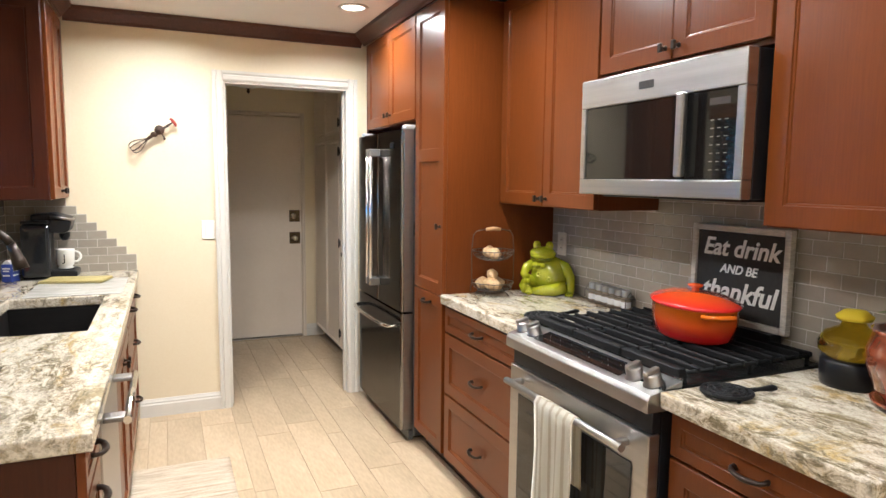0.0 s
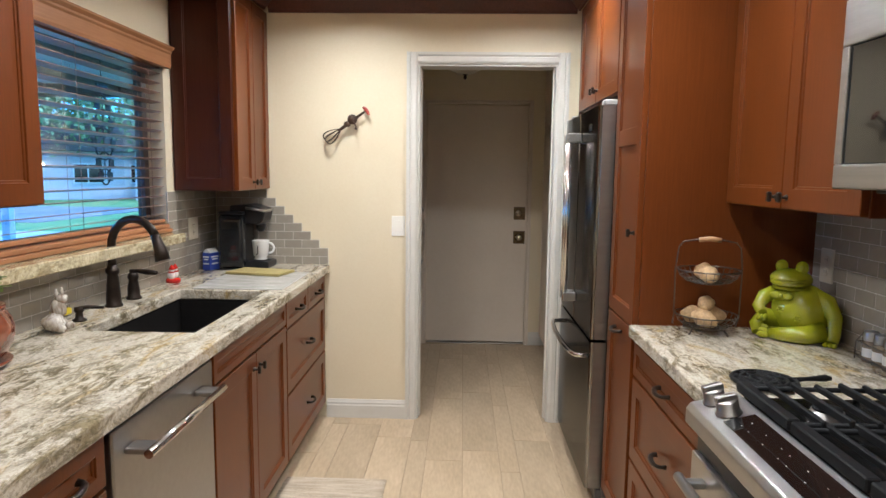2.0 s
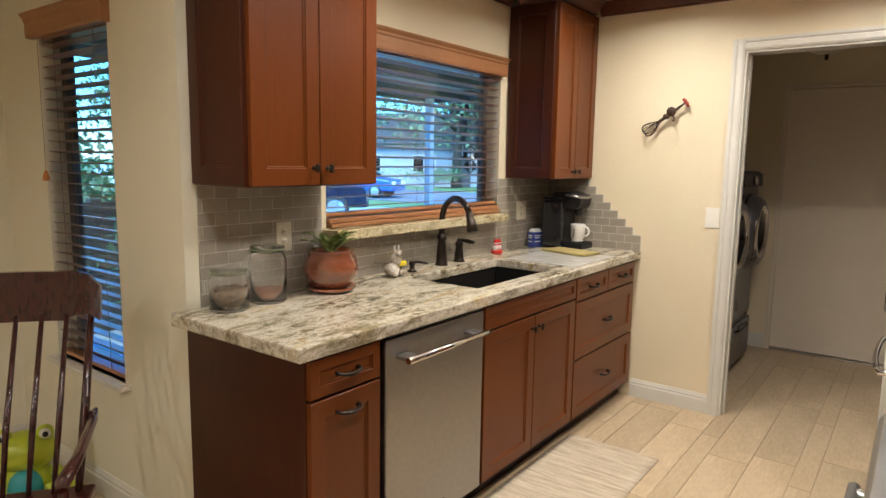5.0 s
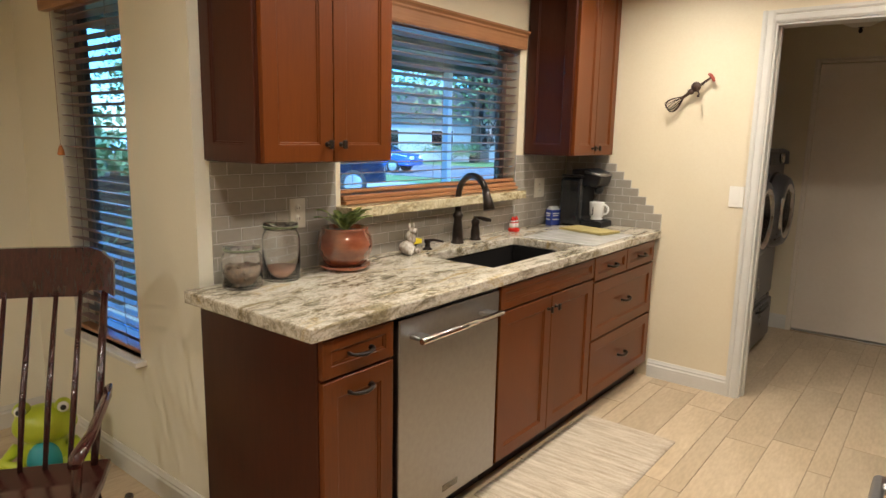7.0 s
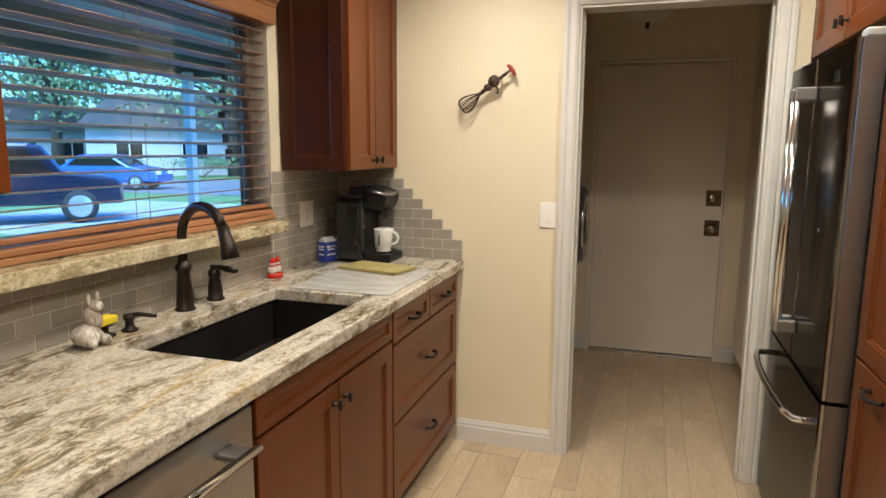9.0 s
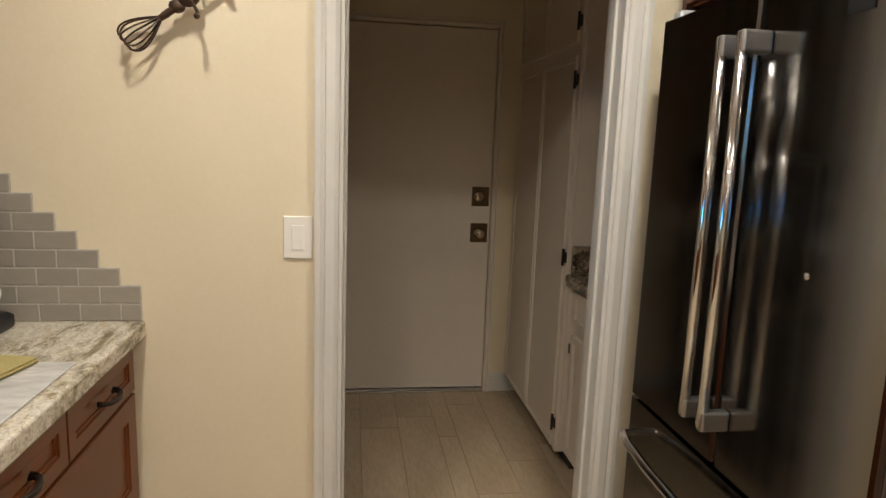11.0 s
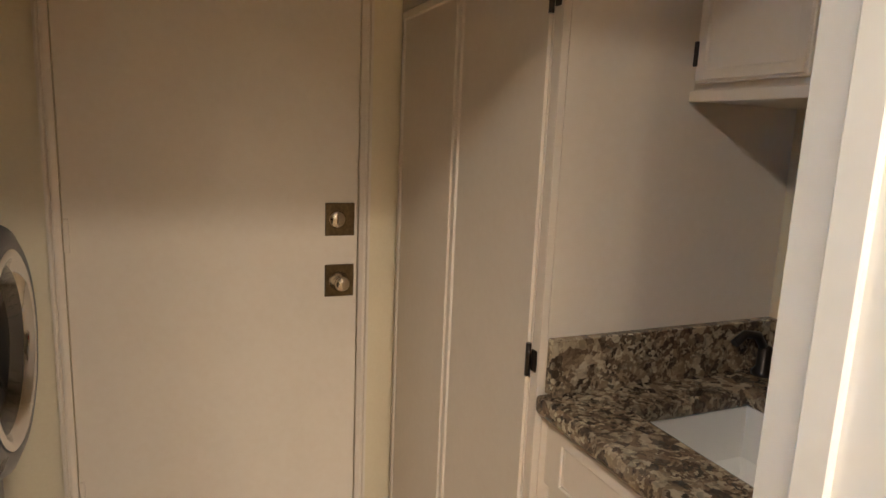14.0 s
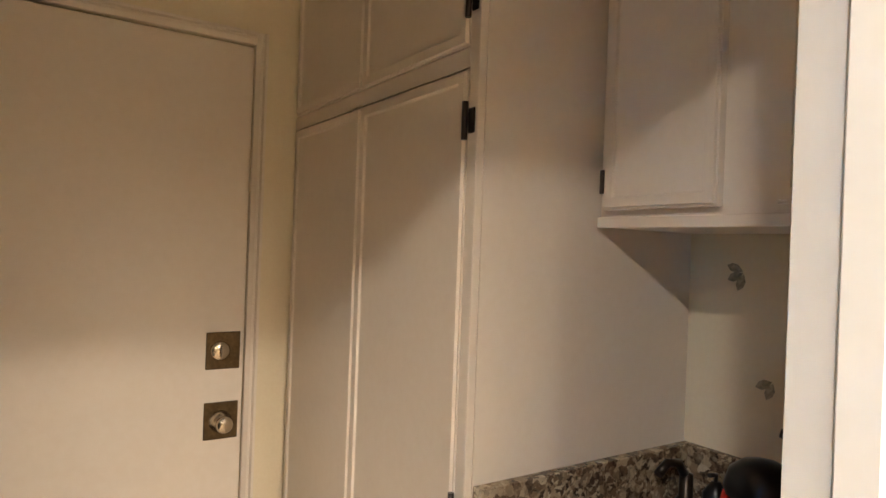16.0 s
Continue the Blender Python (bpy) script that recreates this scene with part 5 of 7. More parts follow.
part("handle", tube(arc((0.040, 0, 0.060), 0.027, -95, 95, (1, 0, 0), (0, 0, 1), 12), 0.0058, 8), CERAMIC_W, mg, local=True)
letters("J", 0.052, Matrix.Translation((-0.292, 4.392 - 0.0485, ZT + 0.086)) @ Matrix.Rotation(radians(90), 4, "X"), mg, SLATE)
bd = single("cutting_board", box(-0.385, 0.028, 3.690, 4.20, ZT + 0.0005, ZT + 0.0055, 0.002), FROST, "pale marbled glass cutting board on the worktop", "cutting board")
tl = bmesh.new()
box(-0.155, 0.155, -0.088, 0.088, 0, 0.0065, 0.003, bm=tl, seg=2)
box(-0.152, 0.153, -0.085, 0.086, 0.0068, 0.0125, 0.003, bm=tl, seg=2)
for v in tl.verts:
    v.co.z += 0.0025 * noise.noise(v.co * 14) + (0.002 if v.co.z > 0.005 else 0.0025)
ob = single("folded_towel", tl, OLIVE, "folded olive green towel on the cutting board", "towel")
ob.location, ob.rotation_euler = (-0.215, 4.140, ZT + 0.0056), (0, 0, radians(-13))

# wall plates
def plate(name, label, o, face, w, h, material, kind):
    u, v, n = FACE[face]
    th = thing(name, label, "wall plate", o)
    m = placed((0, 0, 0), u, v, n)
    def sub(nm, b, mat, par):
        bmesh.ops.transform(b, matrix=m, verts=b.verts[:])
        return part(nm, b, mat, par, local=True)
    p = sub("plate", box(-w / 2, w / 2, -h / 2, h / 2, 0, 0.006, 0.002), material, th)
    if kind == "switch":
        sub("rocker", box(-0.017, 0.017, -0.034, 0.034, 0.0062, 0.0095, 0.0015), material, p)
    else:
        for z in (-0.020, 0.020):
            b = lathe([(0, 0.0062), (0.016, 0.0062), (0.015, 0.008), (0, 0.008)], (0, z, 0), 18)
            sub("socket", b, material, p)
            for x in (-0.006, 0.006):
                sub("slot", box(x - 0.001, x + 0.001, z - 0.004, z + 0.005, 0.0081, 0.0086), SHADOW, p)
    return th


plate("light_switch", "white rocker light switch on the cream wall", (0.470, YE, 1.158), "-y", 0.078, 0.117, PLASTIC_W, "switch")
plate("wall_outlet", "almond wall outlet on the tiled backsplash", (XL + 0.009, 2.323, 1.15), "+x", 0.075, 0.117, ALMOND, "outlet")
plate("wall_outlet", "almond double wall plate on the tiled backsplash", (XL + 0.009, 4.19, 1.158), "+x", 0.115, 0.117, ALMOND, "outlet")
plate("wall_outlet", "almond wall outlet on the tile beside the pantry", (XR - 0.009, 3.045, 1.165), "-x", 0.075, 0.117, ALMOND, "outlet")

# rotary beater hung on the wall
eb = thing("egg_beater", "antique rotary egg beater with red handle, hung on the wall", "egg beater", (0.175, YE - 0.039, 1.728))
eb.scale = (1.08, 1.08, 1.08)
ax, az = math.cos(radians(36)), math.sin(radians(36))
def eb_at(s, o=0.0, d=0.0):
    return (s * ax - o * az, d, s * az + o * ax)
part("shaft", tube([eb_at(-0.05), eb_at(-0.02), eb_at(0.03), eb_at(0.095)], [0.006, 0.009, 0.008, 0.006], 8), RUSTED, eb, local=True)
gb = lathe([(0, -0.005), (0.023, -0.005), (0.026, 0), (0.023, 0.005), (0, 0.005)], seg=24, axis="-y")
bmesh.ops.translate(gb, verts=gb.verts[:], vec=eb_at(0.045, 0.004, -0.008))
part("gear", gb, RUSTED, eb, "toothed drive wheel", local=True)
part("gear_housing", blob(eb_at(0.01, 0, 0), (0.020, 0.012, 0.016), rough=0.2, sub=2), RUSTED, eb, local=True)
part("grip", tube([eb_at(0.085), eb_at(0.125)], [0.007, 0.005], 10), RUSTED, eb, local=True)
part("handle", tube([eb_at(0.128, 0.024), eb_at(0.132, 0.010), eb_at(0.132, -0.012), eb_at(0.128, -0.028)], [0.006, 0.009, 0.009, 0.006], 12), plain("worn_red", (0.30, 0.035, 0.02), 0.5), eb, "worn red wooden handle", local=True)
part("crank", tube([eb_at(0.045, 0.0, -0.014), eb_at(0.040, -0.040, -0.016), eb_at(0.036, -0.048, -0.034)], 0.004, 8), RUSTED, eb, local=True)
part("crank_knob", blob(eb_at(0.036, -0.050, -0.040), (0.007, 0.009, 0.007), sub=2), RUSTED, eb, local=True)
for k in range(4):
    a = math.pi * k / 4 + 0.3
    loop = []
    for i in range(21):
        u = i / 20
        r = 0.034 * math.sin(math.pi * (2 * u if u <= 0.5 else 2 - 2 * u) * 0.88) * (1 if u <= 0.5 else -1)
        s = -0.03 - 0.105 * math.sin(math.pi * u)
        loop.append(eb_at(s, r * math.cos(a), r * math.sin(a)))
    part("beater_wire", tube(loop, 0.0024, 6), RUSTED, eb, local=True)
part("hook", tube([eb_at(0.07, 0, 0.0), eb_at(0.07, 0, 0.034)], 0.003, 6), RUSTED, eb, local=True)

rg2 = bmesh.new()
nx, ny = 12, 110
ga = [[rg2.verts.new((0.018 + 0.48 * i / nx + 0.003 * math.sin(j * 1.7), 2.72 + 1.03 * j / ny, 0.004 + 0.0035 * (j % 2) + 0.001 * noise.noise((i, j * 0.3, 0)))) for j in range(ny + 1)] for i in range(nx + 1)]
for i in range(nx):
    for j in range(ny):
        rg2.faces.new((ga[i][j], ga[i + 1][j], ga[i + 1][j + 1], ga[i][j + 1])).smooth = True
r = bmesh.ops.extrude_face_region(rg2, geom=rg2.faces[:])
for v in [q for q in r["geom"] if isinstance(q, bmesh.types.BMVert)]:
    v.co.z = 0.0
single("rug", rg2, RUG, "beige woven rag rug on the floor by the sink", "rug")

# ---- things by the range ----
bk = thing("tiered_basket", "two-tier wire basket with a wooden grip, holding potatoes", "basket", (1.690, 3.045, ZT), turn=80)
def ring(r, z, w=0.0018):
    return tube([(r * math.cos(a), r * math.sin(a), z) for a in [2 * math.pi * k / 30 for k in range(30)]], w, 5, closed=True)
for z0 in (0.02, 0.175):
    bm = bmesh.new()
    for r, z in ((0.050, 0.0), (0.075, 0.008), (0.092, 0.022), (0.102, 0.045)):
        tube([(r * math.cos(a), r * math.sin(a), z0 + z) for a in [2 * math.pi * k / 30 for k in range(30)]], 0.0026 if r > 0.1 else 0.0014, 5, bm, closed=True)
    for k in range(26):
        a = 2 * math.pi * k / 26
        tube([(r * math.cos(a), r * math.sin(a), z0 + z) for r, z in ((0.0, 0.0), (0.05, 0.0), (0.075, 0.008), (0.092, 0.022), (0.102, 0.045))], 0.0012, 4, bm)
    part("wire_bowl", bm, WIRE, bk, local=True)["kind"] = "stuff"
hb = tube([(0.03, -0.104, 0.02), (0.0, -0.106, 0.06), (0.0, -0.108, 0.22), (0.0, -0.100, 0.295), (0, -0.085, 0.315), (0, -0.045, 0.322), (0, 0.045, 0.322), (0, 0.085, 0.315), (0, 0.100, 0.295), (0, 0.108, 0.22), (0, 0.106, 0.06), (0.03, 0.104, 0.02)], 0.0026, 6)
part("hoop", hb, WIRE, bk, local=True)
part("grip", tube([(0, -0.036, 0.322), (0, 0, 0.326), (0, 0.036, 0.322)], [0.008, 0.0095, 0.008], 10), OAK, bk, "light wooden grip", local=True)
for y, x in ((-0.05, -0.05), (0.05, -0.05), (-0.05, 0.05), (0.05, 0.05)):
    part("foot", tube([(x, y, 0.021), (x * 1.25, y * 1.25, 0.0035)], 0.0032, 6), WIRE, bk, local=True)
for i, (x, y, z, sx, sy, sz, t) in enumerate(((-0.02, -0.035, 0.058, 0.030, 0.052, 0.030, 20), (0.035, 0.03, 0.054, 0.034, 0.045, 0.028, 60), (-0.035, 0.040, 0.056, 0.030, 0.036, 0.029, 100), (0.0, 0.005, 0.100, 0.028, 0.048, 0.024, -30),
                                              (-0.01, -0.030, 0.207, 0.030, 0.040, 0.028, 15), (0.0, 0.040, 0.208, 0.032, 0.034, 0.030, 80))):
    ob = single("potato", blob((0, 0, 0), (sx, sy, sz), rough=0.22, seed=i + 1, turn=(8, 0, t)), POTATO, "brown-skinned potato lying in the wire basket", "potato", "potatoes in the basket")
    ob.location = (1.690 + x, 3.045 + y, ZT + z)


def lounging_frog():
    """A glossy reclining frog jar, one smooth mesh; it faces -y."""
    bm = blob((0.005, 0.0, 0.088), (0.096, 0.078, 0.086), rough=0.04, sub=4)
    blob((-0.020, -0.008, 0.128), (0.070, 0.062, 0.036), bm, 0.03, 4)
    tube([(-0.028 + 0.058 * math.cos(a), -0.012 + 0.052 * math.sin(a), 0.157) for a in [2 * math.pi * k / 28 for k in range(28)]], 0.0055, 8, bm, closed=True)
    blob((-0.028, -0.016, 0.184), (0.068, 0.060, 0.034), bm, 0.03, 4)
    blob((-0.028, -0.036, 0.176), (0.060, 0.048, 0.018), bm, 0.02, 4)
    for x in (-0.060, 0.006):
        blob((x, -0.020, 0.221), (0.0205, 0.019, 0.0215), bm)
        blob((x, -0.035, 0.223), (0.013, 0.009, 0.014), bm)
    tube([(-0.084, -0.045, 0.186), (-0.062, -0.073, 0.180), (-0.028, -0.083, 0.177), (0.008, -0.073, 0.182), (0.030, -0.046, 0.190)], [0.002, 0.004, 0.005, 0.004, 0.002], 6, bm)
    # propped arm and its hand, then the bent arm over the raised knee
    tube([(0.045, -0.005, 0.140), (0.090, -0.012, 0.122), (0.118, -0.025, 0.080), (0.124, -0.040, 0.035), (0.124, -0.052, 0.012)], [0.026, 0.028, 0.024, 0.020, 0.018], 14, bm)
    for k in range(3):
        blob((0.110 + 0.013 * k, -0.068, 0.008), (0.008, 0.018, 0.0085), bm)
    tube([(-0.075, -0.020, 0.140), (-0.108, -0.035, 0.118), (-0.112, -0.062, 0.090), (-0.088, -0.085, 0.074)], [0.022, 0.024, 0.021, 0.016], 14, bm)
    for k in range(3):
        blob((-0.096 + 0.012 * k, -0.096, 0.064), (0.0065, 0.012, 0.012), bm)
    tube([(-0.060, -0.020, 0.040), (-0.100, -0.060, 0.066), (-0.108, -0.078, 0.035), (-0.098, -0.092, 0.014)], [0.034, 0.028, 0.024, 0.016], 14, bm)
    tube([(0.085, -0.040, 0.034), (0.050, -0.085, 0.028), (-0.005, -0.103, 0.024), (-0.050, -0.102, 0.020)], [0.034, 0.029, 0.023, 0.018], 14, bm)
    for k in range(3):
        blob((-0.072 - 0.006 * k, -0.106 + 0.012 * k, 0.012 + 0.010 * k), (0.022, 0.009, 0.010), bm, 0.05)
    # bow tie and the flower marks on the belly
    for q in (-1, 1):
        blob((-0.034 + 0.020 * q, -0.074, 0.136), (0.017, 0.008, 0.012), bm)
    blob((-0.034, -0.079, 0.136), (0.007, 0.007, 0.008), bm)
    for x, y, z in ((-0.035, -0.073, 0.092), (0.022, -0.079, 0.072)):
        for k in range(6):
            a = math.pi * k / 3
            blob((x + 0.009 * math.cos(a), y, z + 0.009 * math.sin(a)), (0.0048, 0.0035, 0.0048), bm)
    return bm


ob = single("frog_jar", lounging_frog(), LIME, "glossy lime green ceramic frog jar in the corner", "ceramic frog")
ob.location, ob.rotation_euler, ob.scale = (1.984, 3.000, ZT), (0, 0, radians(-47)), (0.98, 1.02, 1.08)

rk = thing("spice_rack", "wire rack with six small spice jars", "spice rack", (2.050, 2.605, ZT))
for z in (0.012, 0.055):
    part("rail", tube([(-0.026, -0.145, z), (0.026, -0.145, z), (0.026, 0.145, z), (-0.026, 0.145, z)], 0.0018, 5, closed=True), WIRE, rk, local=True)
for y in (-0.145, 0.145):
    part("end_hoop", tube([(-0.026, y, 0.002), (-0.026, y, 0.055), (0, y, 0.085), (0.026, y, 0.055), (0.026, y, 0.002)], 0.0018, 5), WIRE, rk, local=True)
for i in range(6):
    th = thing("spice_jar", "small clear spice jar with a steel lid in the rack", "spice jar", (2.050, 2.488 + 0.0465 * i, ZT), "spice jars")
    j = part("jar", lathe([(0, 0.0), (0.019, 0.0), (0.021, 0.003), (0.021, 0.055), (0.018, 0.062), (0, 0.062)], seg=18), plain("spice_fill", (0.30, 0.24, 0.18), 0.25), th, local=True)
    part("lid", lathe([(0, 0.0625), (0.019, 0.0625), (0.020, 0.066), (0.020, 0.088), (0.018, 0.092), (0, 0.092)], seg=18), STEEL_H, th, "steel screw lid", local=True)
    part("label_band", lathe([(0.0213, 0.016), (0.0213, 0.042)], seg=18), PAPER, th, "pale label band", local=True)


def trivet(x, y, turn, label, r=0.078):
    th = thing("trivet", label, "trivet", (x, y, ZT), "iron trivets", turn)
    bm = bmesh.new()
    for q in (r, r * 0.72, r * 0.42):
        tube([(q * math.cos(a), q * math.sin(a), 0.012) for a in [2 * math.pi * k / 28 for k in range(28)]], 0.006, 6, bm, closed=True)
    for k in range(10):
        a = 2 * math.pi * k / 10
        tube([(r * 0.2 * math.cos(a), r * 0.2 * math.sin(a), 0.012), (r * 0.42 * math.cos(a + 0.3), r * 0.42 * math.sin(a + 0.3), 0.012), (r * math.cos(a), r * math.sin(a), 0.012)], 0.0055, 6, bm)
        tube(arc((r * 0.86 * math.cos(a), r * 0.86 * math.sin(a), 0.012), r * 0.12, 0, 330, (1, 0, 0), (0, 1, 0), 10), 0.004, 5, bm)
    lathe([(0, 0.007), (r * 0.25, 0.007), (r * 0.25, 0.017), (0, 0.017)], seg=16, bm=bm)
    part("plate", bm, IRON, th, local=True)["kind"] = "stuff"
    part("handle", tube([(r, 0, 0.012), (r * 1.5, 0, 0.014), (r * 2.1, 0, 0.016), (r * 2.3, 0, 0.015)], [0.007, 0.006, 0.010, 0.006], 8), IRON, th, local=True)
    for k in range(3):
        a = 2.1 * k + 0.5
        part("foot", tube([(r * 0.9 * math.cos(a), r * 0.9 * math.sin(a), 0.012), (r * 0.9 * math.cos(a), r * 0.9 * math.sin(a), 0.0)], 0.005, 6), IRON, th, local=True)


trivet(1.635, 2.485, 5, "black cast iron trivet with a handle")
trivet(1.575, 1.500, -15, "black cast iron trivet beside the range", 0.062)

du = thing("dutch_oven", "oval flame-red enamel casserole with lid on the grate", "casserole", (1.850, 1.900, 0.9727), turn=68)
du.scale = (1.12, 1.12, 1.0)
part("pot", lathe([(0, 0), (0.110, 0), (0.122, 0.010), (0.134, 0.06), (0.138, 0.108), (0.142, 0.112), (0.136, 0.112), (0.130, 0.06), (0.115, 0.012), (0, 0.010)], seg=40, squash=(1.16, 0.84)), ENAMEL, du, local=True)
ld = part("lid", lathe([(0.144, 0.113), (0.146, 0.119), (0.138, 0.126), (0.100, 0.141), (0.050, 0.150), (0, 0.152)], seg=40, squash=(1.16, 0.84)), ENAMEL_LID, du, "red enamel lid", local=True)
for v in ld.data.vertices:
    v.co.z -= 0.113
ld.location.z = 0.113
part("knob", lathe([(0, 0.0), (0.012, 0.0), (0.010, 0.010), (0.022, 0.018), (0.023, 0.024), (0, 0.028)], (0, 0, 0.0375), 18), ENAMEL_LID, ld, local=True)
for s in (-1, 1):
    part("lug", tube([(s * 0.155, -0.042, 0.098), (s * 0.180, -0.034, 0.100), (s * 0.188, 0, 0.101), (s * 0.180, 0.034, 0.100), (s * 0.155, 0.042, 0.098)], 0.008, 8), ENAMEL, du, local=True)

sg = thing("chalkboard_sign", "black lettered sign in a whitewashed frame, leaning on the tile", "sign", (2.06, 1.92, 0.985))
part("board", box(2.064, 2.076, 1.737, 2.108, 1.012, 1.312), SLATE, sg)
for b in ((1.715, 1.737, 0.99, 1.334), (2.108, 2.130, 0.99, 1.334), (1.737, 2.108, 0.99, 1.012), (1.737, 2.108, 1.312, 1.334)):
    part("frame_bar", box(2.054, 2.080, *b, 0.002), SIGN_FRAME, sg)
part("rest", box(2.030, 2.086, 1.75, 2.10, 0.931, 0.989, 0.003), BLACK, sg)
mt = Matrix.Translation((2.0632, 1.922, 0)) @ placed((0, 0, 0), (0, -1, 0), (0, 0, 1), (-1, 0, 0))
for text, size, z in (("Eat drink", 0.088, 1.226), ("AND BE", 0.044, 1.165), ("thankful", 0.098, 1.068)):
    letters(text, size, Matrix.Translation((0, 0, z)) @ mt, sg, CHALK, shear=0.25, bold=size * 0.022)

ol = thing("oil_bottle", "round glass bottle of yellow oil on a dark base", "bottle", (1.975, 1.44, ZT))
ol.scale = (1.18, 1.18, 1.15)
part("base", lathe([(0, 0), (0.062, 0), (0.066, 0.01), (0.066, 0.060), (0.060, 0.068), (0, 0.068)], seg=28), BLACK, ol, local=True)
part("bottle", lathe([(0, 0.0685), (0.055, 0.0685), (0.072, 0.085), (0.074, 0.105), (0.060, 0.130), (0.030, 0.145), (0.022, 0.160), (0, 0.160)], seg=28), OIL, ol, "yellow oil in clear glass", local=True)
part("cap", lathe([(0, 0.1605), (0.036, 0.1605), (0.040, 0.170), (0.024, 0.184), (0, 0.186)], seg=22), YELLOW, ol, "yellow cap", local=True)
p2 = thing("plant_pot", "large copper-glazed flower pot on the worktop", "flower pot", (1.93, 1.228, ZT))
part("saucer", lathe([(0, 0), (0.085, 0), (0.106, 0.012), (0.110, 0.022), (0.104, 0.022), (0.086, 0.012), (0, 0.012)], seg=32), TERRA, p2, local=True)
part("bowl", lathe([(0, 0.0125), (0.075, 0.0125), (0.105, 0.05), (0.125, 0.11), (0.126, 0.15), (0.112, 0.19), (0.118, 0.20), (0.106, 0.20), (0.104, 0.185), (0, 0.185)], seg=36), TERRA, p2, local=True)
p3 = thing("potted_plant", "green leafy plant in the large copper pot", "plant", (1.93, 1.228, ZT + 0.185))
rnd = random.Random(9)
for i in range(22):
    a, ln, lift = rnd.uniform(0, 6.28), rnd.uniform(0.06, 0.13), rnd.uniform(0.05, 0.15)
    bm = bmesh.new()
    rows = []
    for k in range(6):
        u = k / 5
        w = 0.020 * math.sin(math.pi * (0.1 + 0.88 * u))
        rr, z = 0.010 + ln * u, 0.003 + lift * math.sin(u * 1.9)
        rows.append([bm.verts.new((rr * math.cos(a) - s * w * math.sin(a), rr * math.sin(a) + s * w * math.cos(a), z)) for s in (-1, 0, 1)])
    for p, q in zip(rows, rows[1:]):
        for j in (0, 1):
            bm.faces.new((p[j], p[j + 1], q[j + 1], q[j])).smooth = True
    bmesh.ops.solidify(bm, geom=bm.faces[:], thickness=0.0012)
    part("leaf", bm, LEAF, p3, local=True)

# ---- dining nook ----
rc = thing("rocking_chair", "dark mahogany spindle-back rocking chair in the nook", "rocking chair", (-0.575, 1.235, 0), turn=-36)
rc.scale = (1, 1, 0.973)
# the chair faces +x in its own frame
part("seat", extrude([(-0.22, 0.40), (-0.10, 0.385), (0.10, 0.395), (0.22, 0.42), (0.24, 0.435), (0.23, 0.445), (0.08, 0.425), (-0.10, 0.415), (-0.22, 0.43)], 0.50, Matrix.Translation((0, -0.25, 0)), bevel=0.006), ROCKER, rc, local=True)
bm = bmesh.new()
n = 14
rows = []
for i in range(n + 1):
    u = 2 * i / n - 1
    bowx = -0.40 + 0.035 * (1 - u * u) * -1
    top = 1.10 - 0.055 * max(0, abs(u) - 0.72) ** 2 * 12
    bot = 0.935 + (0.022 if 0.62 < abs(u) < 0.86 else 0.0)
    rows.append([bm.verts.new((bowx - 0.012 + 0.0, 0.255 * u, bot)), bm.verts.new((bowx + 0.012, 0.255 * u, bot)), bm.verts.new((bowx - 0.018, 0.255 * u, top)), bm.verts.new((bowx - 0.042, 0.255 * u, top))])
for a, b in zip(rows, rows[1:]):
    for k in range(4):
        bm.faces.new((a[k], a[(k + 1) % 4], b[(k + 1) % 4], b[k])).smooth = False
bm.faces.new(rows[0])
bm.faces.new(rows[-1][::-1])
part("top_rail", bm, ROCKER, rc, "curved glossy top rail", local=True)
for y in (-0.225, -0.15, -0.075, 0, 0.075, 0.15, 0.225):
    k = 0.011 if abs(y) > 0.2 else 0.0075
    part("spindle", tube([(-0.19, y * 0.92, 0.425), (-0.26, y * 0.97, 0.62), (-0.40 - 0.03 * (1 - (y / 0.255) ** 2), y, 0.955)], [k, k * 1.35, k], 8), ROCKER, rc, local=True)
for s in (-1, 1):
    part("arm", tube([(-0.27, s * 0.245, 0.655), (-0.15, s * 0.265, 0.665), (0.08, s * 0.275, 0.655), (0.19, s * 0.27, 0.650), (0.215, s * 0.268, 0.632)], [0.017, 0.020, 0.024, 0.030, 0.020], 10, flat=0.6), ROCKER, rc, local=True)
    part("arm_post", tube([(0.13, s * 0.235, 0.43), (0.15, s * 0.26, 0.64)], [0.016, 0.012], 8), ROCKER, rc, local=True)
    part("leg", tube([(0.17, s * 0.20, 0.41), (0.22, s * 0.235, 0.055)], [0.017, 0.013], 8), ROCKER, rc, local=True)
    part("leg", tube([(-0.16, s * 0.20, 0.41), (-0.22, s * 0.235, 0.062)], [0.017, 0.013], 8), ROCKER, rc, local=True)
    part("rocker", tube([(0.40, s * 0.235, 0.085), (0.2, s * 0.235, 0.040), (0, s * 0.235, 0.0165), (-0.22, s * 0.235, 0.040), (-0.50, s * 0.235, 0.125)], 0.016, 8), ROCKER, rc, local=True)
part("stretcher", rod((0.20, -0.215, 0.22), (0.20, 0.215, 0.22), 0.010), ROCKER, rc, local=True)


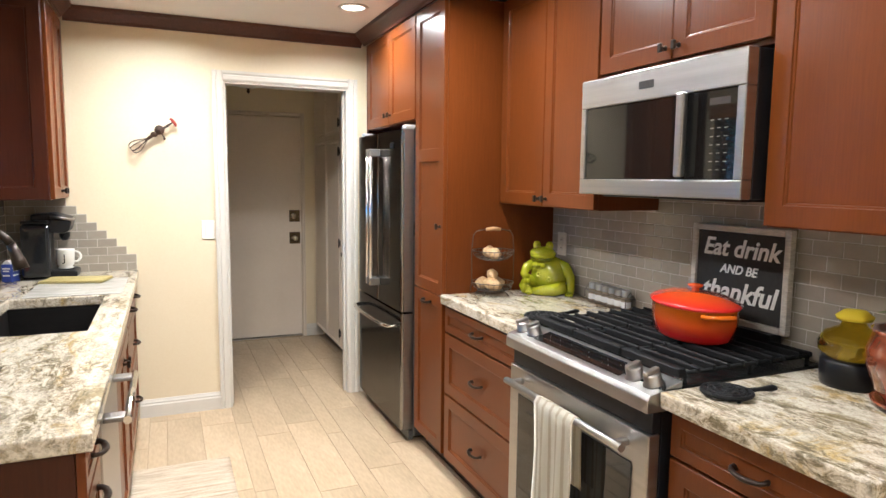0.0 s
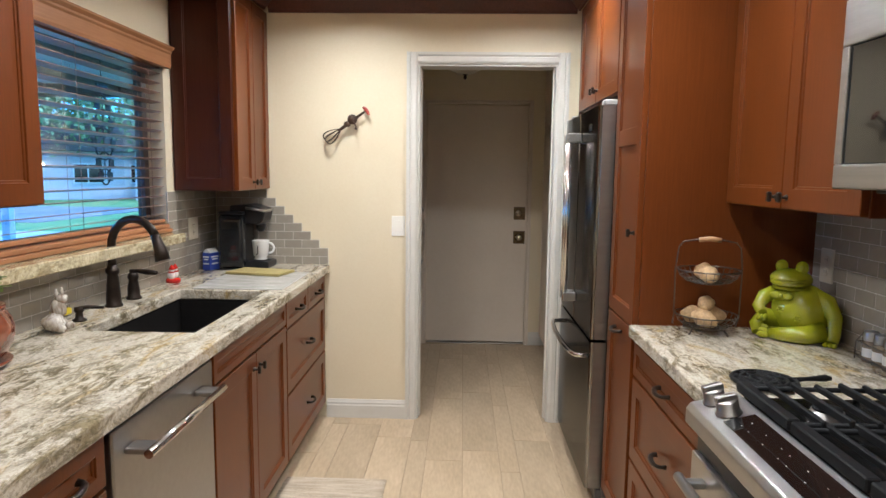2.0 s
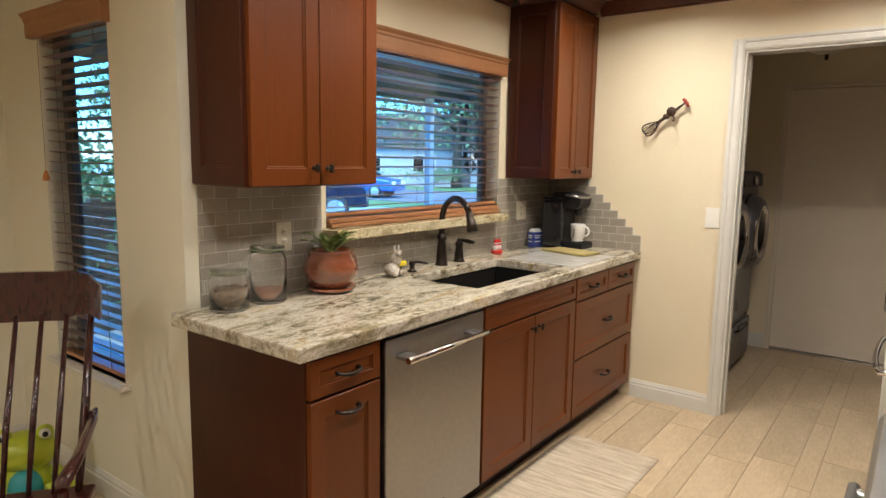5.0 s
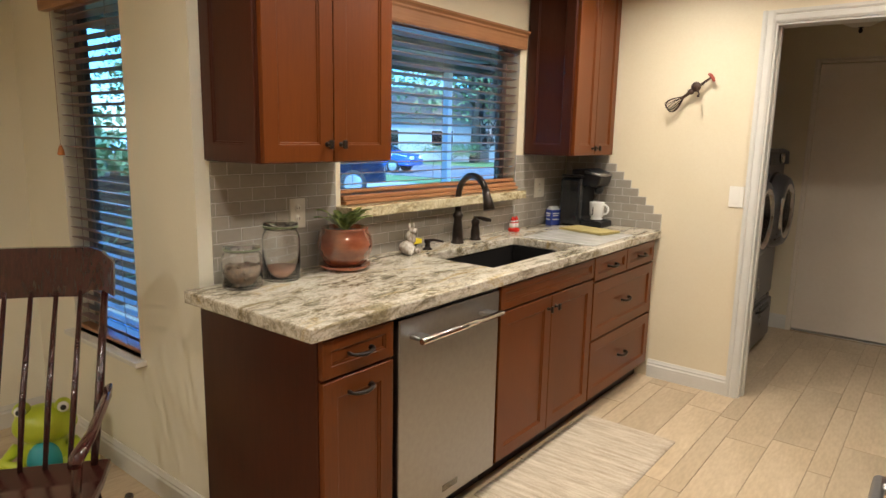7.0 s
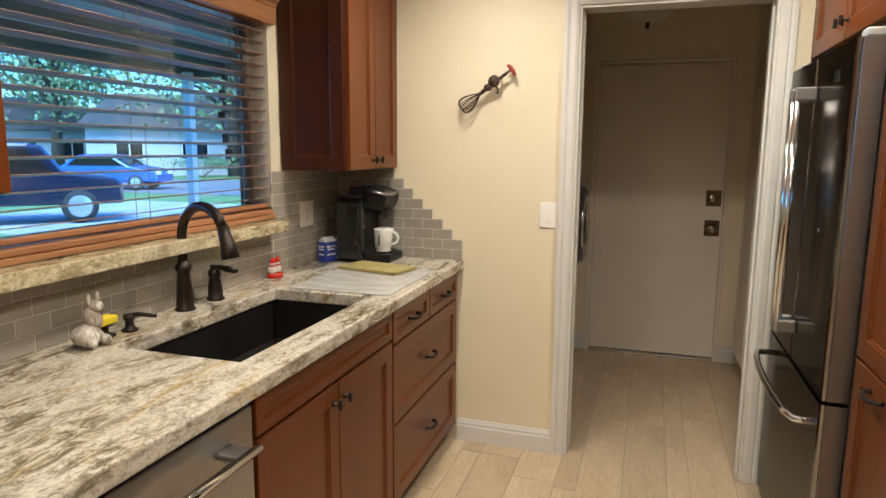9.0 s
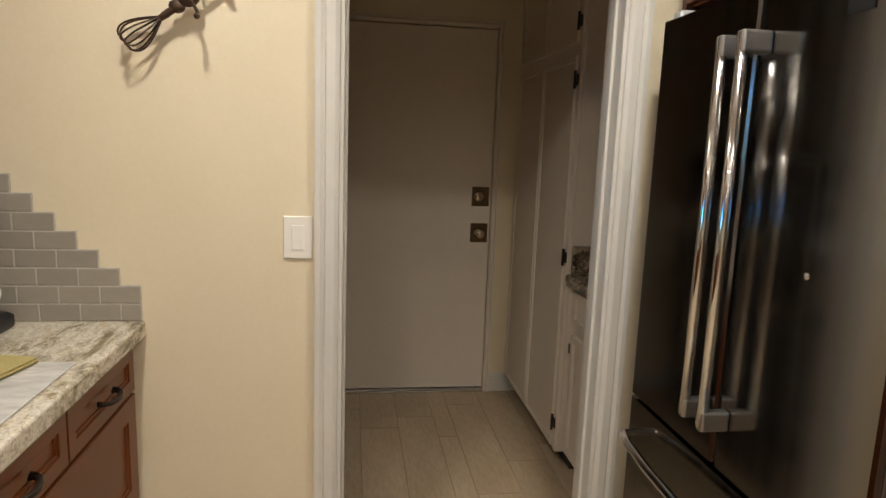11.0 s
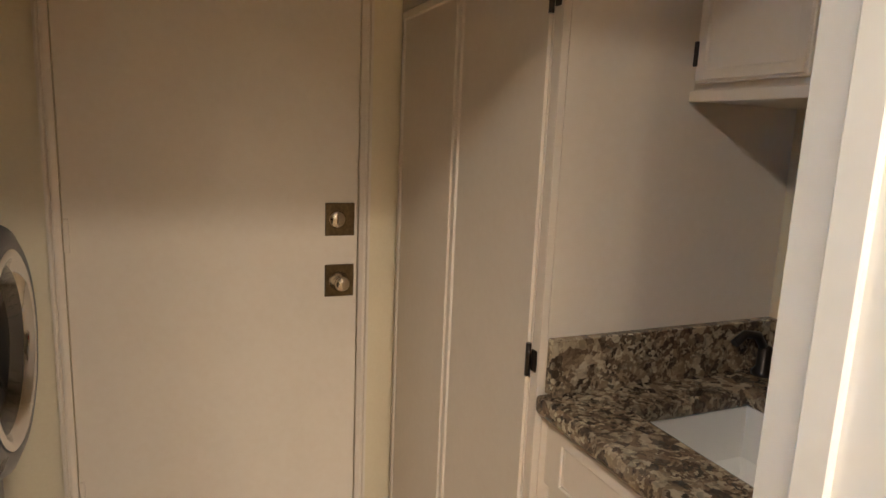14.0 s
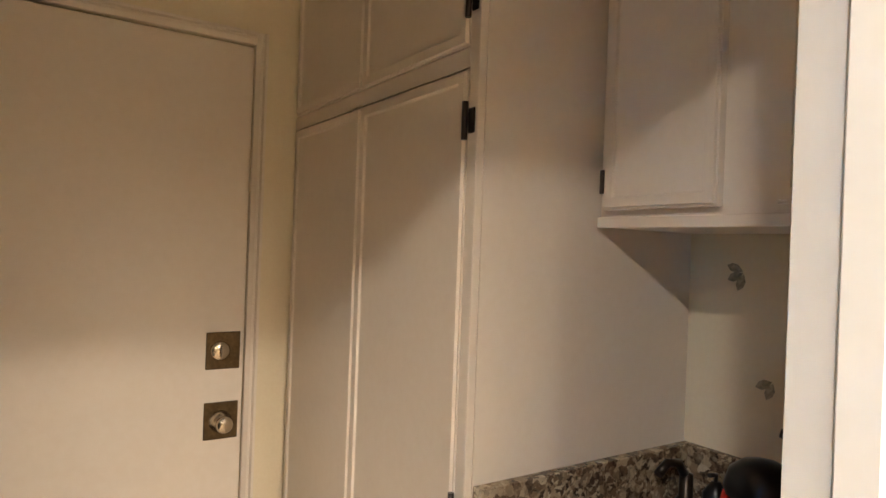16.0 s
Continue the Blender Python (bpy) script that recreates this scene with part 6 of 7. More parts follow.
def sitting_frog():
    bm = blob((0, 0, 0.10), (0.085, 0.090, 0.10), rough=0.04, sub=4)
    blob((0.0, 0, 0.235), (0.085, 0.105, 0.075), bm, 0.03, 4)
    for s in (-1, 1):
        blob((0.01, s * 0.065, 0.300), (0.030, 0.030, 0.032), bm)
        tube([(0.02, s * 0.085, 0.16), (0.06, s * 0.13, 0.12), (0.10, s * 0.07, 0.115)], [0.024, 0.020, 0.018], 10, bm)
        tube([(0, s * 0.08, 0.06), (0.07, s * 0.15, 0.09), (0.10, s * 0.13, 0.022)], [0.036, 0.030, 0.022], 10, bm)
        blob((0.135, s * 0.12, 0.014), (0.055, 0.036, 0.014), bm)
    return bm


fg = thing("toy_frog", "bright green plastic toy frog with a teal belly on the floor", "toy frog", (-1.42, 1.655, 0), turn=-28)
fg.scale = (1.12, 1.12, 1.08)
part("body", sitting_frog(), LIME_P, fg, local=True)
part("belly", blob((0.045, 0, 0.105), (0.052, 0.062, 0.078), rough=0.02), TEAL, fg, "teal belly", local=True)
for s in (-1, 1):
    part("eye", blob((0.034, s * 0.068, 0.305), (0.014, 0.020, 0.021)), CERAMIC_W, fg, "white eye", local=True)
    part("pupil", blob((0.046, s * 0.070, 0.306), (0.006, 0.010, 0.011)), SLATE, fg, local=True)

# ---- laundry ----
TX = 1.516                                    # tall cabinet face
tc = thing("laundry_cabinet", "white painted tall cupboard with plank doors", "cabinet", (1.84, 5.812, 0))
part("body", box(TX + 0.02, LX - 0.001, 5.334, YD - 0.001, 0.09, ZC - 0.001), LAUNDRY, tc)
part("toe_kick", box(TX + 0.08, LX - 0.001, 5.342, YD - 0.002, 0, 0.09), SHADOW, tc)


def rimmed(plane, y0, y1, z0, z1, th=0.019):
    """A flush door with a raised rim, facing -x, as one shell."""
    bm = bmesh.new()
    loops = []
    for i, d in ((0, 0), (0, th), (0.004, th), (0.006, th + 0.006), (0.024, th + 0.006), (0.027, th + 0.001), (0.030, th)):
        loops.append([bm.verts.new(p) for p in ((plane - d, y0 + i, z0 + i), (plane - d, y1 - i, z0 + i), (plane - d, y1 - i, z1 - i), (plane - d, y0 + i, z1 - i))])
    for p, q in zip(loops, loops[1:]):
        for k in range(4):
            bm.faces.new((p[k], p[(k + 1) % 4], q[(k + 1) % 4], q[k]))
    bm.faces.new(loops[0][::-1])
    bm.faces.new(loops[-1])
    return bm


def plank_door(y0, y1, z0, z1):
    return rimmed(TX + 0.0195, y0, y1, z0, z1)


part("door", plank_door(5.367, 5.814, 0.10, 1.800), LAUNDRY, tc)
part("door", plank_door(5.82, 6.262, 0.10, 1.800), LAUNDRY, tc)
part("door", plank_door(5.367, 5.814, 1.845, 2.40), LAUNDRY, tc)
part("door", plank_door(5.82, 6.262, 1.845, 2.40), LAUNDRY, tc)
part("rail", box(TX + 0.003, TX + 0.0195, 5.366, 6.279, 1.804, 1.842), LAUNDRY, tc)
part("stile", box(TX + 0.002, TX + 0.0195, 5.335, 5.3655, 0.09, ZC - 0.002, 0.0015), LAUNDRY, tc)
for z in (0.965, 1.70, 1.93, 0.22):
    hb = rod((TX - 0.009, 5.361, z - 0.036), (TX - 0.009, 5.361, z + 0.036), 0.006, 8)
    box(TX - 0.004, TX + 0.0005, 5.338, 5.358, z - 0.024, z + 0.024, 0.002, bm=hb)
    part("hinge", hb, BRONZE, tc, "dark bronze hinge")

lv = thing("laundry_vanity", "white painted base cabinet under the laundry sink", "cabinet", (1.85, 4.982, 0))
VX = 1.545
part("body", box(VX + 0.02, LX - 0.001, 4.668, 5.332, 0.09, 0.69), LAUNDRY, lv)
part("apron", box(VX + 0.005, VX + 0.0195, 4.668, 5.332, 0.69, 0.856), LAUNDRY, lv)
part("toe_kick", box(VX + 0.08, LX - 0.001, 4.67, 5.33, 0, 0.09), SHADOW, lv)
part("drawer_front", shaker("-x", VX + 0.019, 4.662, 5.297, 0.685, 0.835, rail=0.03), LAUNDRY, lv)
for a, b in ((4.662, 4.97), (4.976, 5.297)):
    part("door", shaker("-x", VX + 0.019, a, b, 0.11, 0.640, rail=0.03), LAUNDRY, lv)
part("hinge", box(VX - 0.004, VX + 0.0, 5.298, 5.312, 0.555, 0.60, 0.002), BRONZE, lv)
single("laundry_worktop", slab(1.512, LX - 0.001, 4.664, 5.332, 0.858, 0.898, (1.665, 1.985, 4.742, 5.207), 0.010), GRANITE_L, "brown speckled granite laundry worktop", "worktop")
bs = single("backsplash", box(1.535, LX - 0.021, 5.308, 5.3325, 0.8985, 1.018, 0.002), GRANITE_L, "brown granite upstand against the cupboard", "backsplash")
single("backsplash", box(LX - 0.020, LX - 0.001, 4.664, 5.3325, 0.8985, 1.018, 0.002), GRANITE_L, "brown granite upstand along the wall", "backsplash")
ls = thing("laundry_sink", "white undermount laundry sink", "sink", (1.825, 4.972, 0.70))
part("basin", basin(1.658, 1.992, 4.735, 5.214, 0.71, 0.857, 0.012), CERAMIC_W, ls)
part("drain", lathe([(0, 0.711), (0.025, 0.711), (0.035, 0.713), (0.036, 0.7105)], (1.825, 4.972, 0), 18), CHROME, ls)
lf = thing("laundry_faucet", "dark bronze low faucet behind the laundry sink", "faucet", (2.095, 5.272, 0.898))
part("base", lathe([(0, 0), (0.025, 0), (0.024, 0.01), (0.016, 0.02), (0.015, 0.07), (0, 0.075)], seg=18), BRONZE, lf, local=True)
part("spout", tube([(0, 0, 0.06), (-0.03, 0, 0.10), (-0.07, 0, 0.105), (-0.10, 0, 0.085)], 0.010, 10), BRONZE, lf, local=True)
part("lever", tube([(0, 0.0, 0.072), (0.01, 0.03, 0.085)], 0.006, 8), BRONZE, lf, local=True)
dk = thing("soap_bottle", "small dark soap bottle by the laundry sink", "bottle", (2.110, 5.208, 0.898))
part("bottle", lathe([(0, 0), (0.026, 0), (0.027, 0.004), (0.027, 0.045), (0.016, 0.06), (0.010, 0.07), (0, 0.07)], seg=18), BLACK, dk, local=True)
part("pump", tube([(0, 0, 0.07), (0, 0, 0.085), (-0.025, 0, 0.088)], 0.005, 7), BLACK, dk, local=True)
vc = thing("spray_vacuum", "red and black handheld cleaner on the worktop", "handheld cleaner", (2.070, 5.02, 0.898), turn=12)
part("tank", extrude([(-0.065, 0), (0.045, 0), (0.050, 0.05), (0.030, 0.095), (-0.015, 0.105), (-0.050, 0.06)], 0.15, Matrix.Translation((0, -0.02, 0)), bevel=0.016), RED, vc, "red plastic body", local=True)
part("housing", extrude([(-0.060, 0), (0.045, 0), (0.040, 0.12), (0.0, 0.165), (-0.035, 0.15), (-0.052, 0.06)], 0.09, Matrix.Translation((0, -0.115, 0)), bevel=0.016), RED, vc, "red plastic housing", local=True)
part("dome", lathe([(0.066, 0.090), (0.070, 0.105), (0.060, 0.140), (0.036, 0.158), (0, 0.164)], (0.005, 0.060, 0.0), 26), BLACK, vc, "black rounded cover", local=True)
part("grip", tube([(0.005, -0.07, 0.155), (-0.005, -0.055, 0.195), (-0.015, -0.02, 0.222), (-0.025, 0.02, 0.232)], [0.026, 0.020, 0.013, 0.009], 10), BLACK, vc, local=True)

UX = 1.850
uc = thing("laundry_wall_cabinet", "white painted wall cabinet over the laundry sink", "cabinet", (2.0, 4.962, 1.525))
part("body", box(UX, LX - 0.001, 4.668, 5.332, 1.516, ZC - 0.002, 0.002), LAUNDRY, uc)
part("bottom_lip", box(UX - 0.010, UX - 0.0005, 4.668, 5.332, 1.514, 1.537, 0.002), LAUNDRY, uc)
bm = rimmed(UX - 0.0005, 5.047, 5.307, 1.551, 2.40, 0.018)
part("door", bm, LAUNDRY, uc)
part("door", rimmed(UX - 0.0005, 4.69, 4.942, 1.551, 2.40, 0.018), LAUNDRY, uc)
part("hinge", box(UX - 0.022, UX - 0.017, 5.308, 5.318, 1.585, 1.635, 0.001), BRONZE, uc, "small dark hinge")
# printed leaves on the wall
for y, z, k in ((5.195, 1.43, 3), (5.120, 1.20, 2), (4.912, 1.36, 3)):
    pr = thing("wall_leaf_print", "small faded grey-green leaf print on the wall", "wall print", (LX - 0.0012, y, z), "leaf prints")
    for i in range(k):
        a = radians(-70 + 45 * i)
        bm = bmesh.new()
        p = [(math.cos(a) * l * 0.045 - math.sin(a) * w, math.sin(a) * l * 0.045 + math.cos(a) * w) for l, w in ((0.1, 0), (0.45, 0.010), (0.75, 0.009), (1.0, 0), (0.75, -0.009), (0.45, -0.010))]
        f = bm.faces.new([bm.verts.new((0, q, r)) for q, r in p])
        rr = bmesh.ops.extrude_face_region(bm, geom=[f])
        bmesh.ops.translate(bm, verts=[g for g in rr["geom"] if isinstance(g, bmesh.types.BMVert)], vec=(0.001, 0, 0))
        part("leaf", bm, LEAF_INK, pr, local=True)


def washer(y0, y1, label, dial):
    """A front-loading machine on a drawer pedestal, facing +x."""
    yc, xf = (y0 + y1) / 2, 0.440
    th = thing("washing_machine", label, "washing machine", (-0.05, yc, 0), "laundry machines")
    part("pedestal", box(-0.40, xf - 0.01, y0, y1, 0.01, 0.365, 0.012, seg=2), GRAPHITE, th)
    pd = part("pedestal_drawer", box(xf - 0.012, xf + 0.012, y0 + 0.015, y1 - 0.015, 0.05, 0.335, 0.012, seg=3), GRAPHITE, th)
    part("drawer_grip", tube([(xf + 0.012, y0 + 0.12, 0.30), (xf + 0.030, y0 + 0.2, 0.295), (xf + 0.030, y1 - 0.2, 0.295), (xf + 0.012, y1 - 0.12, 0.30)], 0.009, 8), BLACK, pd)
    part("body", box(-0.40, xf, y0, y1, 0.367, 1.42, 0.02, seg=3), GRAPHITE, th)
    part("control_panel", extrude([(xf - 0.01, 1.31), (xf + 0.028, 1.312), (xf + 0.022, 1.40), (xf - 0.01, 1.418)], y1 - y0 - 0.02, Matrix.Translation((0, y0 + 0.01, 0)), bevel=0.005), BLACK, th, "dark control panel")
    part("dial", lathe([(0, 0), (0.035, 0), (0.033, 0.02), (0.028, 0.026), (0, 0.027)], (xf + 0.024, yc + dial, 1.355), 22, axis="x"), CHROME, th)
    dr = part("door", lathe([(0.252, 0), (0.256, 0.016), (0.248, 0.060), (0.226, 0.094), (0.200, 0.106), (0.180, 0.100), (0.165, 0.080), (0.165, 0.0)], (xf + 0.001, yc, 1.0), 44, axis="x"), GRAPHITE, th, "round domed door")
    part("door_seal", lathe([(0.250, -0.001), (0.266, 0.004), (0.264, 0.018), (0.2565, 0.020)], (xf + 0.0015, yc, 1.0), 44, axis="x"), BLACK, dr)
    part("bezel", lathe([(0.158, 0.086), (0.166, 0.104), (0.178, 0.108), (0.186, 0.104)], (xf + 0.001, yc, 1.0), 44, axis="x"), CHROME, dr, "bright door bezel")
    part("window", lathe([(0, 0.050), (0.09, 0.056), (0.159, 0.088), (0.159, 0.080), (0, 0.040)], (xf + 0.001, yc, 1.0), 40, axis="x"), GLOSS, dr, "dark bowl window")
    part("door_grip", tube(arc((xf + 0.100, yc, 1.0), 0.222, 62, 118, (0, 0, 1), (0, -1, 0), 10), 0.012, 8), CHROME, dr)


washer(4.672, 5.285, "graphite front-loading washer on a drawer pedestal", 0.0)
washer(5.293, 5.905, "graphite front-loading dryer on a drawer pedestal", 0.0)
lb = single("fabric_bundle", blob((0, 0, 0.055), (0.11, 0.14, 0.055), rough=0.5, sub=4), surface("dark_red_cloth", (0.10, 0.02, 0.018), (0.16, 0.035, 0.03), 14, 0.9, grain=200, grit=0.2, relief=0.5), "dark red folded cloth on top of the dryer", "cloth")
lb.location = (0.25, 5.62, 1.418)
cl = thing("ceiling_light", "frosted dome ceiling light with a finial, unlit", "ceiling light", (0.845, 5.52, ZC))
part("canopy", lathe([(0, 0), (0.065, 0), (0.060, -0.025), (0.015, -0.035), (0, -0.035)], seg=26), BRONZE, cl, local=True)
part("stem", rod((0, 0, -0.03), (0, 0, -0.26), 0.006), BRONZE, cl, local=True)
part("dome", lathe([(0.0, -0.262), (0.06, -0.255), (0.12, -0.225), (0.155, -0.17), (0.150, -0.168), (0.115, -0.218), (0.06, -0.247), (0, -0.254)], seg=30), plain("frosted_dome", (0.55, 0.50, 0.42), 0.3), cl, "frosted glass dome", local=True)
part("finial", lathe([(0, -0.300), (0.010, -0.292), (0.013, -0.280), (0.007, -0.270), (0.018, -0.263), (0, -0.2625)], seg=16), BRONZE, cl, local=True)


# ---- outdoors ----
GZ = -0.30
bm = bmesh.new()
n = 12
S = 400
bm.faces.new([bm.verts.new(p) for p in ((-S, -S, GZ), (S, -S, GZ), (S, S, GZ), (-S, S, GZ))])
setting("ground", bm, GRASS, "green lawn reaching to the horizon", "lawn")
setting("driveway", box(-60, -13.2, 21.5, 30.5, GZ, GZ + 0.03), ASPHALT, "grey asphalt street beyond the lawn", "road")
setting("pavement", box(-15.0, -6.6, 11.0, 18.5, GZ, GZ + 0.02), CONCRETE, "pale concrete driveway", "driveway")
setting("patio", box(-4.6, XL - 0.15, YN + 0.15, 8.6, GZ, GZ + 0.12), CONCRETE, "concrete patio slab under the roof", "patio")
cv = thing("patio_cover", "pale patio cover with dark beams over the kitchen window", "patio cover", (-2.7, 5.3, GZ))
part("roof_deck", box(-4.9, XL - 0.15, YN + 0.15, 8.8, 2.52, 2.58), SOFFIT, cv)
for x in (-1.5, -2.5, -3.5, -4.4):
    part("beam", box(x - 0.05, x + 0.05, YN + 0.15, 8.8, 2.40, 2.518), EAVE, cv)
part("fascia", box(-4.94, -4.88, YN + 0.15, 8.8, 2.36, 2.60), EAVE, cv)
part("fascia", box(-4.9, XL - 0.15, 8.80, 8.86, 2.36, 2.60), EAVE, cv)
for p in ((-4.8, 8.6), (-4.8, 4.95)):
    part("post", box(p[0] - 0.05, p[0] + 0.05, p[1] - 0.05, p[1] + 0.05, GZ, 2.40), SOFFIT, cv)
fn = thing("garden_fence", "low brown board fence along the patio edge", "fence", (-4.75, 2.3, GZ))
for k in range(5):
    part("post", box(-4.80, -4.70, 0.2 + k * 1.1 - 0.05, 0.2 + k * 1.1 + 0.05, GZ, 1.06, 0.006), FENCE, fn)
for k in range(8):
    z = GZ + 0.04 + k * 0.163
    part("board", box(-4.72, -4.69, 0.1, 4.7, z, z + 0.150, 0.004), FENCE, fn)
wc = thing("wind_chime", "black hanging metal wind ornament outside the window", "wind chime", (-1.35, 4.72, 2.39))
part("line", rod((-1.35, 4.72, 1.40), (-1.35, 4.72, 2.40), 0.003, 5), BLACK, wc)
for z, w in ((1.95, 0.03), (1.85, 0.06), (1.74, 0.085), (1.62, 0.10), (1.50, 0.07), (1.42, 0.05)):
    b = bmesh.new()
    for s in (-1, 1):
        box(-1.352, -1.346, 4.72 + s * w - 0.030, 4.72 + s * w + 0.030, z - 0.028, z + 0.028, 0.003, bm=b)
    tube(arc((-1.35, 4.72, z), w, 0, 340, (0, 1, 0), (0, 0, 1), 12), 0.005, 5, b)
    part("pendant", b, BLACK, wc)


def car(name, label, x, y, turn, paint, kind="sedan"):
    th = thing(name, label, "car", (x, y, GZ + 0.03), turn=turn)
    if kind == "suv":
        out = [(-2.25, 0.42), (-2.30, 0.75), (-2.22, 1.05), (-2.05, 1.72), (-1.8, 1.80), (0.45, 1.80), (0.75, 1.74), (1.15, 1.15), (2.15, 1.02), (2.30, 0.90), (2.32, 0.42)]
        win = [(-1.95, 1.12), (-1.86, 1.68), (0.42, 1.68), (0.98, 1.12)]
        wr = 0.38
    else:
        out = [(-2.2, 0.32), (-2.25, 0.62), (-2.15, 0.92), (-1.45, 0.98), (-0.85, 1.38), (-0.4, 1.44), (0.45, 1.40), (1.15, 0.96), (2.05, 0.82), (2.25, 0.62), (2.25, 0.32)]
        win = [(-1.25, 0.98), (-0.78, 1.33), (0.42, 1.34), (0.98, 0.97)]
        wr = 0.31
    part("body", extrude(out, 1.76, Matrix.Translation((0, -0.88, 0)), bevel=0.07), paint, th, local=True)
    for s in (-1, 1):
        part("side_glass", extrude(win, 0.01, Matrix.Translation((0, 0.883 * s - 0.005, 0)), bevel=0.002), GLOSS, th, local=True)
        for wx in (-1.35, 1.40):
            w = part("wheel", lathe([(0, -0.10), (wr - 0.03, -0.10), (wr, -0.07), (wr, 0.07), (wr - 0.03, 0.10), (0, 0.10)], (wx, s * 0.80, wr), 24, axis="y"), RUBBER, th, "black tyre", local=True)
            part("rim", lathe([(0, 0.112 * s), (0.06, 0.112 * s), (wr * 0.62, 0.104 * s), (wr * 0.66, 0.10 * s)], (wx, s * 0.80, wr), 18, axis="y"), CAR_GREY, w, "bright wheel rim", local=True)
        part("headlight", box(2.18, 2.285, s * 0.6 - 0.16, s * 0.6 + 0.16, 0.62, 0.76, 0.02), PAPER, th, local=True)
    part("windscreen", box(-0.01, 0.01, -0.70, 0.70, -0.30, 0.30), GLOSS, th, local=True)
    ws = th.children[-1]
    a, b = (win[3], win[2])
    ws.location = ((a[0] + b[0]) / 2 + 0.14, 0, (a[1] + b[1]) / 2 + 0.03)
    ws.rotation_euler = (0, math.atan2(b[0] - a[0], b[1] - a[1]), 0)
    return th


car("parked_suv", "dark navy sport utility car parked on the driveway", -13.0, 12.4, 50, CAR_NAVY, "suv")
car("parked_car", "blue sedan parked at the far kerb", -20.3, 22.6, 20, CAR_BLUE)
car("parked_car", "white car parked in the street", -26.5, 15.0, 80, CAR_WHITE)


def tree(x, y, h, spread, seed, name="tree", trunk=True):
    rd = random.Random(seed)
    th = thing(name, "broad leafy street tree with an uneven crown" if trunk else "dense green garden shrub", "tree" if trunk else "shrub", (x, y, GZ), "trees" if trunk else "shrubs")
    bm = bmesh.new()
    tips = []
    if trunk:
        tube([(0, 0, -0.05), (0.05, 0.02, h * 0.25), (0.0, 0.08, h * 0.5), (0.05, 0, h * 0.8)], [h * 0.035, h * 0.026, h * 0.018, h * 0.006], 9, bm)
    for i in range(9 if trunk else 6):
        a = rd.uniform(0, 6.28)
        z0 = h * rd.uniform(0.28, 0.55) if trunk else 0.0
        tip = Vector((spread * rd.uniform(0.4, 0.95) * math.cos(a), spread * rd.uniform(0.4, 0.95) * math.sin(a), h * rd.uniform(0.5, 0.95)))
        tube([(0, 0, z0), (tip.x * 0.5, tip.y * 0.5, (z0 + tip.z) * 0.5 + h * 0.05), tip], [h * 0.014, h * 0.008, h * 0.003], 6, bm)
        tips.append(tip)
    part("trunk", bm, BARK, th, local=True)
    vs, fs = [], []
    for k in range(3200 if trunk else 1200):
        t = rd.choice(tips)
        r = spread * 0.55
        c = t * rd.uniform(0.6, 1.05) + Vector((rd.gauss(0, r * 0.42), rd.gauss(0, r * 0.42), rd.gauss(0, h * 0.07)))
        if c.z < h * (0.22 if trunk else 0.03):
            continue
        s = (0.16 if trunk else 0.06) * rd.uniform(0.7, 1.5)
        u = Vector((rd.gauss(0, 1), rd.gauss(0, 1), rd.gauss(0, 1))).normalized()
        w = u.orthogonal().normalized()
        i = len(vs)
        vs += [c - u * s, c + w * s * 0.5, c + u * s, c - w * s * 0.5]
        fs.append((i, i + 1, i + 2, i + 3))
    me = bpy.data.meshes.new("crown")
    me.from_pydata(vs, [], fs)
    me.materials.append(FOLIAGE)
    ob = new("crown", me)
    ob.parent = th
    ob["label"] = "crown of many small leaves"


for x, y, h, s, k in ((-24, 36, 11, 5.5, 1), (-36, 34, 12, 6, 2), (-15, 38, 10, 5, 3), (-46, 26, 12, 6, 4), (-33, 48, 14, 7, 5), (-20, 52, 13, 7, 6), (-50, 44, 14, 7, 7)):
    tree(x, y, h, s, k)
for x, y, h, s, k in ((-8.2, 4.4, 2.3, 1.3, 11), (-9.6, 6.2, 2.5, 1.4, 12), (-11.5, 4.6, 2.6, 1.5, 13), (-8.6, 2.4, 2.4, 1.3, 16), (-5.3, 3.4, 1.45, 0.7, 17), (-5.3, 2.2, 1.45, 0.7, 18), (-24, 33, 1.4, 2.2, 14), (-30, 33, 1.3, 2.0, 15)):
    tree(x, y, h, s, k, "shrub", False)


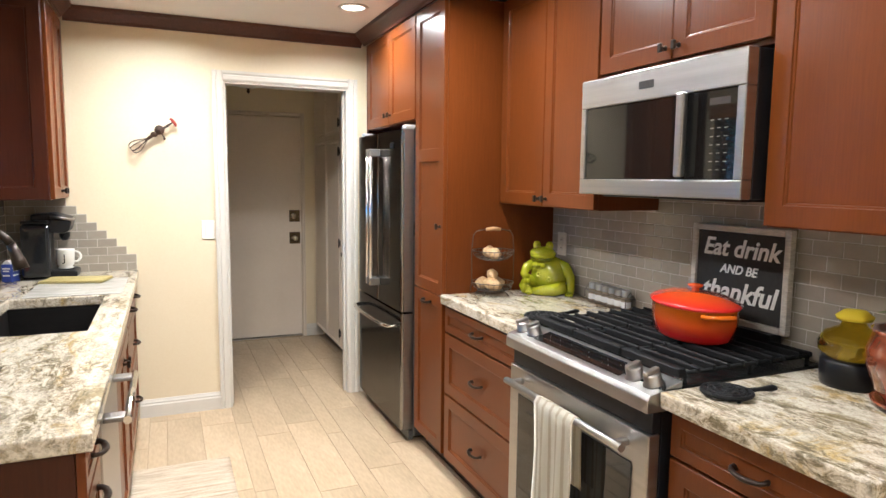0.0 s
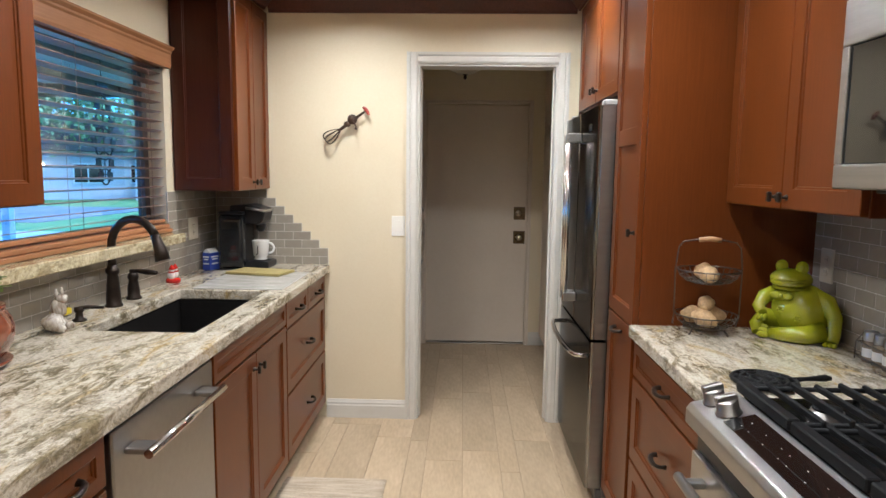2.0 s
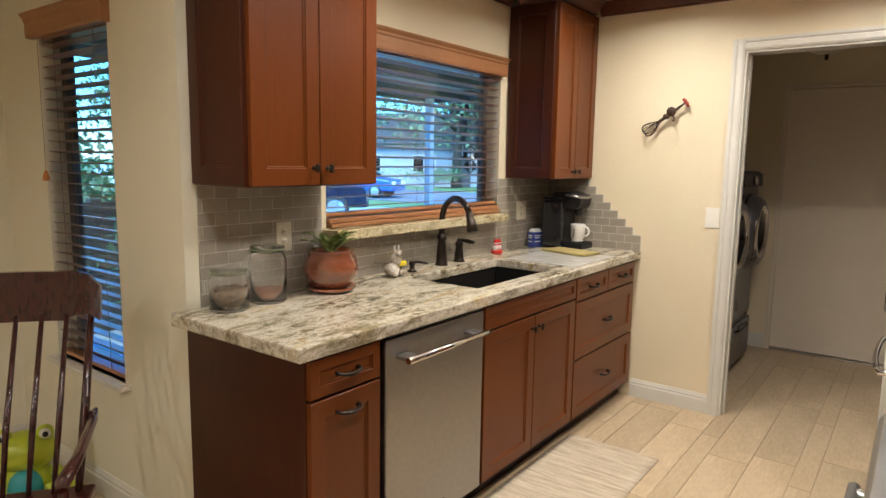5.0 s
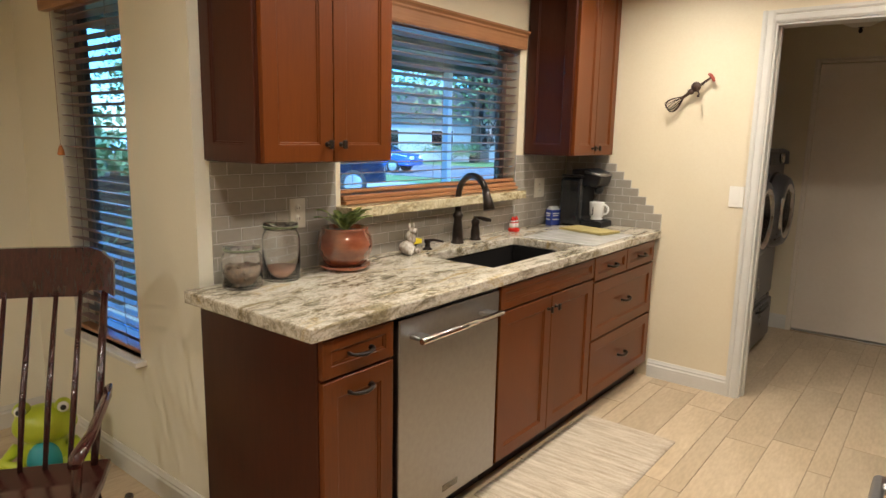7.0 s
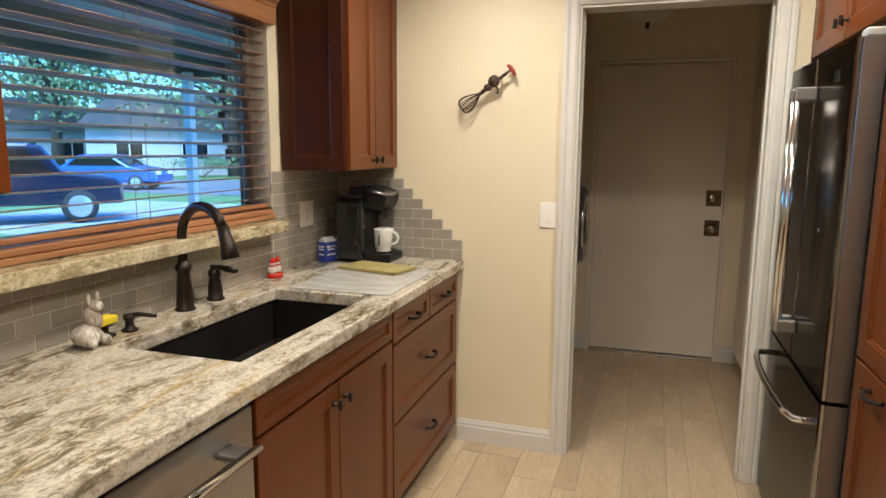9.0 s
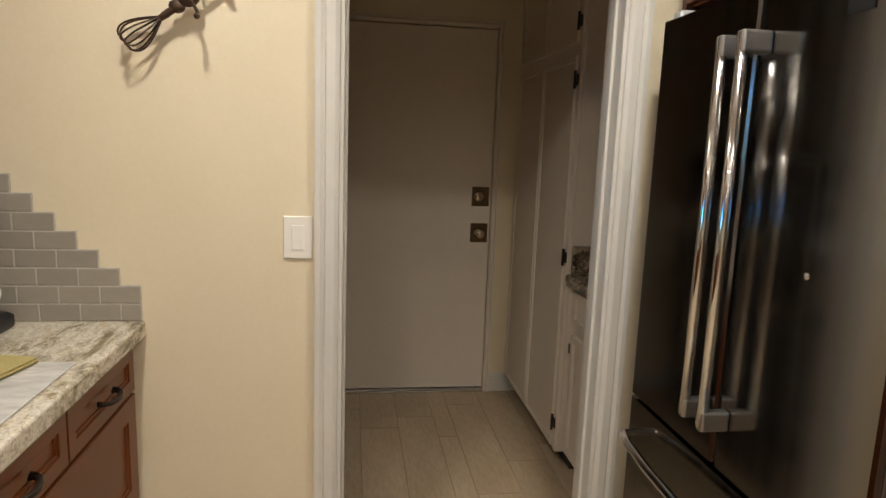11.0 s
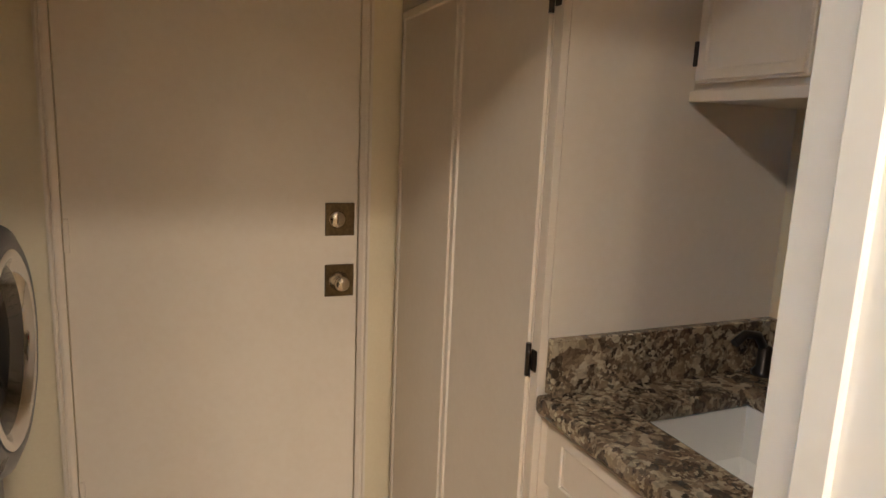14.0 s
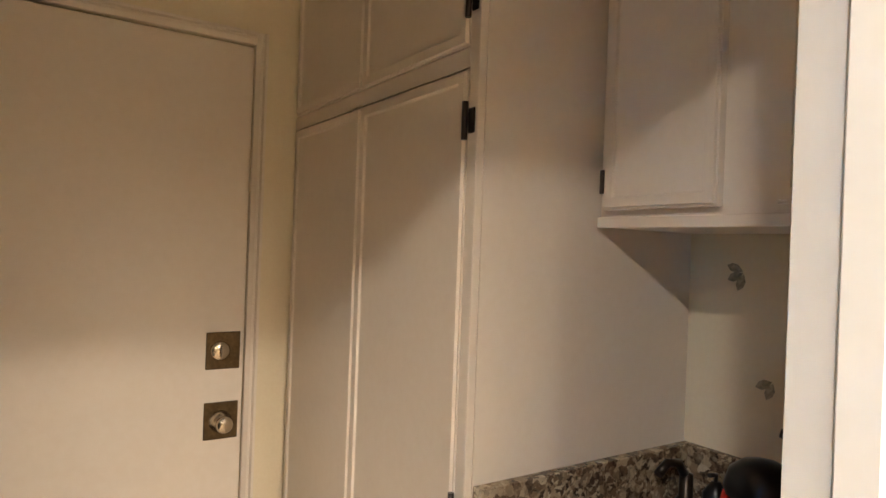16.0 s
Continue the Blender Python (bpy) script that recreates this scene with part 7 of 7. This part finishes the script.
def house(x, y, turn, w, d, label):
    th = thing("house", label, "house", (x, y, GZ), turn=turn)
    part("wall", box(-w / 2, w / 2, -d / 2, d / 2, 0, 2.9), STUCCO, th, local=True)
    rf = extrude([(-w / 2 - 0.6, 2.85), (w / 2 + 0.6, 2.85), (w / 2 - 1.8, 4.9), (-w / 2 + 1.8, 4.9)], d + 1.2, Matrix.Translation((0, -d / 2 - 0.6, 0)), bevel=0.03)
    part("roof", rf, ROOFING, th, "grey shingle roof", local=True)
    for k, wx in enumerate((-w * 0.36, -w * 0.14, w * 0.20, w * 0.38)):
        wd = part("window", box(wx - 0.8, wx + 0.8, -d / 2 - 0.06, -d / 2 + 0.02, 0.95, 2.15, 0.02), WHITE, th, local=True)
        for s in (-0.38, 0.38):
            part("pane", box(wx + s - 0.34, wx + s + 0.34, -d / 2 - 0.075, -d / 2 - 0.061, 1.03, 2.07), GLOSS, wd, local=True)
    part("door", box(-0.1, 0.85, -d / 2 - 0.05, -d / 2 + 0.02, 0.0, 2.1, 0.02), EAVE, th, local=True)
    part("porch_lamp", blob((1.1, -d / 2 - 0.1, 2.0), (0.10, 0.10, 0.14)), glow("porch_glow", (1.0, 0.85, 0.6), 4.0), th, "lit porch lamp", local=True)
    return th


house(-27, 40.5, 35, 17, 9, "low stucco house with grey roof across the street")
house(-45, 34, 60, 16, 9, "low stucco house with grey roof further along")
house(-12, 44, 12, 15, 9, "low stucco house beyond the street trees")


# ---- tiles and planks, piece by piece ----
PITCH, TL = 0.0482, 0.1015
def tile_mesh(w):
    bm = box(0, w - 0.003, 0, PITCH - 0.003, 0, 0.006, 0.0015)
    return mesh_of("tile", bm, TILE)


TILES = {}
def lay_tiles(parent, name, face, plane, a0, a1, z0, rows, label, ends=None, skip=None):
    """Running-bond tile from a0 to a1; ends(row) may stop a row short."""
    u, v, n = FACE[face]
    backs = bmesh.new()
    for r in range(rows):
        stop = ends(r) if ends else a1
        box(a0, stop - 0.001, z0 + r * PITCH, z0 + (r + 1) * PITCH - (0.002 if r == rows - 1 else 0), 0.0005, 0.0066, bm=backs)
    o = (plane, 0, 0) if face[1] == "x" else (0, plane, 0)
    bmesh.ops.transform(backs, matrix=placed(o, u, v, n), verts=backs.verts[:])
    back = setting(name, backs, GROUT, label, "tiling")
    for r in range(rows):
        stop = ends(r) if ends else a1
        a = stop
        first = TL / 2 if (r % 2 == 0) else TL
        if not ends:
            a, first = a1, (TL / 2 if r % 2 else TL)
        elif r > 0:
            first = TL
        while a > a0 + 0.012:
            w = min(first, a - a0)
            first = TL
            b = a - w
            key = round(w, 4)
            z = z0 + r * PITCH
            if not (skip and skip(b, a, z)):
                if key not in TILES:
                    TILES[key] = tile_mesh(w)
                t = new("tile", TILES[key])
                t.parent = back
                t.matrix_local = placed((plane, b, z) if face[1] == "x" else (b, plane, z), u, v, n) @ Matrix.Translation((0, 0, 0.002))
            a = b
    return back


lay_tiles(wall_west, "backsplash_tiling", "+x", XL, 1.955, 2.53, ZT + 0.001, 9, "grey subway tile beside the window")
lay_tiles(wall_west, "backsplash_tiling", "+x", XL, 2.531, 3.915, ZT + 0.001, 4, "grey subway tile under the window ledge", skip=lambda a, b, z: z + PITCH > 1.121)
lay_tiles(wall_west, "backsplash_tiling", "+x", XL, 3.9155, YE - 0.008, ZT + 0.001, 9, "grey subway tile in the corner")
ENDS = [0.061, 0.061, 0.0095, -0.041, -0.092, -0.142, -0.193, -0.243, -0.294]
lay_tiles(wall_end, "backsplash_tiling", "-y", YE, XL + 0.009, 0.061, ZT + 0.001, 9, "grey subway tile ending in steps on the cream wall", ends=lambda r: ENDS[r])
lay_tiles(wall_east, "backsplash_tiling", "-x", XR, 1.02, 3.142, ZT + 0.001, 11, "grey subway tile behind the range", skip=lambda a, b, z: z + PITCH > 1.368 and not 1.59 < a < 2.36)

rnd = random.Random(21)
PLANKS = {}
def plank_mesh(w, l):
    return mesh_of("plank", box(0, w - 0.003, 0, l - 0.003, -0.0038, 0.0, 0.0008), PLANK)


rest = bmesh.new()
WIDTHS = (0.095, 0.19, 0.19)
x, k = 0.577 - 0.475 * 6, 0
LEN = 0.915
while x < LX:
    w = WIDTHS[k % 3]
    y = YB - 0.5 + rnd.uniform(0, LEN)
    while y < YD:
        l = LEN
        y0, y1 = max(y, YB), min(y + l, YD + 0.03)
        x0, x1 = max(x, XN), min(x + w, LX)
        out = x1 < XL - 0.02 and y0 > YN
        if y1 - y0 > 0.02 and x1 - x0 > 0.02 and not out:
            if 0.9 < y0 and -0.15 < x0 < 1.56:
                key = (round(x1 - x0, 3), round(y1 - y0, 3))
                if key not in PLANKS:
                    PLANKS[key] = plank_mesh(x1 - x0, y1 - y0)
                p = new("plank", PLANKS[key])
                p.parent, p.location = floor, (x0, y0, 0)
            else:
                y0 = max(y0, YB)
                y2 = min(y1, YN) if x0 < XL else y1
                if y2 - y0 > 0.01:
                    box(x0, x1 - 0.003, y0, y2 - 0.003, -0.0038, 0.0, bm=rest)
        y += l
    x += w
    k += 1
fr = new("floor_planks", mesh_of("floor_planks", rest, PLANK))
fr.parent = floor
tagged(fr, "wood-look tile planks", kind="stuff")
